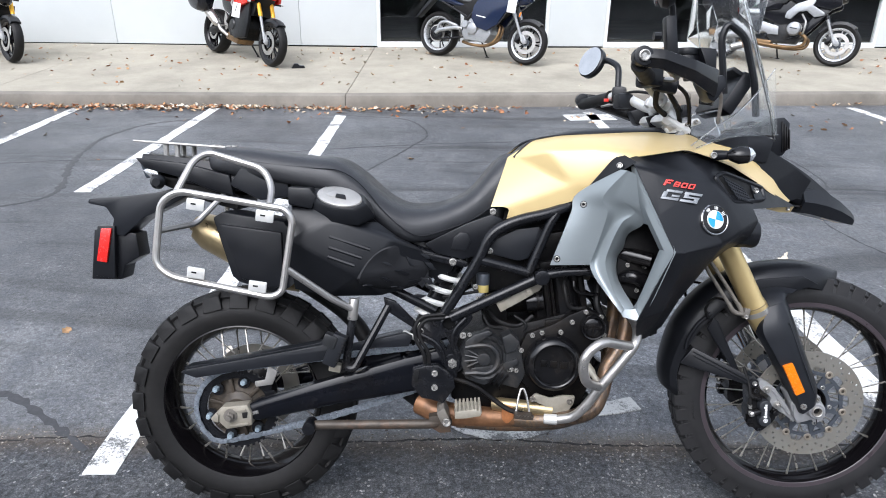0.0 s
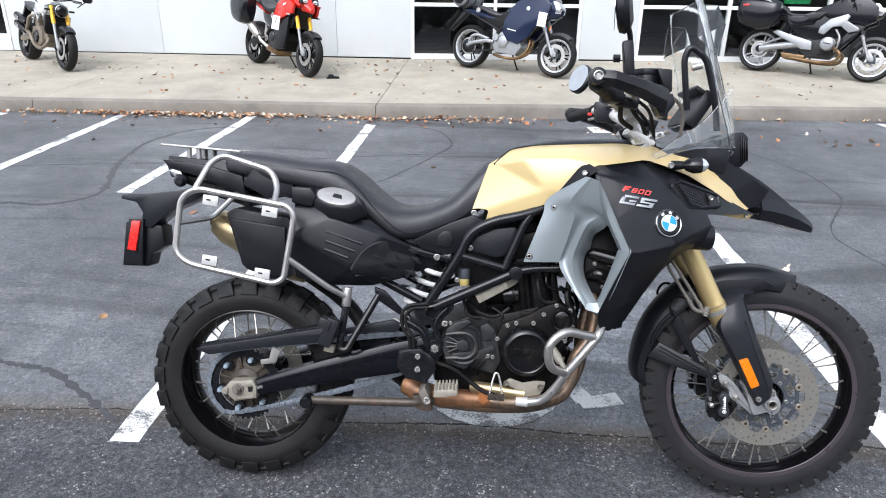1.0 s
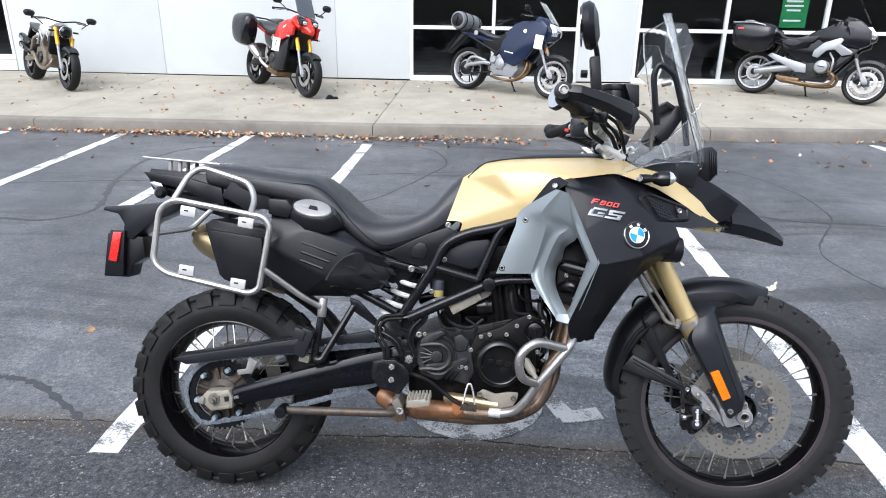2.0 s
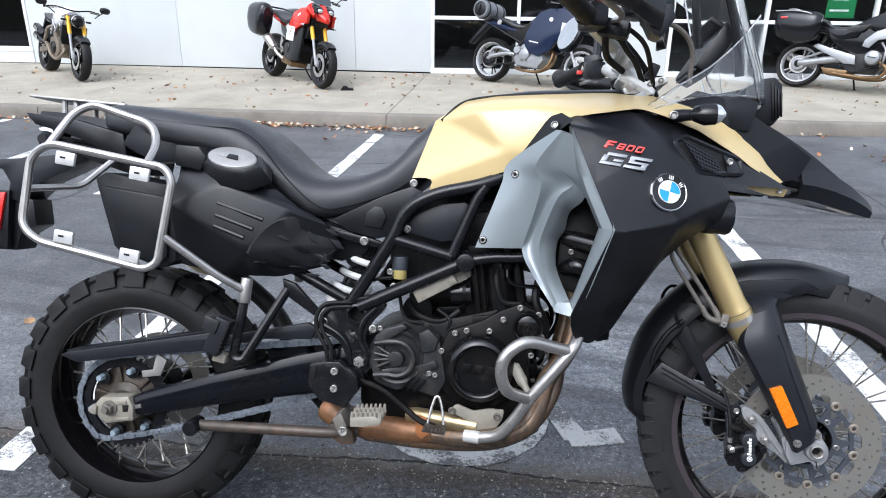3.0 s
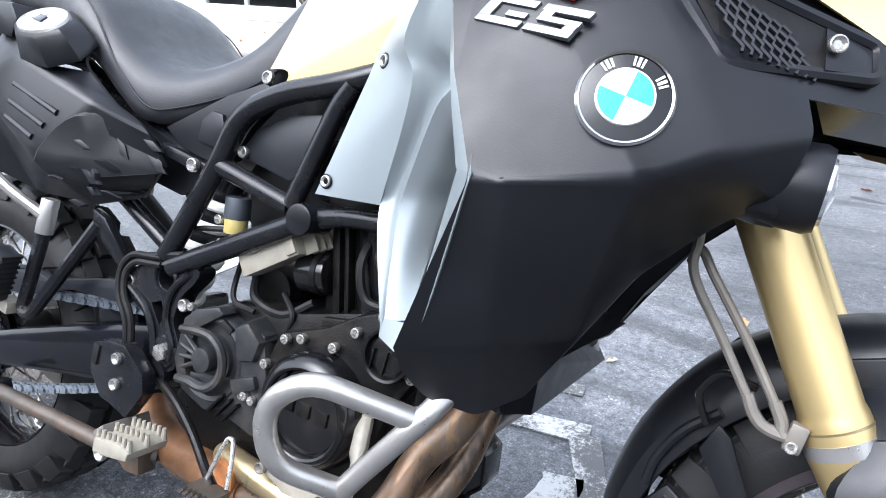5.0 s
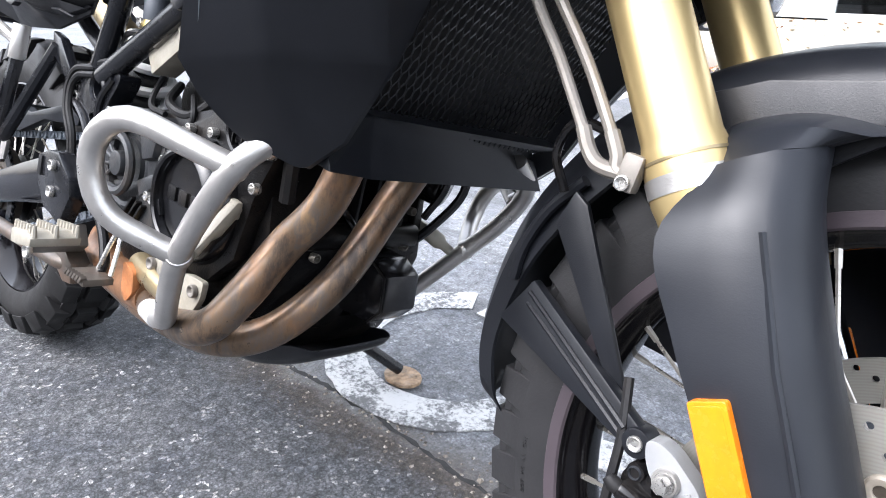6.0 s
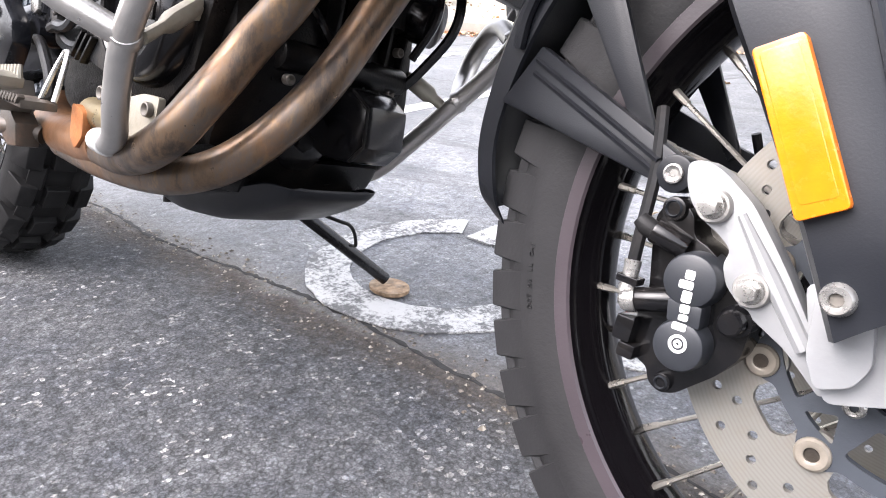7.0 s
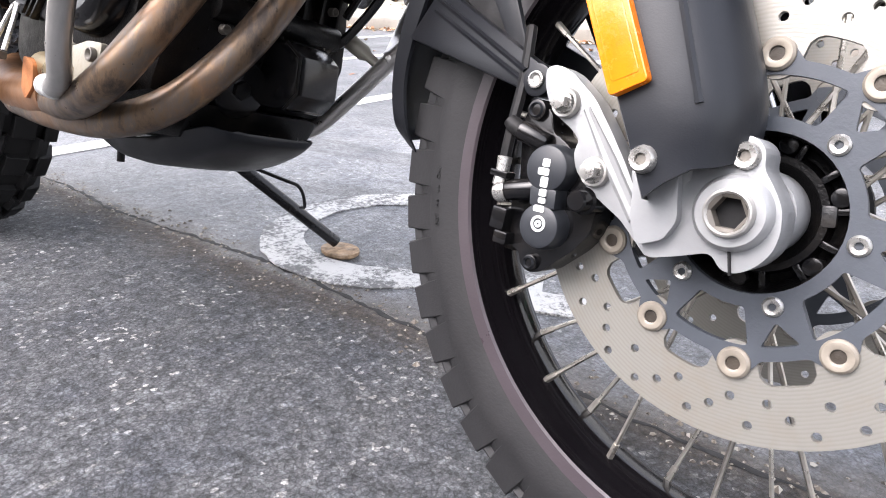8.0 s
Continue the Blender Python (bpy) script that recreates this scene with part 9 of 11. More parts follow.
for s in (-1, 1):
    y0, y1 = sorted((0.045 * s, 0.052 * s))
    part("beak_under", solid([(1.335, 0.205 * s, 0.897), (1.46, 0.126 * s, 0.893), (1.535, 0.088 * s, 0.884), (1.50, 0.04 * s, 0.872), (1.35, 0.06 * s, 0.885), (1.335, 0.205 * s, 0.901), (1.46, 0.126 * s, 0.897), (1.535, 0.088 * s, 0.889), (1.50, 0.04 * s, 0.878), (1.35, 0.06 * s, 0.890)], [(0, 1, 2, 3, 4), (5, 6, 7, 8, 9)] + [(i, (i + 1) % 5, (i + 1) % 5 + 5, i + 5) for i in range(5)]), M_COVER, bike)
    part("beak_strip", shell([(1.385, 0.176 * s, 0.896), (1.450, 0.136 * s, 0.893), (1.500, 0.108 * s, 0.888), (1.495, 0.100 * s, 0.872), (1.455, 0.124 * s, 0.874), (1.405, 0.158 * s, 0.884)], [(0, 1, 4, 5), (1, 2, 3, 4)], 0.004, 0.002, -s), M_SAND, bike, "sand-coloured strip under the beak")
    part("strip_bolt", bolt((1.478, 0.117 * s, 0.884), 0.006, 0.004, (0.3, s, -0.2)), M_BOLT, bike)
    part("beak_lip", shell([(1.600, 0.070 * s, 0.8555), (1.665, 0.046 * s, 0.8400), (1.660, 0.030 * s, 0.8390), (1.605, 0.050 * s, 0.8530)], [(0, 1, 2, 3)], 0.004, 0, -s), M_SAND, bike)
    ind = part("indicator_stem", sweep([(1.232, 0.226 * s, 1.018), (1.246, 0.236 * s, 1.019), (1.266, 0.250 * s, 1.019)], [0.013, 0.012, 0.010], 12), M_BLACK, bike, "black indicator stem")
    part("indicator_body", sweep([(1.252, 0.256 * s, 1.019), (1.260, 0.257 * s, 1.019), (1.278, 0.258 * s, 1.019), (1.298, 0.258 * s, 1.020)], [0.006, 0.015, 0.0225, 0.0215], 18, flat=0.9), M_COVER, ind, "gloss black indicator")
    part("indicator_lens", sweep([(1.298, 0.258 * s, 1.020), (1.308, 0.258 * s, 1.020), (1.317, 0.258 * s, 1.020)], [0.0215, 0.0175, 0.006], 18, flat=0.9), M_LAMP, ind, "clear indicator lens")
    part("indicator_bolt", bolt((1.226, 0.240 * s, 1.018), 0.0085, 0.005, (0, s, 0)), M_BOLT, ind)
    fog = part("fog_lamp", sweep([(1.290, 0.203 * s, 0.829), (1.300, 0.203 * s, 0.829), (1.318, 0.203 * s, 0.828), (1.350, 0.203 * s, 0.826), (1.357, 0.203 * s, 0.8255)], [0.020, 0.030, 0.0350, 0.0365, 0.0335], 28), M_BLACK, bike, "round black fog lamp")
    cap = sweep([(1.280, 0.203 * s, 0.830), (1.288, 0.203 * s, 0.830), (1.312, 0.203 * s, 0.829), (1.330, 0.203 * s, 0.828)], [0.024, 0.0345, 0.0385, 0.0380], 8)
    part("fog_cap", bevelled(cap, 0.003), M_BLACK, fog, "faceted black lamp cap")
    part("fog_clasp", box((1.318, 0.236 * s, 0.848), (0.030, 0.012, 0.022), (-40 * s, 0, 0), 0.003), M_DKGREY, fog)
    part("fog_lens", sweep([(1.353, 0.203 * s, 0.8255), (1.360, 0.203 * s, 0.825), (1.364, 0.203 * s, 0.8248)], [0.0295, 0.0265, 0.010], 28), M_LAMP, fog, "clear fog lamp lens")
    part("fog_bracket", box((1.296, 0.165 * s, 0.838), (0.036, 0.075, 0.028), (0, 0, 0), 0.006), M_BLACK, bike)
    lampb = part("headlamp_side", prism([(1.397, 1.095), (1.43, 1.116), (1.456, 1.120), (1.472, 1.104), (1.473, 1.040), (1.458, 1.018), (1.420, 1.024), (1.390, 1.055)], *sorted((0.055 * s, 0.112 * s)), 0.008), M_BLACK, bike, "black headlamp shell")
    for k in range(4):
        part("lamp_fin", box((1.452 + 0.006 * k, 0.1135 * s, 1.068 - 0.002 * k), (0.003, 0.006, 0.080 - 0.010 * k), (0, -4, 0), 0.001), M_COVER, lampb)
    part("lamp_bolt", bolt((1.420, 0.114 * s, 1.058), 0.008, 0.006, (0, s, 0)), M_BOLT, lampb)
    part("lamp_lens", prism([(1.466, 1.112), (1.478, 1.102), (1.480, 1.042), (1.466, 1.024)], *sorted((0.006 * s, 0.088 * s)), 0.004), M_LAMP, bike, "clear headlamp lens")
    part("cockpit_side", prism([(1.285, 1.030), (1.30, 1.070), (1.36, 1.082), (1.415, 1.060), (1.40, 1.000), (1.33, 1.008)], *sorted((0.125 * s, 0.150 * s)), 0.005), M_BLACK, bike)
    part("cockpit_bolt", bolt((1.300, 0.152 * s, 1.046), 0.0095, 0.006, (0, s, 0)), M_BOLT, bike)
part("screen_bracket", bent([(1.296, -0.108, 1.175), (1.276, -0.118, 1.315), (1.290, -0.121, 1.350), (1.336, -0.121, 1.315), (1.370, -0.114, 1.205), (1.385, -0.10, 1.12)], 0.0090, 0.018, 10), M_BLACK, bike, "black screen bracket")
part("screen_knob", rod((1.300, -0.118, 1.290), (1.325, -0.124, 1.296), 0.009, seg=14), M_ALU, bike)
part("headlamp_core", prism([(1.36, 1.09), (1.456, 1.114), (1.464, 1.03), (1.36, 1.03)], -0.06, 0.06, 0.006), M_COVER, bike)
dash = part("instrument", box((1.340, 0, 1.180), (0.040, 0.19, 0.115), (0, 32, 0), 0.012), M_BLACK, bike, "black instrument cluster")
part("instrument_hood", box((1.352, 0, 1.225), (0.070, 0.18, 0.012), (0, 32, 0), 0.005), M_BLACK, dash)
part("instrument_face", box((1.321, 0, 1.170), (0.004, 0.165, 0.085), (0, 32, 0), 0.002), M_SMOKE, dash)
# clear screen: a bowed sheet with a raised rim, and its side wings
sheet = []
for z, xc, w, sweepb in ((1.075, 1.470, 0.150, 0.055), (1.14, 1.452, 0.168, 0.060), (1.24, 1.420, 0.172, 0.062), (1.34, 1.390, 0.162, 0.058), (1.44, 1.362, 0.145, 0.055), (1.505, 1.345, 0.115, 0.05)):
    sheet.append([(xc - sweepb * (k / 6) ** 2 * (1 if abs(k) <= 6 else 1), w * k / 6, z - 0.02 * (k / 6) ** 2) for k in range(-6, 7)])
bmw_ = loft(sheet, caps=False, closed=False)
geo = bmesh.ops.extrude_face_region(bmw_, geom=list(bmw_.faces))
for v in [g for g in geo["geom"] if isinstance(g, bmesh.types.BMVert)]:
    v.co.x -= 0.0035
screen_ = part("windscreen", bmw_, M_SCREEN, bike, "tall clear plastic windscreen")
screen_.visible_shadow = False
edge = [p for p in sheet[0]] + [r[-1] for r in sheet[1:]] + sheet[-1][::-1][1:] + [r[0] for r in sheet[::-1][1:-1]]
e_ = part("screen_edge", sweep(rounded(edge, 0.02, True, 3), 0.0017, 6, True), M_SCREEN, screen_)
e_.visible_shadow = False
for s in (-1, 1):
    low = [(1.160, 0.206 * s, 1.020), (1.232, 0.198 * s, 1.048), (1.305, 0.186 * s, 1.066), (1.370, 0.165 * s, 1.070), (1.428, 0.135 * s, 1.072)]
    high = [(1.165, 0.204 * s, 1.026), (1.235, 0.192 * s, 1.078), (1.305, 0.176 * s, 1.125), (1.362, 0.160 * s, 1.180), (1.405, 0.145 * s, 1.235)]
    wing = shell(low + high, [(i, i + 1, i + 6, i + 5) for i in range(4)], 0.003, 0, -s)
    w_ = part("screen_wing", wing, M_SCREEN, screen_, "clear lower wing of the screen")
    w_.visible_shadow = False
    for line in (low, high):
        l_ = part("wing_edge", sweep(curve_points(line, 5), 0.0016, 6), M_SCREEN, screen_)
        l_.visible_shadow = False
    flap = shell([(1.296, 0.150 * s, 1.455), (1.350, 0.145 * s, 1.452), (1.372, 0.150 * s, 1.40), (1.350, 0.165 * s, 1.315), (1.292, 0.175 * s, 1.362)], [(0, 1, 2, 3, 4)], 0.004, 0, -s)
    f_ = part("screen_flap", flap, M_SCREEN, screen_, "clear side deflector")
    f_.visible_shadow = False


# ---- the motorcycles parked along the shop wall ----
M_WHITERIM = surface("pale_wheel_rim", (0.44, 0.45, 0.46), 0.3, 0.4, var=0.05, dirt=0.1)
M_SILVERPAINT = surface("silver_bike_paint", (0.31, 0.32, 0.33), 0.35, 0.4, var=0.06, dirt=0.08)
M_TANENGINE = surface("brown_grey_engine", (0.20, 0.165, 0.125), 0.45, 0.5, var=0.2, dirt=0.25)
M_MUFFLER = surface("brushed_muffler", (0.55, 0.53, 0.50), 0.32, 0.9, var=0.08, dirt=0.1)
M_FABRIC = surface("grey_bag_fabric", (0.17, 0.18, 0.19), 0.85, var=0.15, scale=40, bump=0.5, fine=500)


def cast_wheel(root, name, c, r, wide, spokes, rim_mat, spoke_mat, disc_r, label):
    """A road wheel: rim, cast spokes, disc and smooth tyre."""
    hub = lathe([(0.012, -0.07), (0.035, -0.07), (0.045, -0.05), (0.040, 0.0), (0.045, 0.05), (0.035, 0.07), (0.012, 0.07)], c, 24)
    w = part(name, hub, spoke_mat, root, label)
    h, br = wide / 2, r - 0.075
    part("tyre", lathe([(br, -h * 0.62), (br + 0.020, -h * 0.93), (br + 0.045, -h), (r - 0.014, -h * 0.80), (r - 0.003, -h * 0.40), (r, 0), (r - 0.003, h * 0.40), (r - 0.014, h * 0.80), (br + 0.045, h), (br + 0.020, h * 0.93), (br, h * 0.62)], c, 64), M_RUBBER, w, "black road tyre")
    part("rim", lathe([(br, -h * 0.62), (br + 0.008, -h * 0.72), (br - 0.006, -h * 0.70), (br - 0.022, -h * 0.5), (br - 0.026, 0), (br - 0.022, h * 0.5), (br - 0.006, h * 0.70), (br + 0.008, h * 0.72), (br, h * 0.62)], c, 64), rim_mat, w)
    for i in range(spokes):
        a = 2 * math.pi * i / spokes
        for da in (-0.10, 0.10):
            p = Vector((c[0] + 0.036 * math.cos(a), c[1], c[2] + 0.036 * math.sin(a)))
            q = Vector((c[0] + (br - 0.018) * math.cos(a + da * 1.6), c[1], c[2] + (br - 0.018) * math.sin(a + da * 1.6)))
            part("spoke", sweep([p, p.lerp(q, 0.5), q], [0.014, 0.009, 0.012], 8), spoke_mat, w)
    for s in ((-1, 1) if disc_r > 0.13 else (-1,)):
        d = lathe([(disc_r * 0.68, s * 0.072), (disc_r, s * 0.072), (disc_r, s * 0.077), (disc_r * 0.68, s * 0.077)], c, 40, True)
        part("disc_carrier", lathe([(0.030, s * 0.073), (0.058, s * 0.073), (0.058, s * 0.076), (0.030, s * 0.076)], c, 10, True), M_CARRIER, w)
        part("brake_disc", d, M_STEEL, w, "steel brake disc")
    return w


def hull(sections, along=4, around=2):
    """A rounded body through sections (x, low, high, half width, how full)."""
    rings = []
    for x, lo, hi, w, full in sections:
        m = (lo + hi) / 2
        rings.append([(x, 0, hi), (x, w * full, hi - (hi - lo) * 0.10), (x, w, m + (hi - lo) * 0.12), (x, w * 0.92, m - (hi - lo) * 0.22), (x, w * 0.55, lo), (x, -w * 0.55, lo), (x, -w * 0.92, m - (hi - lo) * 0.22), (x, -w, m + (hi - lo) * 0.12), (x, -w * full, hi - (hi - lo) * 0.10)])
    return smooth_loft(rings, along, around)


def park(root, front, rear, lean):
    """Stands a motorcycle, built along x from its rear axle, on its two tyre marks, leaning to its left."""
    f, r = Vector((*front, pave_z(*front))), Vector((*rear, pave_z(*rear)))
    along = (f - r).normalized()
    side = Vector((-along.y, along.x, 0)).normalized()
    m = Matrix((along, side, along.cross(side))).transposed().to_4x4()
    root.matrix_basis = Matrix.Translation(r) @ m @ Matrix.Rotation(radians(-lean), 4, "X") @ Matrix.Translation((0, 0, 0.006))


def running_gear(root, L, fork_mat, low_mat, rake, spokes, rim_mat, spoke_mat, disc_r, top=0.98):
    F = Vector((L, 0, 0.300))
    cast_wheel(root, "rear_wheel", Vector((0, 0, 0.315)), 0.315, 0.175, spokes, rim_mat, spoke_mat, 0.125, "rear wheel with a road tyre")
    cast_wheel(root, "front_wheel", F, 0.300, 0.120, spokes, rim_mat, spoke_mat, disc_r, "front wheel with a road tyre")
    d = Vector((-math.sin(radians(rake)), 0, math.cos(radians(rake))))
    base = F + Vector((-0.035, 0, 0.0))
    for s in (-1, 1):
        y = Vector((0, 0.098 * s, 0))
        leg = part("fork_leg", sweep([base + y + d * t for t in (0.36, 0.40, top - 0.30)], [0.027, 0.028, 0.028], 16), fork_mat, root, "upper fork tube")
        part("fork_slider", sweep([base + y + d * t for t in (0.0, 0.05, 0.34, 0.37)], [0.022, 0.020, 0.020, 0.024], 14), low_mat, leg)
        part("axle_clamp", prism([(L - 0.055, 0.30), (L - 0.02, 0.275), (L + 0.03, 0.285), (L + 0.025, 0.33), (L - 0.03, 0.40), (L - 0.07, 0.40)], *sorted((0.082 * s, 0.112 * s)), 0.006), low_mat, leg)
        part("front_caliper", prism([(L - 0.16, 0.30), (L - 0.10, 0.27), (L - 0.075, 0.36), (L - 0.095, 0.41), (L - 0.14, 0.40)], *sorted((0.055 * s, 0.118 * s)), 0.008), M_COVER, root, "front brake caliper")
    fr = []
    for k in range(8):
        a = radians(52 + 14 * k)
        fr.append([(F.x + (0.312 + dr) * math.cos(a), y, F.z + (0.312 + dr) * math.sin(a)) for y, dr in ((-0.070, -0.035), (-0.060, 0.006), (0, 0.016), (0.060, 0.006), (0.070, -0.035), (0.060, -0.030), (0, 0.010), (-0.060, -0.030))])
    part("front_fender", loft(fr), M_BLACK, root, "black front fender", angle=50)
    part("side_stand", sweep([(L * 0.46, 0.12, 0.26), (L * 0.46 + 0.04, 0.22, 0.10), (L * 0.46 + 0.05, 0.258, 0.052)], [0.014, 0.012, 0.012], 10), M_FRAME, root, "black side stand")
    part("stand_foot", box((L * 0.46 + 0.05, 0.262, 0.048), (0.06, 0.035, 0.010), (-10, 0, 0), 0.003), M_FRAME, root)
    return d, base


def mirror_pair(root, x, y, z, mat):
    for s in (-1, 1):
        m = part("mirror", hull([(x - 0.012, z - 0.035, z + 0.035, 0.05, 0.7), (x + 0.01, z - 0.045, z + 0.045, 0.075, 0.7), (x + 0.04, z - 0.02, z + 0.02, 0.04, 0.7)]), mat, root, "black mirror", m=Matrix.Translation((0, y * s, 0)))
        part("mirror_stalk", hose([(x + 0.02, y * s, z - 0.02), (x + 0.05, y * s * 0.8, z - 0.07), (x + 0.07, y * s * 0.62, z - 0.13)], 0.007), M_BLACK, m)


def bars(root, x, z, w):
    part("handlebar", hose([(x - 0.06, -w, z), (x, -w * 0.6, z + 0.02), (x + 0.04, 0, z - 0.01), (x, w * 0.6, z + 0.02), (x - 0.06, w, z)], 0.011), M_FRAME, root, "black handlebar")
    for s in (-1, 1):
        part("grip", rod((x - 0.065, (w + 0.01) * s, z), (x - 0.025, (w - 0.12) * s, z + 0.01), 0.017), M_RUBBER, root)
        part("lever", sweep([(x + 0.045, (w - 0.15) * s, z + 0.012), (x + 0.03, (w - 0.08) * s, z), (x - 0.01, w * s, z - 0.004)], 0.006, 8), M_ALU, root)


def white_naked():
    root = thing("motorcycle", "white naked roadster with yellow forks, leaning on the pavement", "motorcycle", "motorcycles by the shop wall")
    L = 1.49
    d, base = running_gear(root, L, M_YELLOWFORK, M_SILVERCAST, 24, 5, M_RIM, M_RIM, 0.155, 0.92)
    part("fuel_tank", hull([(0.60, 0.72, 0.84, 0.10, 0.6), (0.70, 0.70, 0.93, 0.15, 0.6), (0.88, 0.71, 1.00, 0.17, 0.62), (1.02, 0.74, 0.99, 0.15, 0.6), (1.12, 0.78, 0.94, 0.10, 0.6)]), M_BIKEWHITE, root, "pearl white fuel tank")
    part("seat", hull([(0.02, 0.82, 0.88, 0.08, 0.8), (0.20, 0.77, 0.86, 0.12, 0.8), (0.42, 0.74, 0.82, 0.14, 0.8), (0.58, 0.73, 0.82, 0.12, 0.8), (0.66, 0.76, 0.85, 0.09, 0.8)]), M_SEAT, root, "black seat")
    part("tail", hull([(-0.12, 0.85, 0.89, 0.03, 0.7), (0.05, 0.80, 0.87, 0.08, 0.7), (0.25, 0.74, 0.80, 0.11, 0.7)]), M_BIKEWHITE, root, "white tail cowl")
    part("plate_hanger", prism([(-0.26, 0.58), (-0.20, 0.60), (0.0, 0.80), (-0.06, 0.83)], -0.05, 0.05, 0.006), M_BLACK, root)
    part("crankcase", prism([(0.52, 0.36), (0.60, 0.28), (0.86, 0.26), (0.98, 0.34), (0.96, 0.50), (0.82, 0.56), (0.58, 0.54)], -0.15, 0.15, 0.02), M_TANENGINE, root, "brown-grey engine")
    part("cylinder", prism([(0.62, 0.50), (0.78, 0.52), (0.70, 0.76), (0.56, 0.72)], -0.12, 0.12, 0.012), M_TANENGINE, root)
    part("cylinder", prism([(0.84, 0.40), (0.90, 0.52), (1.12, 0.50), (1.10, 0.36)], -0.12, 0.12, 0.012), M_TANENGINE, root)
    part("engine_cover", lathe([(0.0, -0.18), (0.07, -0.178), (0.085, -0.165), (0.09, -0.14)], (0.76, 0, 0.40), 28), M_COVER, root)
    part("radiator", box((1.14, 0, 0.60), (0.05, 0.30, 0.26), (0, 18, 0), 0.008), M_DARK, root, "black radiator")
    for s in (-1, 1):
        tubes = ((1.18, 0.86), (1.02, 0.66), (0.92, 0.82), (0.78, 0.62), (0.66, 0.78), (0.58, 0.58))
        for (xa, za), (xb, zb) in zip(tubes, tubes[1:]):
            part("trellis_tube", rod((xa, 0.12 * s, za), (xb, 0.14 * s, zb), 0.014, seg=10), M_SILVERPAINT, root)
        part("trellis_tube", rod((1.18, 0.12 * s, 0.88), (0.60, 0.13 * s, 0.78), 0.014, seg=10), M_SILVERPAINT, root)
    part("exhaust_pipe", hose([(1.08, -0.09, 0.42), (1.12, -0.13, 0.34), (0.95, -0.16, 0.25), (0.72, -0.17, 0.28), (0.55, -0.17, 0.40), (0.42, -0.17, 0.45)], 0.026, 12), M_TANENGINE, root, "brown-grey exhaust pipe")
    part("exhaust_pipe", hose([(0.62, -0.10, 0.70), (0.50, -0.16, 0.66), (0.46, -0.18, 0.52), (0.40, -0.18, 0.45)], 0.024, 12), M_TANENGINE, root)
    for z in (0.50, 0.62):
        mu = part("muffler", sweep([(0.40, -0.185, z - 0.06), (0.34, -0.19, z - 0.035), (0.10, -0.20, z + 0.03), (0.05, -0.20, z + 0.045)], [0.030, 0.052, 0.056, 0.040], 18), M_COVER, root, "black muffler")
        part("muffler_plate", box((0.20, -0.252, z + 0.005), (0.16, 0.004, 0.055), (0, 14, 0), 0.002), M_MUFFLER, mu, "silver heat plate")
    part("swingarm", prism([(-0.03, 0.29), (0.0, 0.35), (0.52, 0.44), (0.56, 0.36), (0.08, 0.275)], 0.09, 0.14, 0.01), M_TANENGINE, root)
    part("swingarm_leg", prism([(-0.03, 0.29), (0.0, 0.35), (0.52, 0.44), (0.56, 0.36), (0.08, 0.275)], -0.14, -0.10, 0.01), M_TANENGINE, root)
    part("rear_sprocket", lathe([(0.05, 0.085), (0.11, 0.085), (0.11, 0.090), (0.05, 0.090)], (0, 0, 0.315), 32, True), M_STEEL, root)
    lamp = part("headlamp", lathe([(0.0, -0.075), (0.05, -0.070), (0.085, -0.04), (0.096, 0.0), (0.098, 0.03), (0.090, 0.036)], (0, 0, 0), 28), M_COVER, root, "round black headlamp", m=Matrix.Translation((1.31, 0, 0.815)) @ Matrix.Rotation(radians(90), 4, "Z"))
    part("headlamp_lens", lathe([(0.090, 0.034), (0.07, 0.050), (0.03, 0.058), (0.0, 0.060)], (0, 0, 0), 28), M_LAMP, lamp, "clear headlamp lens", m=Matrix.Translation((1.31, 0, 0.815)) @ Matrix.Rotation(radians(-90), 4, "Z"))
    part("fork_yoke", box((1.18, 0, 0.86), (0.07, 0.25, 0.04), (0, 24, 0), 0.008), M_BLACK, root)
    part("belly_guard", prism([(1.12, 0.50), (1.18, 0.62), (1.20, 0.74), (1.10, 0.72)], -0.17, 0.17, 0.01), M_BLACK, root)
    bars(root, 1.12, 0.96, 0.36)
    mirror_pair(root, 1.14, 0.42, 1.02, M_BLACK)
    for s in (-1, 1):
        part("indicator", rod((1.24, 0.13 * s, 0.82), (1.26, 0.20 * s, 0.82), 0.014, seg=12, bev=0.003), M_BLACK, root)
        part("footpeg", rod((0.48, 0.14 * s, 0.40), (0.50, 0.24 * s, 0.40), 0.012, seg=10), M_ALU, root)
    park(root, (-5.398, 7.839), (-6.552, 8.781), 9)


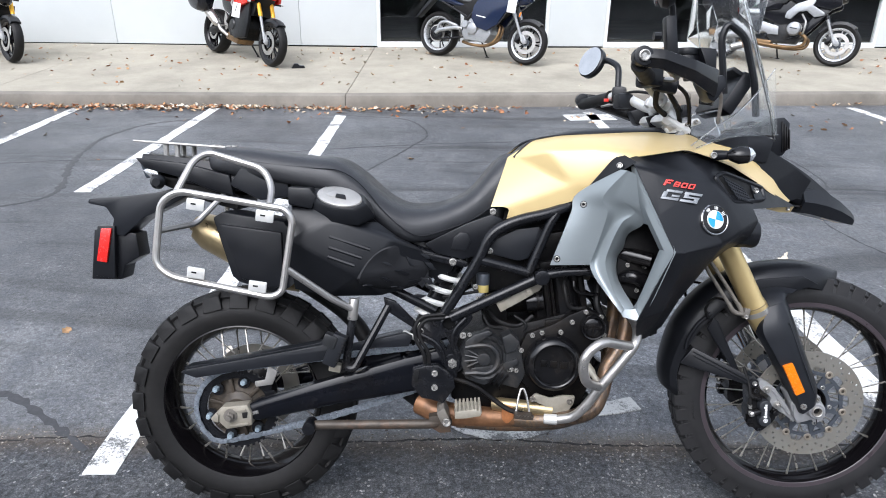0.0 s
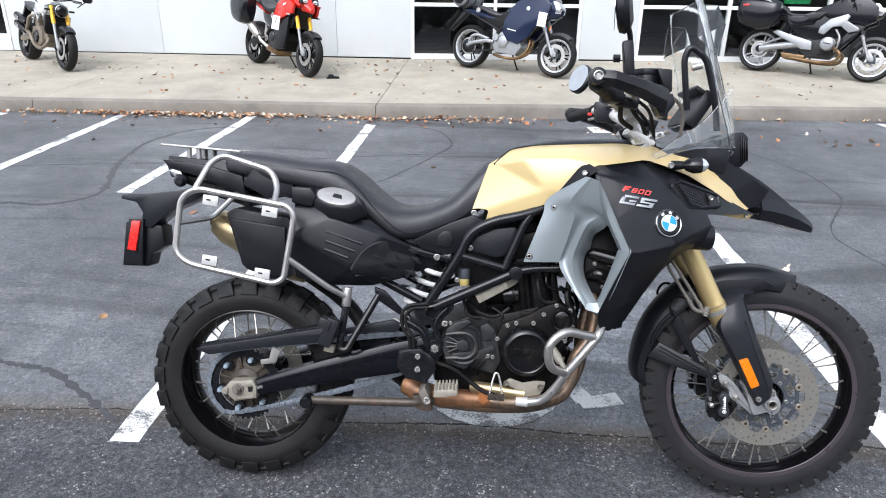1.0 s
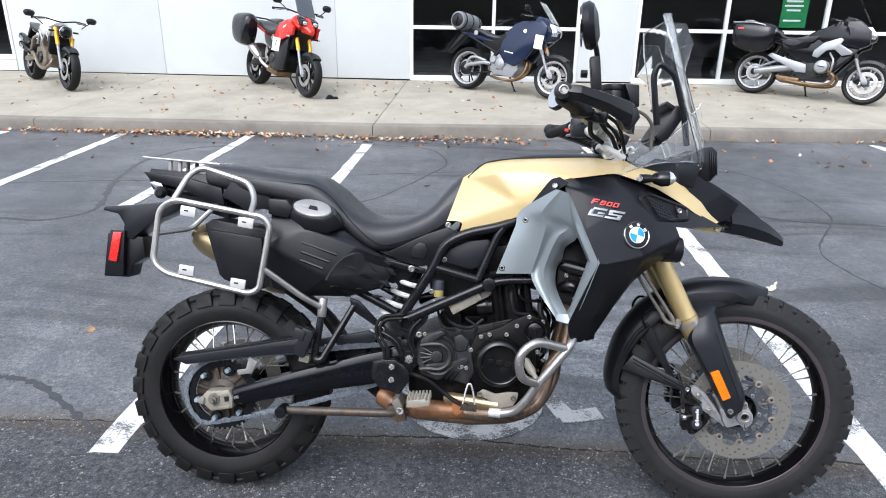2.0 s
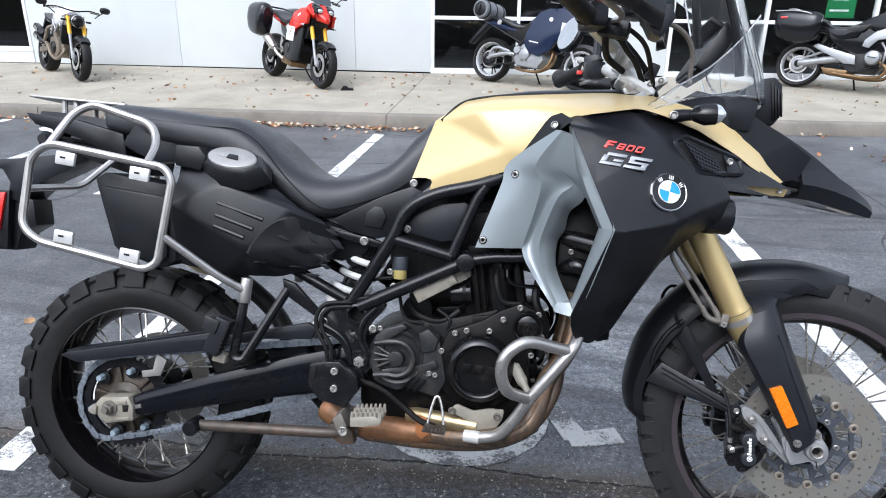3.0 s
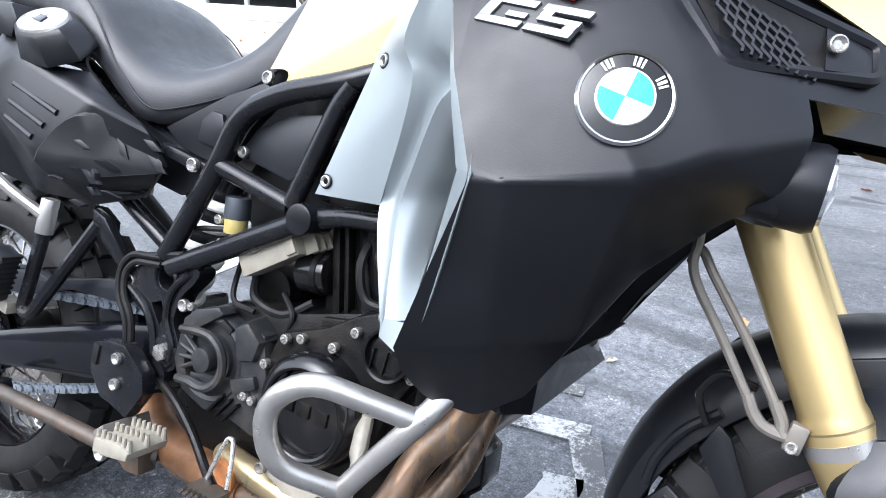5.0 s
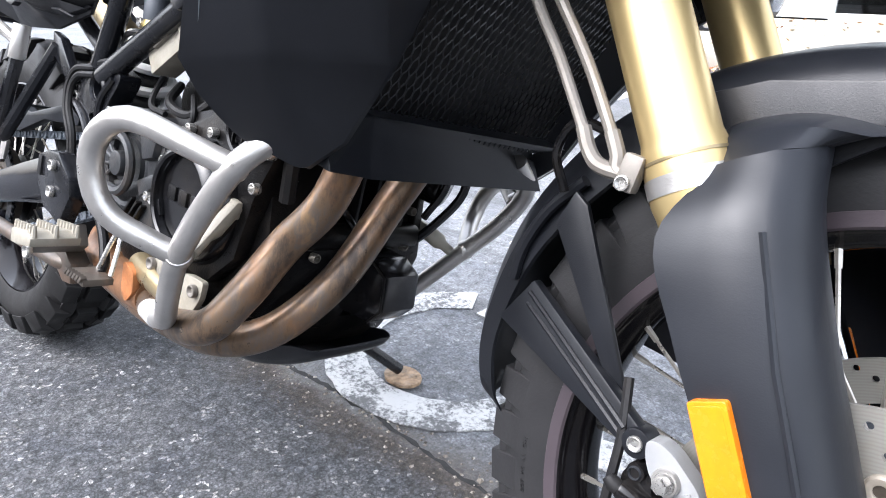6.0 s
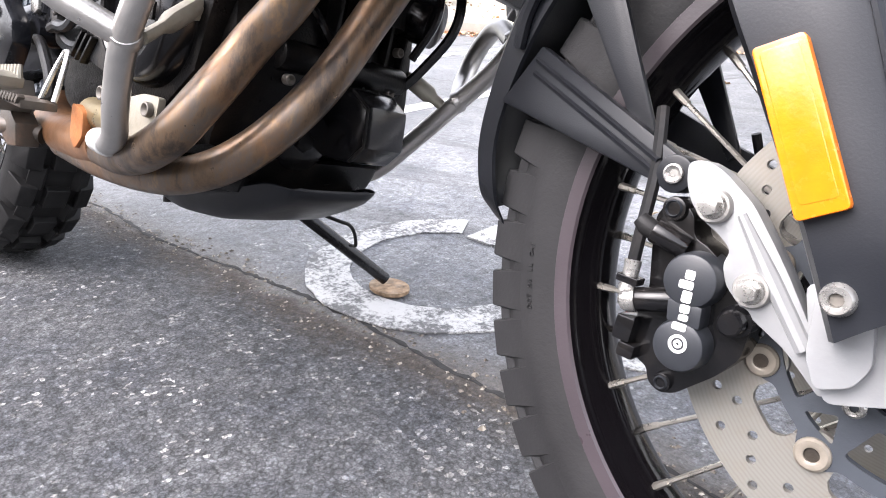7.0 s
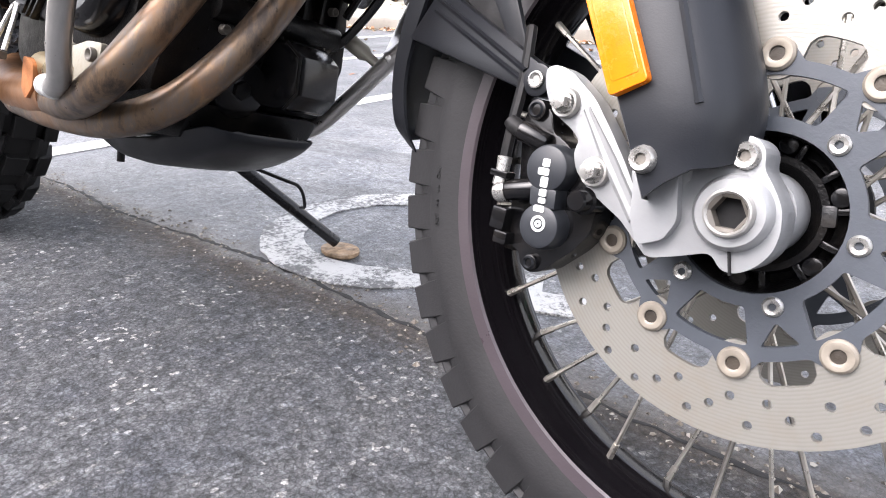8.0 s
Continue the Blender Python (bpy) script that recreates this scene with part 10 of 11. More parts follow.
def red_adventure():
    root = thing("motorcycle", "red adventure sport motorcycle with black panniers, parked on the pavement", "motorcycle", "motorcycles by the shop wall")
    L = 1.55
    running_gear(root, L, M_YELLOWFORK, M_SILVERCAST, 25, 7, M_RIM, M_RIM, 0.155, 1.02)
    part("fuel_tank", hull([(0.66, 0.78, 0.90, 0.10, 0.6), (0.80, 0.76, 1.00, 0.16, 0.6), (0.98, 0.78, 1.05, 0.18, 0.6), (1.12, 0.80, 1.03, 0.15, 0.6)]), M_BIKERED, root, "gloss red fuel tank")
    part("seat", hull([(0.0, 0.90, 0.97, 0.10, 0.8), (0.22, 0.86, 0.96, 0.14, 0.8), (0.36, 0.80, 0.90, 0.16, 0.8), (0.55, 0.77, 0.86, 0.15, 0.8), (0.70, 0.80, 0.90, 0.11, 0.8)]), M_SEAT, root, "black seat")
    part("tail", hull([(-0.16, 0.92, 0.96, 0.06, 0.7), (0.02, 0.84, 0.92, 0.11, 0.7), (0.35, 0.76, 0.84, 0.13, 0.7)]), M_BIKERED, root, "red tail cowl")
    part("grab_rail", bent([(0.12, -0.16, 0.95), (-0.12, -0.15, 1.0), (-0.18, 0, 1.0), (-0.12, 0.15, 1.0), (0.12, 0.16, 0.95)], 0.012, 0.05, 10), M_BLACK, root)
    for s in (-1, 1):
        pv = [(1.36, 0.93), (1.18, 1.02), (0.94, 0.95), (0.82, 0.78), (0.86, 0.62), (1.00, 0.72), (1.18, 0.78), (1.34, 0.82)]
        part("side_fairing", prism(pv, *sorted((0.17 * s, 0.215 * s)), 0.012, 1.0), M_BIKERED, root, "gloss red side fairing")
        mk = part("fairing_mark", prism([(1.07, 0.895), (1.15, 0.925), (1.16, 0.952), (1.08, 0.925)], *sorted((0.212 * s, 0.2175 * s)), 0.001), M_WHITE, root)
        part("lower_fairing", prism([(1.20, 0.84), (1.02, 0.78), (0.84, 0.62), (0.70, 0.36), (0.80, 0.28), (1.10, 0.32), (1.16, 0.52)], *sorted((0.13 * s, 0.175 * s)), 0.014), M_BLACK, root, "black lower fairing")
        bx = part("pannier", hull([(-0.30, 0.70, 0.96, 0.06, 0.75), (-0.24, 0.62, 1.02, 0.115, 0.75), (0.0, 0.57, 1.04, 0.125, 0.75), (0.16, 0.60, 1.03, 0.115, 0.75), (0.22, 0.68, 0.97, 0.06, 0.75)], 4, 2), M_BIKEBLACK, root, "glossy black side case", m=Matrix.Translation((0, 0.275 * s, 0)))
        part("pannier_seam", sweep(rounded([(-0.24, 0.392 * s, 0.79), (0.0, 0.402 * s, 0.79), (0.16, 0.392 * s, 0.79)], 0.05), 0.004, 6), M_COVER, bx)
        part("frame_spar", bent([(1.15, 0.13 * s, 0.86), (0.80, 0.15 * s, 0.70), (0.56, 0.14 * s, 0.48)], 0.035, 0.08, 12), M_ENGINE, root, "dark frame spar")
        part("crash_rail", hose([(0.95, 0.20 * s, 0.72), (0.88, 0.24 * s, 0.70), (0.80, 0.23 * s, 0.74), (0.74, 0.18 * s, 0.78)], 0.013), M_STEEL, root, "bare metal guard rail")
        part("footpeg_plate", prism([(0.46, 0.62), (0.52, 0.56), (0.56, 0.40), (0.50, 0.36), (0.44, 0.48)], *sorted((0.13 * s, 0.145 * s)), 0.006), M_ALU, root, "cast footrest plate")
        part("footpeg", rod((0.52, 0.14 * s, 0.42), (0.53, 0.25 * s, 0.42), 0.012, seg=10), M_ALU, root)
        hl = part("headlamp", prism([(1.44, 1.04), (1.30, 1.10), (1.26, 1.02), (1.36, 0.95), (1.46, 0.97)], *sorted((0.035 * s, 0.135 * s)), 0.015), M_COVER, root, "headlamp in the red nose")
        part("headlamp_lens", hull([(1.425, 0.97, 1.035, 0.038, 0.7), (1.462, 0.975, 1.025, 0.034, 0.7), (1.475, 0.99, 1.01, 0.012, 0.7)]), M_LAMP, hl, "clear lens", m=Matrix.Translation((0, 0.082 * s, 0)))
        part("nose_panel", prism([(1.30, 0.96), (1.44, 0.92), (1.47, 0.96), (1.36, 0.97), (1.28, 1.06), (1.22, 1.06)], *sorted((0.12 * s, 0.17 * s)), 0.01), M_BIKERED, root, "gloss red nose panel")
        ind = part("indicator", rod((1.28, 0.16 * s, 0.80), (1.30, 0.24 * s, 0.80), 0.012, seg=10), M_BLACK, root)
        part("indicator_lens", rod((1.30, 0.23 * s, 0.80), (1.30, 0.27 * s, 0.80), 0.017, 0.010, seg=12), M_LAMP, ind)
    part("nose", hull([(1.22, 0.90, 1.12, 0.17, 0.6), (1.36, 0.87, 1.08, 0.14, 0.6), (1.47, 0.86, 0.98, 0.07, 0.6), (1.53, 0.85, 0.91, 0.03, 0.6)]), M_BIKERED, root, "gloss red nose")
    part("chin", prism([(1.18, 0.90), (1.40, 0.90), (1.33, 0.84), (1.22, 0.62), (1.12, 0.62)], -0.13, 0.13, 0.012), M_BLACK, root, "black chin and radiator")
    part("windscreen", prism([(1.36, 1.09), (1.30, 1.12), (1.16, 1.34), (1.19, 1.345)], -0.13, 0.13, 0.004), M_SMOKE, root, "dark tinted screen")
    part("engine", prism([(0.54, 0.40), (0.62, 0.30), (1.00, 0.28), (1.06, 0.44), (1.00, 0.66), (0.66, 0.60)], -0.14, 0.14, 0.02), M_ENGINE, root, "dark engine")
    part("engine_cover", lathe([(0.0, -0.19), (0.06, -0.188), (0.075, -0.175), (0.08, -0.14)], (0.74, 0, 0.46), 28), M_GREYCAST, root)
    part("collector_box", prism([(0.44, 0.34), (0.50, 0.24), (0.80, 0.20), (0.86, 0.27), (0.62, 0.34)], -0.13, 0.13, 0.02), M_PIPEBROWN, root, "bronze exhaust box")
    part("exhaust_link", hose([(0.55, -0.12, 0.29), (0.42, -0.17, 0.36), (0.34, -0.18, 0.43)], 0.026, 12), M_MUFFLER, root)
    part("muffler", sweep([(0.36, -0.185, 0.42), (0.32, -0.19, 0.445), (0.10, -0.205, 0.575), (-0.06, -0.215, 0.665), (-0.10, -0.215, 0.688)], [0.035, 0.060, 0.068, 0.066, 0.052], 20, flat=1.15), M_MUFFLER, root, "brushed silver muffler")
    part("muffler_end", sweep([(-0.09, -0.215, 0.684), (-0.115, -0.217, 0.698)], [0.048, 0.040], 18), M_COVER, root)
    for s in (-1, 1):
        part("swingarm_leg", prism([(-0.04, 0.29), (0.0, 0.36), (0.50, 0.46), (0.55, 0.36), (0.08, 0.275)], *sorted((0.105 * s, 0.14 * s)), 0.01), M_ENGINE, root)
    tag = part("paper_tag", box((1.02, -0.275, 0.66), (0.105, 0.002, 0.19), (0, 4, 50), 0.0005), M_TAG, root, "white paper sales tag")
    part("tag_mark", box((1.0215, -0.2762, 0.69), (0.008, 0.001, 0.09), (0, 14, 50), 0), M_DARK, tag)
    bars(root, 1.14, 1.14, 0.40)
    mirror_pair(root, 1.18, 0.40, 1.26, M_BLACK)
    park(root, (-1.807, 7.767), (-2.893, 8.873), 9)


def blue_tourer():
    root = thing("motorcycle", "dark blue half-faired tourer with a roll bag, parked on the pavement", "motorcycle", "motorcycles by the shop wall")
    L = 1.44
    running_gear(root, L, M_SILVERPAINT, M_SILVERCAST, 26, 5, M_WHITERIM, M_RIM, 0.155)
    for s in (-1, 1):
        part("side_fairing", prism([(1.32, 0.98), (1.22, 1.06), (0.92, 1.04), (0.78, 0.98), (0.62, 0.72), (0.60, 0.56), (0.70, 0.44), (0.86, 0.40), (1.02, 0.50), (1.12, 0.66), (1.30, 0.80)], *sorted((0.13 * s, 0.20 * s)), 0.02), M_BIKEBLUE, root, "dark blue side fairing")
        part("fairing_mark", box((0.76, 0.2015 * s, 0.59), (0.15, 0.003, 0.014), (0, 8, 0), 0.001), M_WHITE, root)
        part("fairing_roundel", lathe([(0.0, 0.204 * s), (0.028, 0.204 * s), (0.030, 0.196 * s)], (0.98, 0, 0.90), 24), M_WHITE, root)
        part("frame_beam", bent([(0.98, 0.14 * s, 0.84), (0.62, 0.15 * s, 0.66), (0.48, 0.14 * s, 0.50)], 0.026, 0.06, 10), M_FRAME, root)
        part("subframe", rod((0.50, 0.12 * s, 0.58), (0.06, 0.11 * s, 0.76), 0.013, seg=10), M_FRAME, root)
        part("footpeg", rod((0.42, 0.13 * s, 0.40), (0.43, 0.23 * s, 0.40), 0.012, seg=10), M_ALU, root)
    part("fuel_tank", hull([(0.56, 0.74, 0.86, 0.09, 0.6), (0.68, 0.74, 0.96, 0.13, 0.6), (0.90, 0.78, 1.06, 0.15, 0.6), (1.06, 0.84, 1.04, 0.12, 0.6)]), M_BIKEBLUE, root, "dark blue tank cover")
    part("nose", hull([(1.10, 0.80, 1.14, 0.17, 0.65), (1.24, 0.78, 1.10, 0.15, 0.65), (1.36, 0.80, 1.00, 0.10, 0.65), (1.43, 0.84, 0.92, 0.04, 0.65)]), M_BIKEBLUE, root, "dark blue nose fairing")
    part("headlamp", prism([(1.43, 0.94), (1.37, 1.02), (1.30, 1.04), (1.30, 0.86), (1.42, 0.86)], -0.10, 0.10, 0.015), M_LAMP, root, "clear headlamp")
    sc = part("windscreen", solid([(1.34, -0.13, 1.04), (1.34, 0.13, 1.04), (1.10, 0.11, 1.32), (1.10, -0.11, 1.32), (1.334, -0.13, 1.034), (1.334, 0.13, 1.034), (1.094, 0.11, 1.315), (1.094, -0.11, 1.315)], [(0, 1, 2, 3), (4, 5, 6, 7), (0, 1, 5, 4), (1, 2, 6, 5), (2, 3, 7, 6), (3, 0, 4, 7)]), M_SCREEN, root, "clear windscreen")
    sc.visible_shadow = False
    part("seat", hull([(0.0, 0.86, 0.92, 0.10, 0.8), (0.18, 0.82, 0.90, 0.14, 0.8), (0.34, 0.76, 0.85, 0.15, 0.8), (0.50, 0.74, 0.82, 0.13, 0.8), (0.60, 0.78, 0.87, 0.10, 0.8)]), M_SEAT, root, "black seat")
    part("tail", hull([(-0.20, 0.82, 0.86, 0.05, 0.7), (0.0, 0.76, 0.86, 0.12, 0.7), (0.30, 0.70, 0.80, 0.14, 0.7), (0.42, 0.70, 0.77, 0.12, 0.7)]), M_BIKEBLUE, root, "dark blue tail with a fuel cap")
    part("fuel_cap", lathe([(0.0, -0.142), (0.034, -0.140), (0.038, -0.125)], (0.12, 0, 0.835), 20), M_ALU, root, "silver fuel cap")
    part("plate_hanger", prism([(-0.42, 0.52), (-0.38, 0.52), (-0.12, 0.80), (-0.18, 0.82)], -0.06, 0.06, 0.006), M_BLACK, root, "black plate hanger")
    part("engine", prism([(0.44, 0.36), (0.50, 0.26), (0.84, 0.24), (0.92, 0.36), (0.86, 0.54), (0.56, 0.56)], -0.15, 0.15, 0.02), M_SILVERPAINT, root, "silver engine cases")
    cover = part("engine_cover", lathe([(0.0, -0.185), (0.06, -0.185), (0.08, -0.172), (0.085, -0.14)], (0.62, 0, 0.42), 28), M_SILVERPAINT, root)
    part("engine_cover", lathe([(0.0, -0.19), (0.045, -0.19), (0.055, -0.178), (0.06, -0.14)], (0.50, 0, 0.47), 24), M_SILVERPAINT, root)
    for k in range(6):
        part("cover_bolt", bolt((0.62 + 0.092 * math.cos(k * 1.05), -0.15, 0.42 + 0.092 * math.sin(k * 1.05)), 0.009, 0.02), M_ALU, root)
    part("swingarm", bent([(0.0, -0.12, 0.318), (0.06, -0.13, 0.36), (0.34, -0.13, 0.42), (0.44, -0.12, 0.40)], 0.030, 0.05, 12), M_SILVERPAINT, root, "silver single swingarm")
    part("swingarm_loop", bent([(0.02, -0.125, 0.33), (0.06, -0.14, 0.46), (0.16, -0.14, 0.49), (0.36, -0.13, 0.44)], 0.022, 0.05, 12), M_SILVERPAINT, root, "silver swingarm brace")
    part("inner_body", prism([(0.16, 0.78), (0.34, 0.64), (0.52, 0.52), (0.90, 0.50), (1.22, 0.80), (1.10, 0.96), (0.66, 0.86), (0.40, 0.80)], -0.12, 0.12, 0.02), M_DARK, root, "dark frame and airbox")
    part("belt_pulley", lathe([(0.03, -0.115), (0.09, -0.118), (0.10, -0.112), (0.10, -0.09), (0.03, -0.09)], (0, 0, 0.315), 40, True), M_FRAME, root, "black belt pulley")
    part("belt_guard", rod((0.05, -0.12, 0.23), (0.50, -0.12, 0.30), 0.012, seg=10), M_FRAME, root)
    for y in (-0.05, 0.05):
        part("exhaust_pipe", hose([(0.92, y, 0.52), (1.02, y - 0.03, 0.46), (0.99, y - 0.06, 0.30), (0.84, -0.09 + y * 0.3, 0.205), (0.62, -0.10 + y * 0.3, 0.20), (0.44, -0.06, 0.23)], 0.021, 12), M_PIPEBROWN, root, "bronze exhaust pipe")
    part("muffler", sweep([(0.44, 0.06, 0.25), (0.36, 0.14, 0.32), (0.30, 0.17, 0.36), (-0.06, 0.20, 0.47), (-0.10, 0.20, 0.48)], [0.024, 0.040, 0.056, 0.058, 0.045], 16), M_MUFFLER, root, "silver muffler on the far side")
    bag = part("roll_bag", sweep([(-0.16, -0.265, 0.99), (-0.16, -0.25, 0.99), (-0.16, -0.08, 0.99), (-0.16, 0.08, 0.99), (-0.16, 0.25, 0.99), (-0.16, 0.265, 0.99)], [0.105, 0.125, 0.130, 0.130, 0.125, 0.105], 28), M_FABRIC, root, "grey and black roll bag strapped on the tail")
    part("bag_end", sweep([(-0.16, -0.272, 0.99), (-0.16, -0.262, 0.99)], [0.09, 0.106], 24), M_BLACK, bag)
    for y in (-0.19, 0.0, 0.19):
        part("bag_strap", sweep([(-0.16 + 0.131 * math.cos(2 * math.pi * k / 24), y, 0.99 + 0.131 * math.sin(2 * math.pi * k / 24)) for k in range(24)], 0.012, 6, True, flat=0.35), M_BLACK, bag)
    part("bag_handle", hose([(-0.16, -0.26, 1.06), (-0.16, -0.30, 1.0), (-0.16, -0.30, 0.96), (-0.16, -0.26, 0.92)], 0.012), M_BLACK, bag)
    tag = part("paper_tag", box((1.24, -0.245, 0.76), (0.12, 0.002, 0.19), (0, 3, 32), 0.0005), M_TAG, root, "white paper sales tag")
    part("orange_reflector", box((1.33, -0.13, 0.66), (0.02, 0.01, 0.06), (0, 20, 0), 0.002), M_ORANGE, root)
    bars(root, 1.02, 1.10, 0.34)
    mirror_pair(root, 1.06, 0.40, 1.20, M_BIKEBLACK)
    park(root, (1.702, 8.143), (0.458, 8.867), 9)


def black_tourer():
    root = thing("motorcycle", "black and silver shaft-drive tourer with black side cases on the pavement", "motorcycle", "motorcycles by the shop wall")
    L = 1.50
    running_gear(root, L, M_BIKEBLACK, M_SILVERCAST, 26, 5, M_WHITERIM, M_WHITERIM, 0.155)
    part("fuel_tank", hull([(0.60, 0.78, 0.90, 0.10, 0.6), (0.72, 0.78, 0.99, 0.15, 0.6), (0.94, 0.82, 1.08, 0.17, 0.6), (1.10, 0.90, 1.10, 0.14, 0.6)]), M_BIKEBLACK, root, "glossy black tank")
    part("seat", hull([(-0.14, 0.92, 0.99, 0.12, 0.8), (0.06, 0.90, 0.98, 0.15, 0.8), (0.22, 0.86, 0.94, 0.16, 0.8), (0.32, 0.80, 0.87, 0.17, 0.8), (0.50, 0.79, 0.86, 0.16, 0.8), (0.64, 0.83, 0.92, 0.12, 0.8)]), M_SEAT, root, "black stepped seat")
    part("luggage_rail", bent([(0.08, -0.15, 0.99), (-0.20, -0.15, 1.06), (-0.30, -0.10, 1.06), (-0.30, 0.10, 1.06), (-0.20, 0.15, 1.06), (0.08, 0.15, 0.99)], 0.012, 0.04, 10), M_STEEL, root, "bare metal luggage rail")
    part("tail", hull([(-0.34, 0.92, 0.98, 0.08, 0.7), (-0.12, 0.84, 0.95, 0.14, 0.7), (0.24, 0.76, 0.88, 0.16, 0.7), (0.46, 0.74, 0.82, 0.16, 0.7)]), M_BIKEBLACK, root, "black tail cowl")
    for s in (-1, 1):
        bx = part("pannier", hull([(-0.42, 0.74, 0.96, 0.06, 0.75), (-0.36, 0.64, 0.99, 0.125, 0.75), (-0.12, 0.56, 1.00, 0.14, 0.75), (0.10, 0.60, 0.98, 0.13, 0.75), (0.18, 0.70, 0.94, 0.07, 0.75)]), M_BIKEBLACK, root, "glossy black side case", m=Matrix.Translation((0.03, 0.29 * s, 0.03)))
        part("case_trim", sweep(rounded([(-0.40, 0.38 * s, 0.99), (-0.12, 0.405 * s, 1.002), (0.06, 0.40 * s, 0.975), (0.17, 0.35 * s, 0.90)], 0.05), 0.009, 8), M_SILVERPAINT, bx, "silver trim strip")
        part("case_reflector", box((-0.26, 0.428 * s, 0.90), (0.085, 0.010, 0.026), (0, -4, 0), 0.003), M_RED, bx, "red reflector")
        part("side_panel", prism([(0.28, 0.78), (0.36, 0.82), (0.60, 0.82), (0.74, 0.90), (0.66, 0.72), (0.44, 0.68)], *sorted((0.15 * s, 0.185 * s)), 0.012), M_BIKEBLACK, root, "black side panel")
        part("side_stripe", prism([(0.50, 0.80), (0.72, 0.80), (0.80, 0.90), (0.62, 0.86)], *sorted((0.17 * s, 0.19 * s)), 0.006), M_GREYCAST, root)
        part("side_fairing", prism([(1.45, 0.80), (1.43, 1.0), (1.26, 1.12), (1.0, 1.10), (0.84, 1.0), (0.78, 0.86), (0.90, 0.80), (1.10, 0.78), (1.33, 0.74)], *sorted((0.15 * s, 0.225 * s)), 0.025), M_BIKEBLACK, root, "glossy black side fairing")
        part("fairing_band", prism([(0.76, 0.60), (0.77, 0.68), (0.88, 0.80), (1.08, 0.88), (1.12, 0.85), (1.09, 0.79), (1.26, 0.70), (1.26, 0.66), (1.14, 0.63), (1.03, 0.71), (0.93, 0.69), (0.84, 0.58)], *sorted((0.20 * s, 0.245 * s)), 0.012), M_SILVERPAINT, root, "silver fairing band")
        cyl = part("cylinder", rod((0.92, 0.12 * s, 0.46), (0.92, 0.27 * s, 0.45), 0.085, seg=24), M_SILVERPAINT, root, "silver finned cylinder")
        part("valve_cover", lathe([(0.0, 0.335 * s), (0.06, 0.333 * s), (0.085, 0.318 * s), (0.095, 0.28 * s), (0.095, 0.255 * s)], (0.92, 0, 0.455), 28), M_SILVERPAINT, cyl, "silver valve cover")
        for k in range(4):
            part("cylinder_fin", lathe([(0.07, (0.15 + 0.022 * k) * s), (0.098, (0.15 + 0.022 * k) * s), (0.098, (0.156 + 0.022 * k) * s), (0.07, (0.156 + 0.022 * k) * s)], (0.92, 0, 0.457), 24, True), M_ALU, cyl)
        part("cover_slot", box((0.92, 0.334 * s, 0.455), (0.10, 0.006, 0.014), (0, 6, 0), 0.002), M_DKGREY, cyl)
        part("crash_hoop", bent([(1.02, 0.16 * s, 0.36), (1.06, 0.30 * s, 0.42), (1.06, 0.30 * s, 0.56), (0.98, 0.22 * s, 0.66)], 0.014, 0.04, 10), M_STEEL, root)
        part("footpeg", rod((0.52, 0.16 * s, 0.34), (0.53, 0.26 * s, 0.34), 0.013, seg=10), M_RUBBER, root)
        part("footrest_plate", prism([(0.14, 0.57), (0.20, 0.61), (0.36, 0.56), (0.70, 0.48), (0.72, 0.36), (0.58, 0.36), (0.48, 0.42), (0.28, 0.50)], *sorted((0.15 * s, 0.17 * s)), 0.008), M_SILVERPAINT, root, "silver footrest casting")
        part("exhaust_pipe", hose([(0.98, 0.20 * s, 0.42), (1.10, 0.22 * s, 0.34), (1.06, 0.20 * s, 0.23), (0.86, 0.15 * s, 0.20), (0.56, 0.12 * s, 0.22), (0.42, 0.10 * s, 0.24)], 0.024, 12), M_PIPEBROWN, root, "bronze exhaust pipe")
        part("belly_panel", prism([(0.80, 0.30), (1.06, 0.36), (1.24, 0.60), (1.34, 0.76), (1.20, 0.78), (1.06, 0.52), (0.90, 0.34)], *sorted((0.14 * s, 0.18 * s)), 0.012), M_BIKEBLACK, root, "black lower panel")
    part("inner_body", prism([(0.24, 0.80), (0.40, 0.62), (0.70, 0.50), (1.08, 0.56), (1.34, 0.78), (1.22, 1.02), (0.80, 0.98), (0.55, 0.82)], -0.14, 0.14, 0.02), M_BIKEBLACK, root, "black inner bodywork")
    part("collector_box", prism([(0.30, 0.30), (0.36, 0.21), (0.62, 0.20), (0.66, 0.28)], -0.13, 0.13, 0.02), M_PIPEBROWN, root, "bronze exhaust box")
    part("muffler", sweep([(0.34, 0.12, 0.27), (0.22, 0.17, 0.32), (0.16, 0.18, 0.35), (-0.20, 0.20, 0.44), (-0.24, 0.20, 0.45)], [0.026, 0.045, 0.060, 0.060, 0.045], 16), M_MUFFLER, root, "silver muffler on the far side")
    part("engine", prism([(0.56, 0.34), (0.64, 0.26), (0.96, 0.26), (1.06, 0.38), (1.02, 0.62), (0.66, 0.60)], -0.13, 0.13, 0.02), M_GREYCAST, root, "dark grey boxer engine")
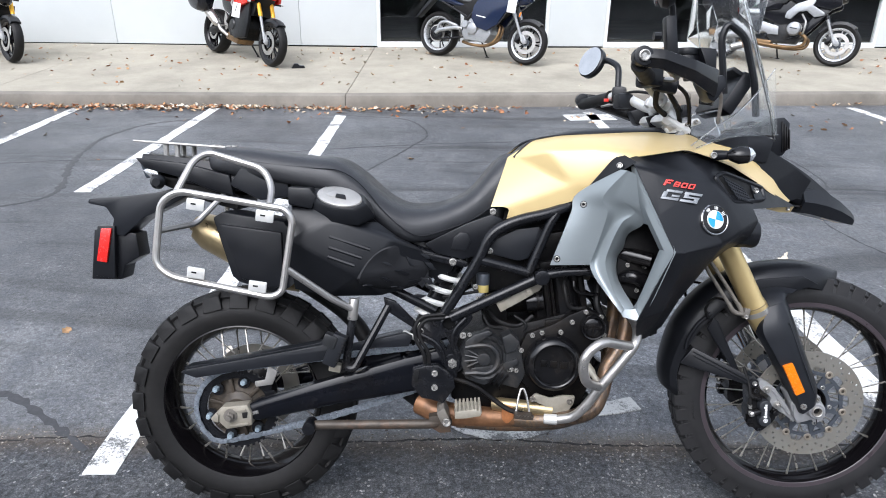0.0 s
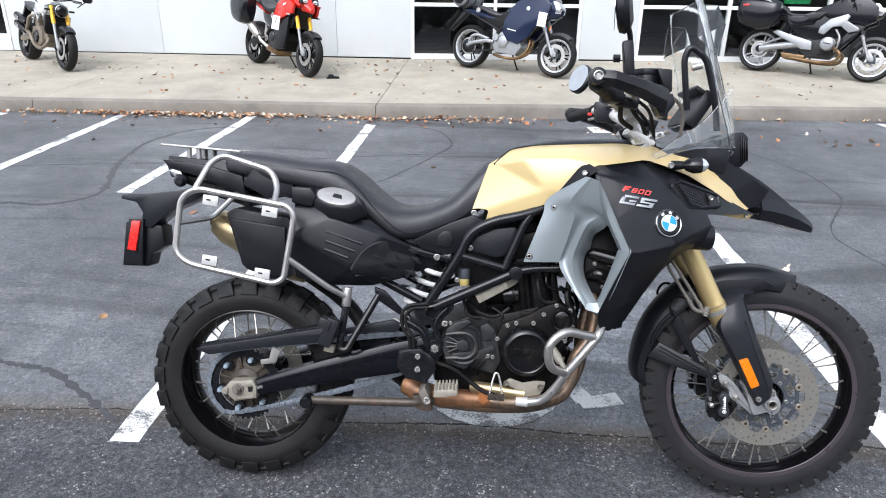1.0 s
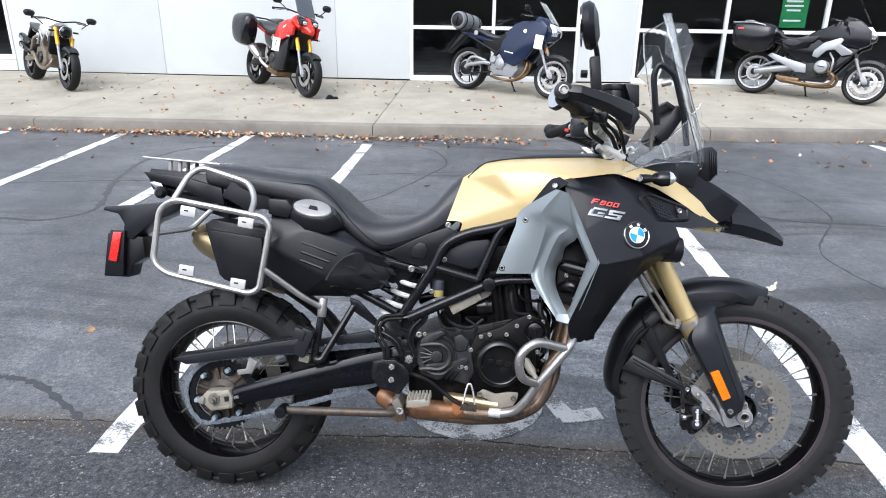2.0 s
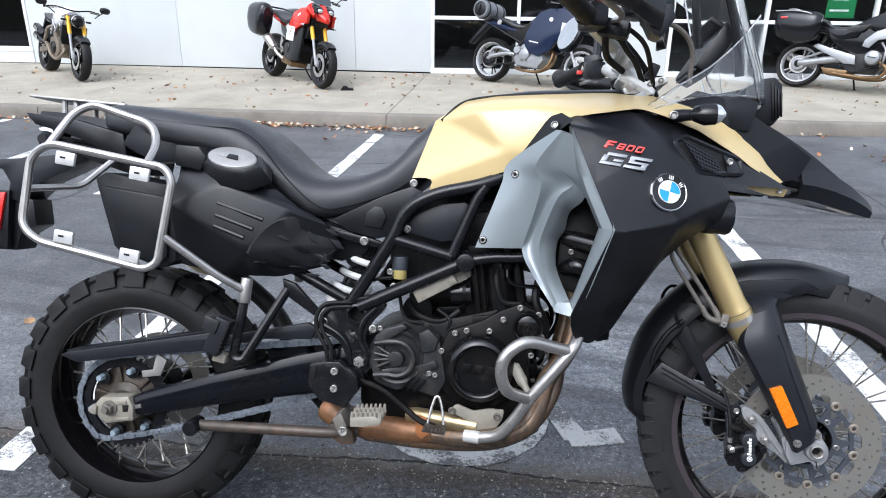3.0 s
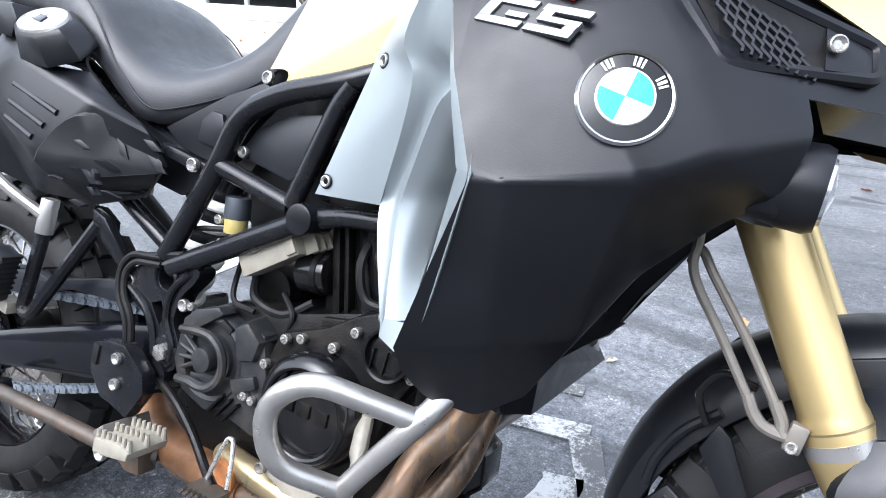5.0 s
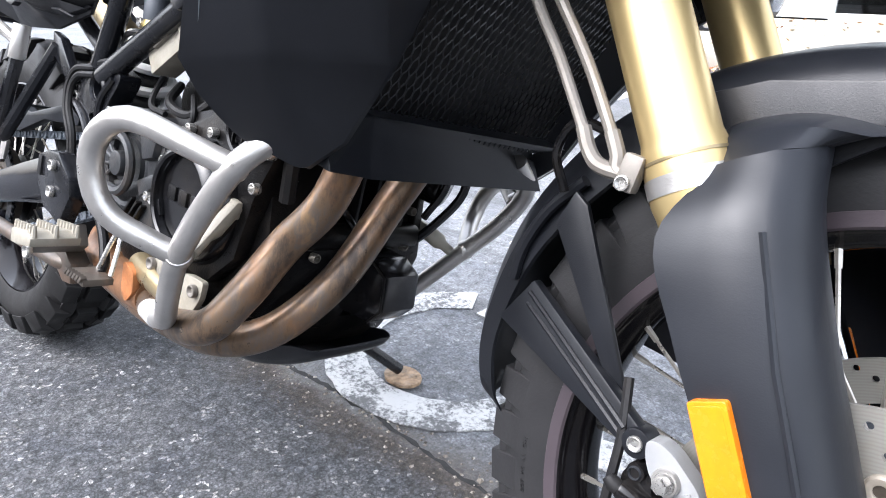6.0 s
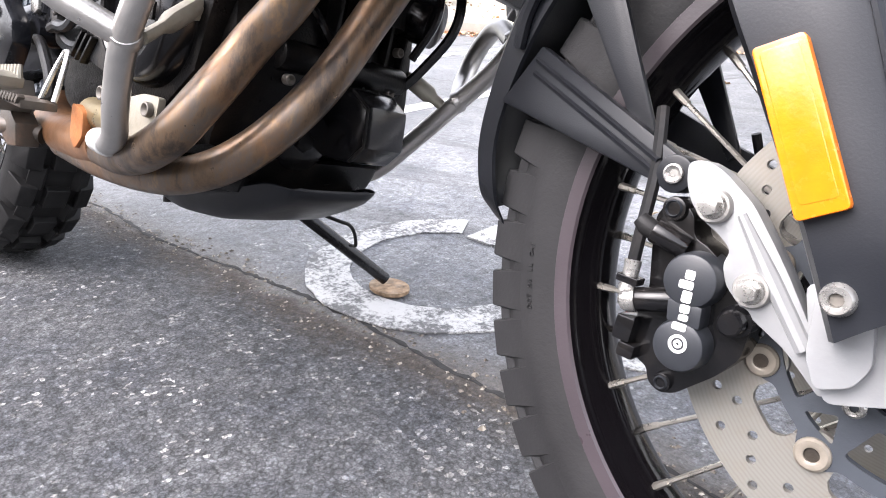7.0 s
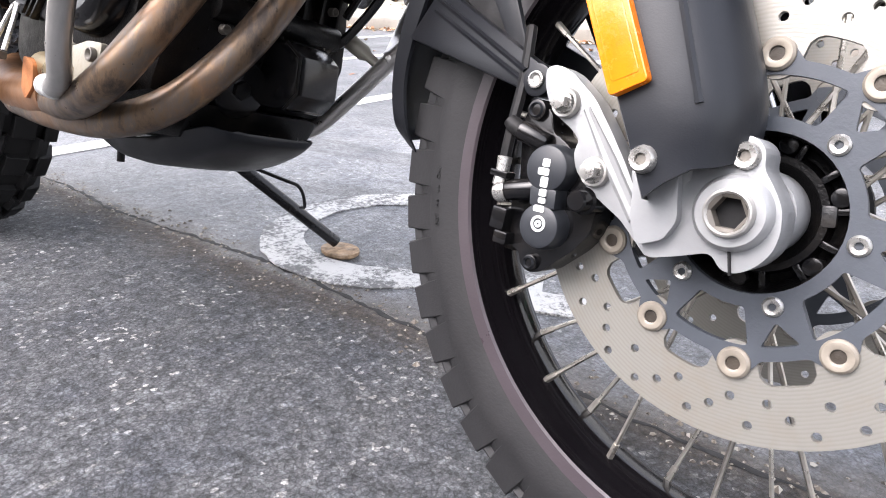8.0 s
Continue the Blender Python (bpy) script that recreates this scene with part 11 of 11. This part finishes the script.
    part("drive_shaft", sweep([(0.0, -0.11, 0.33), (0.10, -0.11, 0.345), (0.16, -0.11, 0.36), (0.52, -0.11, 0.43), (0.56, -0.11, 0.44)], [0.05, 0.056, 0.048, 0.054, 0.060], 18), M_SILVERPAINT, root, "silver drive shaft housing")
    part("final_drive", lathe([(0.045, -0.125), (0.055, -0.14), (0.085, -0.135), (0.095, -0.115), (0.095, -0.08)], (0, 0, 0.318), 32), M_SILVERPAINT, root, "silver final drive")
    part("drive_cap", lathe([(0.0, -0.12), (0.04, -0.12), (0.046, -0.13)], (0, 0, 0.318), 24), M_DARK, root)
    part("drive_link", rod((0.06, -0.12, 0.40), (0.40, -0.12, 0.56), 0.018, seg=12), M_SILVERPAINT, root)
    part("shock_strut", rod((0.30, 0, 0.40), (0.40, 0, 0.74), 0.035, seg=14), M_FRAME, root)
    part("nose", hull([(1.08, 0.92, 1.20, 0.22, 0.65), (1.24, 0.84, 1.16, 0.22, 0.65), (1.40, 0.84, 1.04, 0.16, 0.65), (1.50, 0.88, 0.96, 0.06, 0.65)]), M_BIKEBLACK, root, "glossy black nose fairing")
    part("headlamp", prism([(1.50, 0.96), (1.42, 1.05), (1.36, 1.06), (1.36, 0.90), (1.48, 0.89)], -0.15, 0.15, 0.02), M_LAMP, root, "clear triple headlamp")
    sc = part("windscreen", solid([(1.40, -0.19, 1.08), (1.40, 0.19, 1.08), (1.16, 0.17, 1.46), (1.16, -0.17, 1.46), (1.394, -0.19, 1.075), (1.394, 0.19, 1.075), (1.154, 0.17, 1.455), (1.154, -0.17, 1.455)], [(0, 1, 2, 3), (4, 5, 6, 7), (0, 1, 5, 4), (1, 2, 6, 5), (2, 3, 7, 6), (3, 0, 4, 7)]), M_SCREEN, root, "clear windscreen")
    sc.visible_shadow = False
    bars(root, 0.98, 1.10, 0.36)
    mirror_pair(root, 1.10, 0.42, 1.06, M_BIKEBLACK)
    park(root, (6.198, 8.391), (4.942, 9.209), 9)


white_naked()
red_adventure()
blue_tourer()
black_tourer()
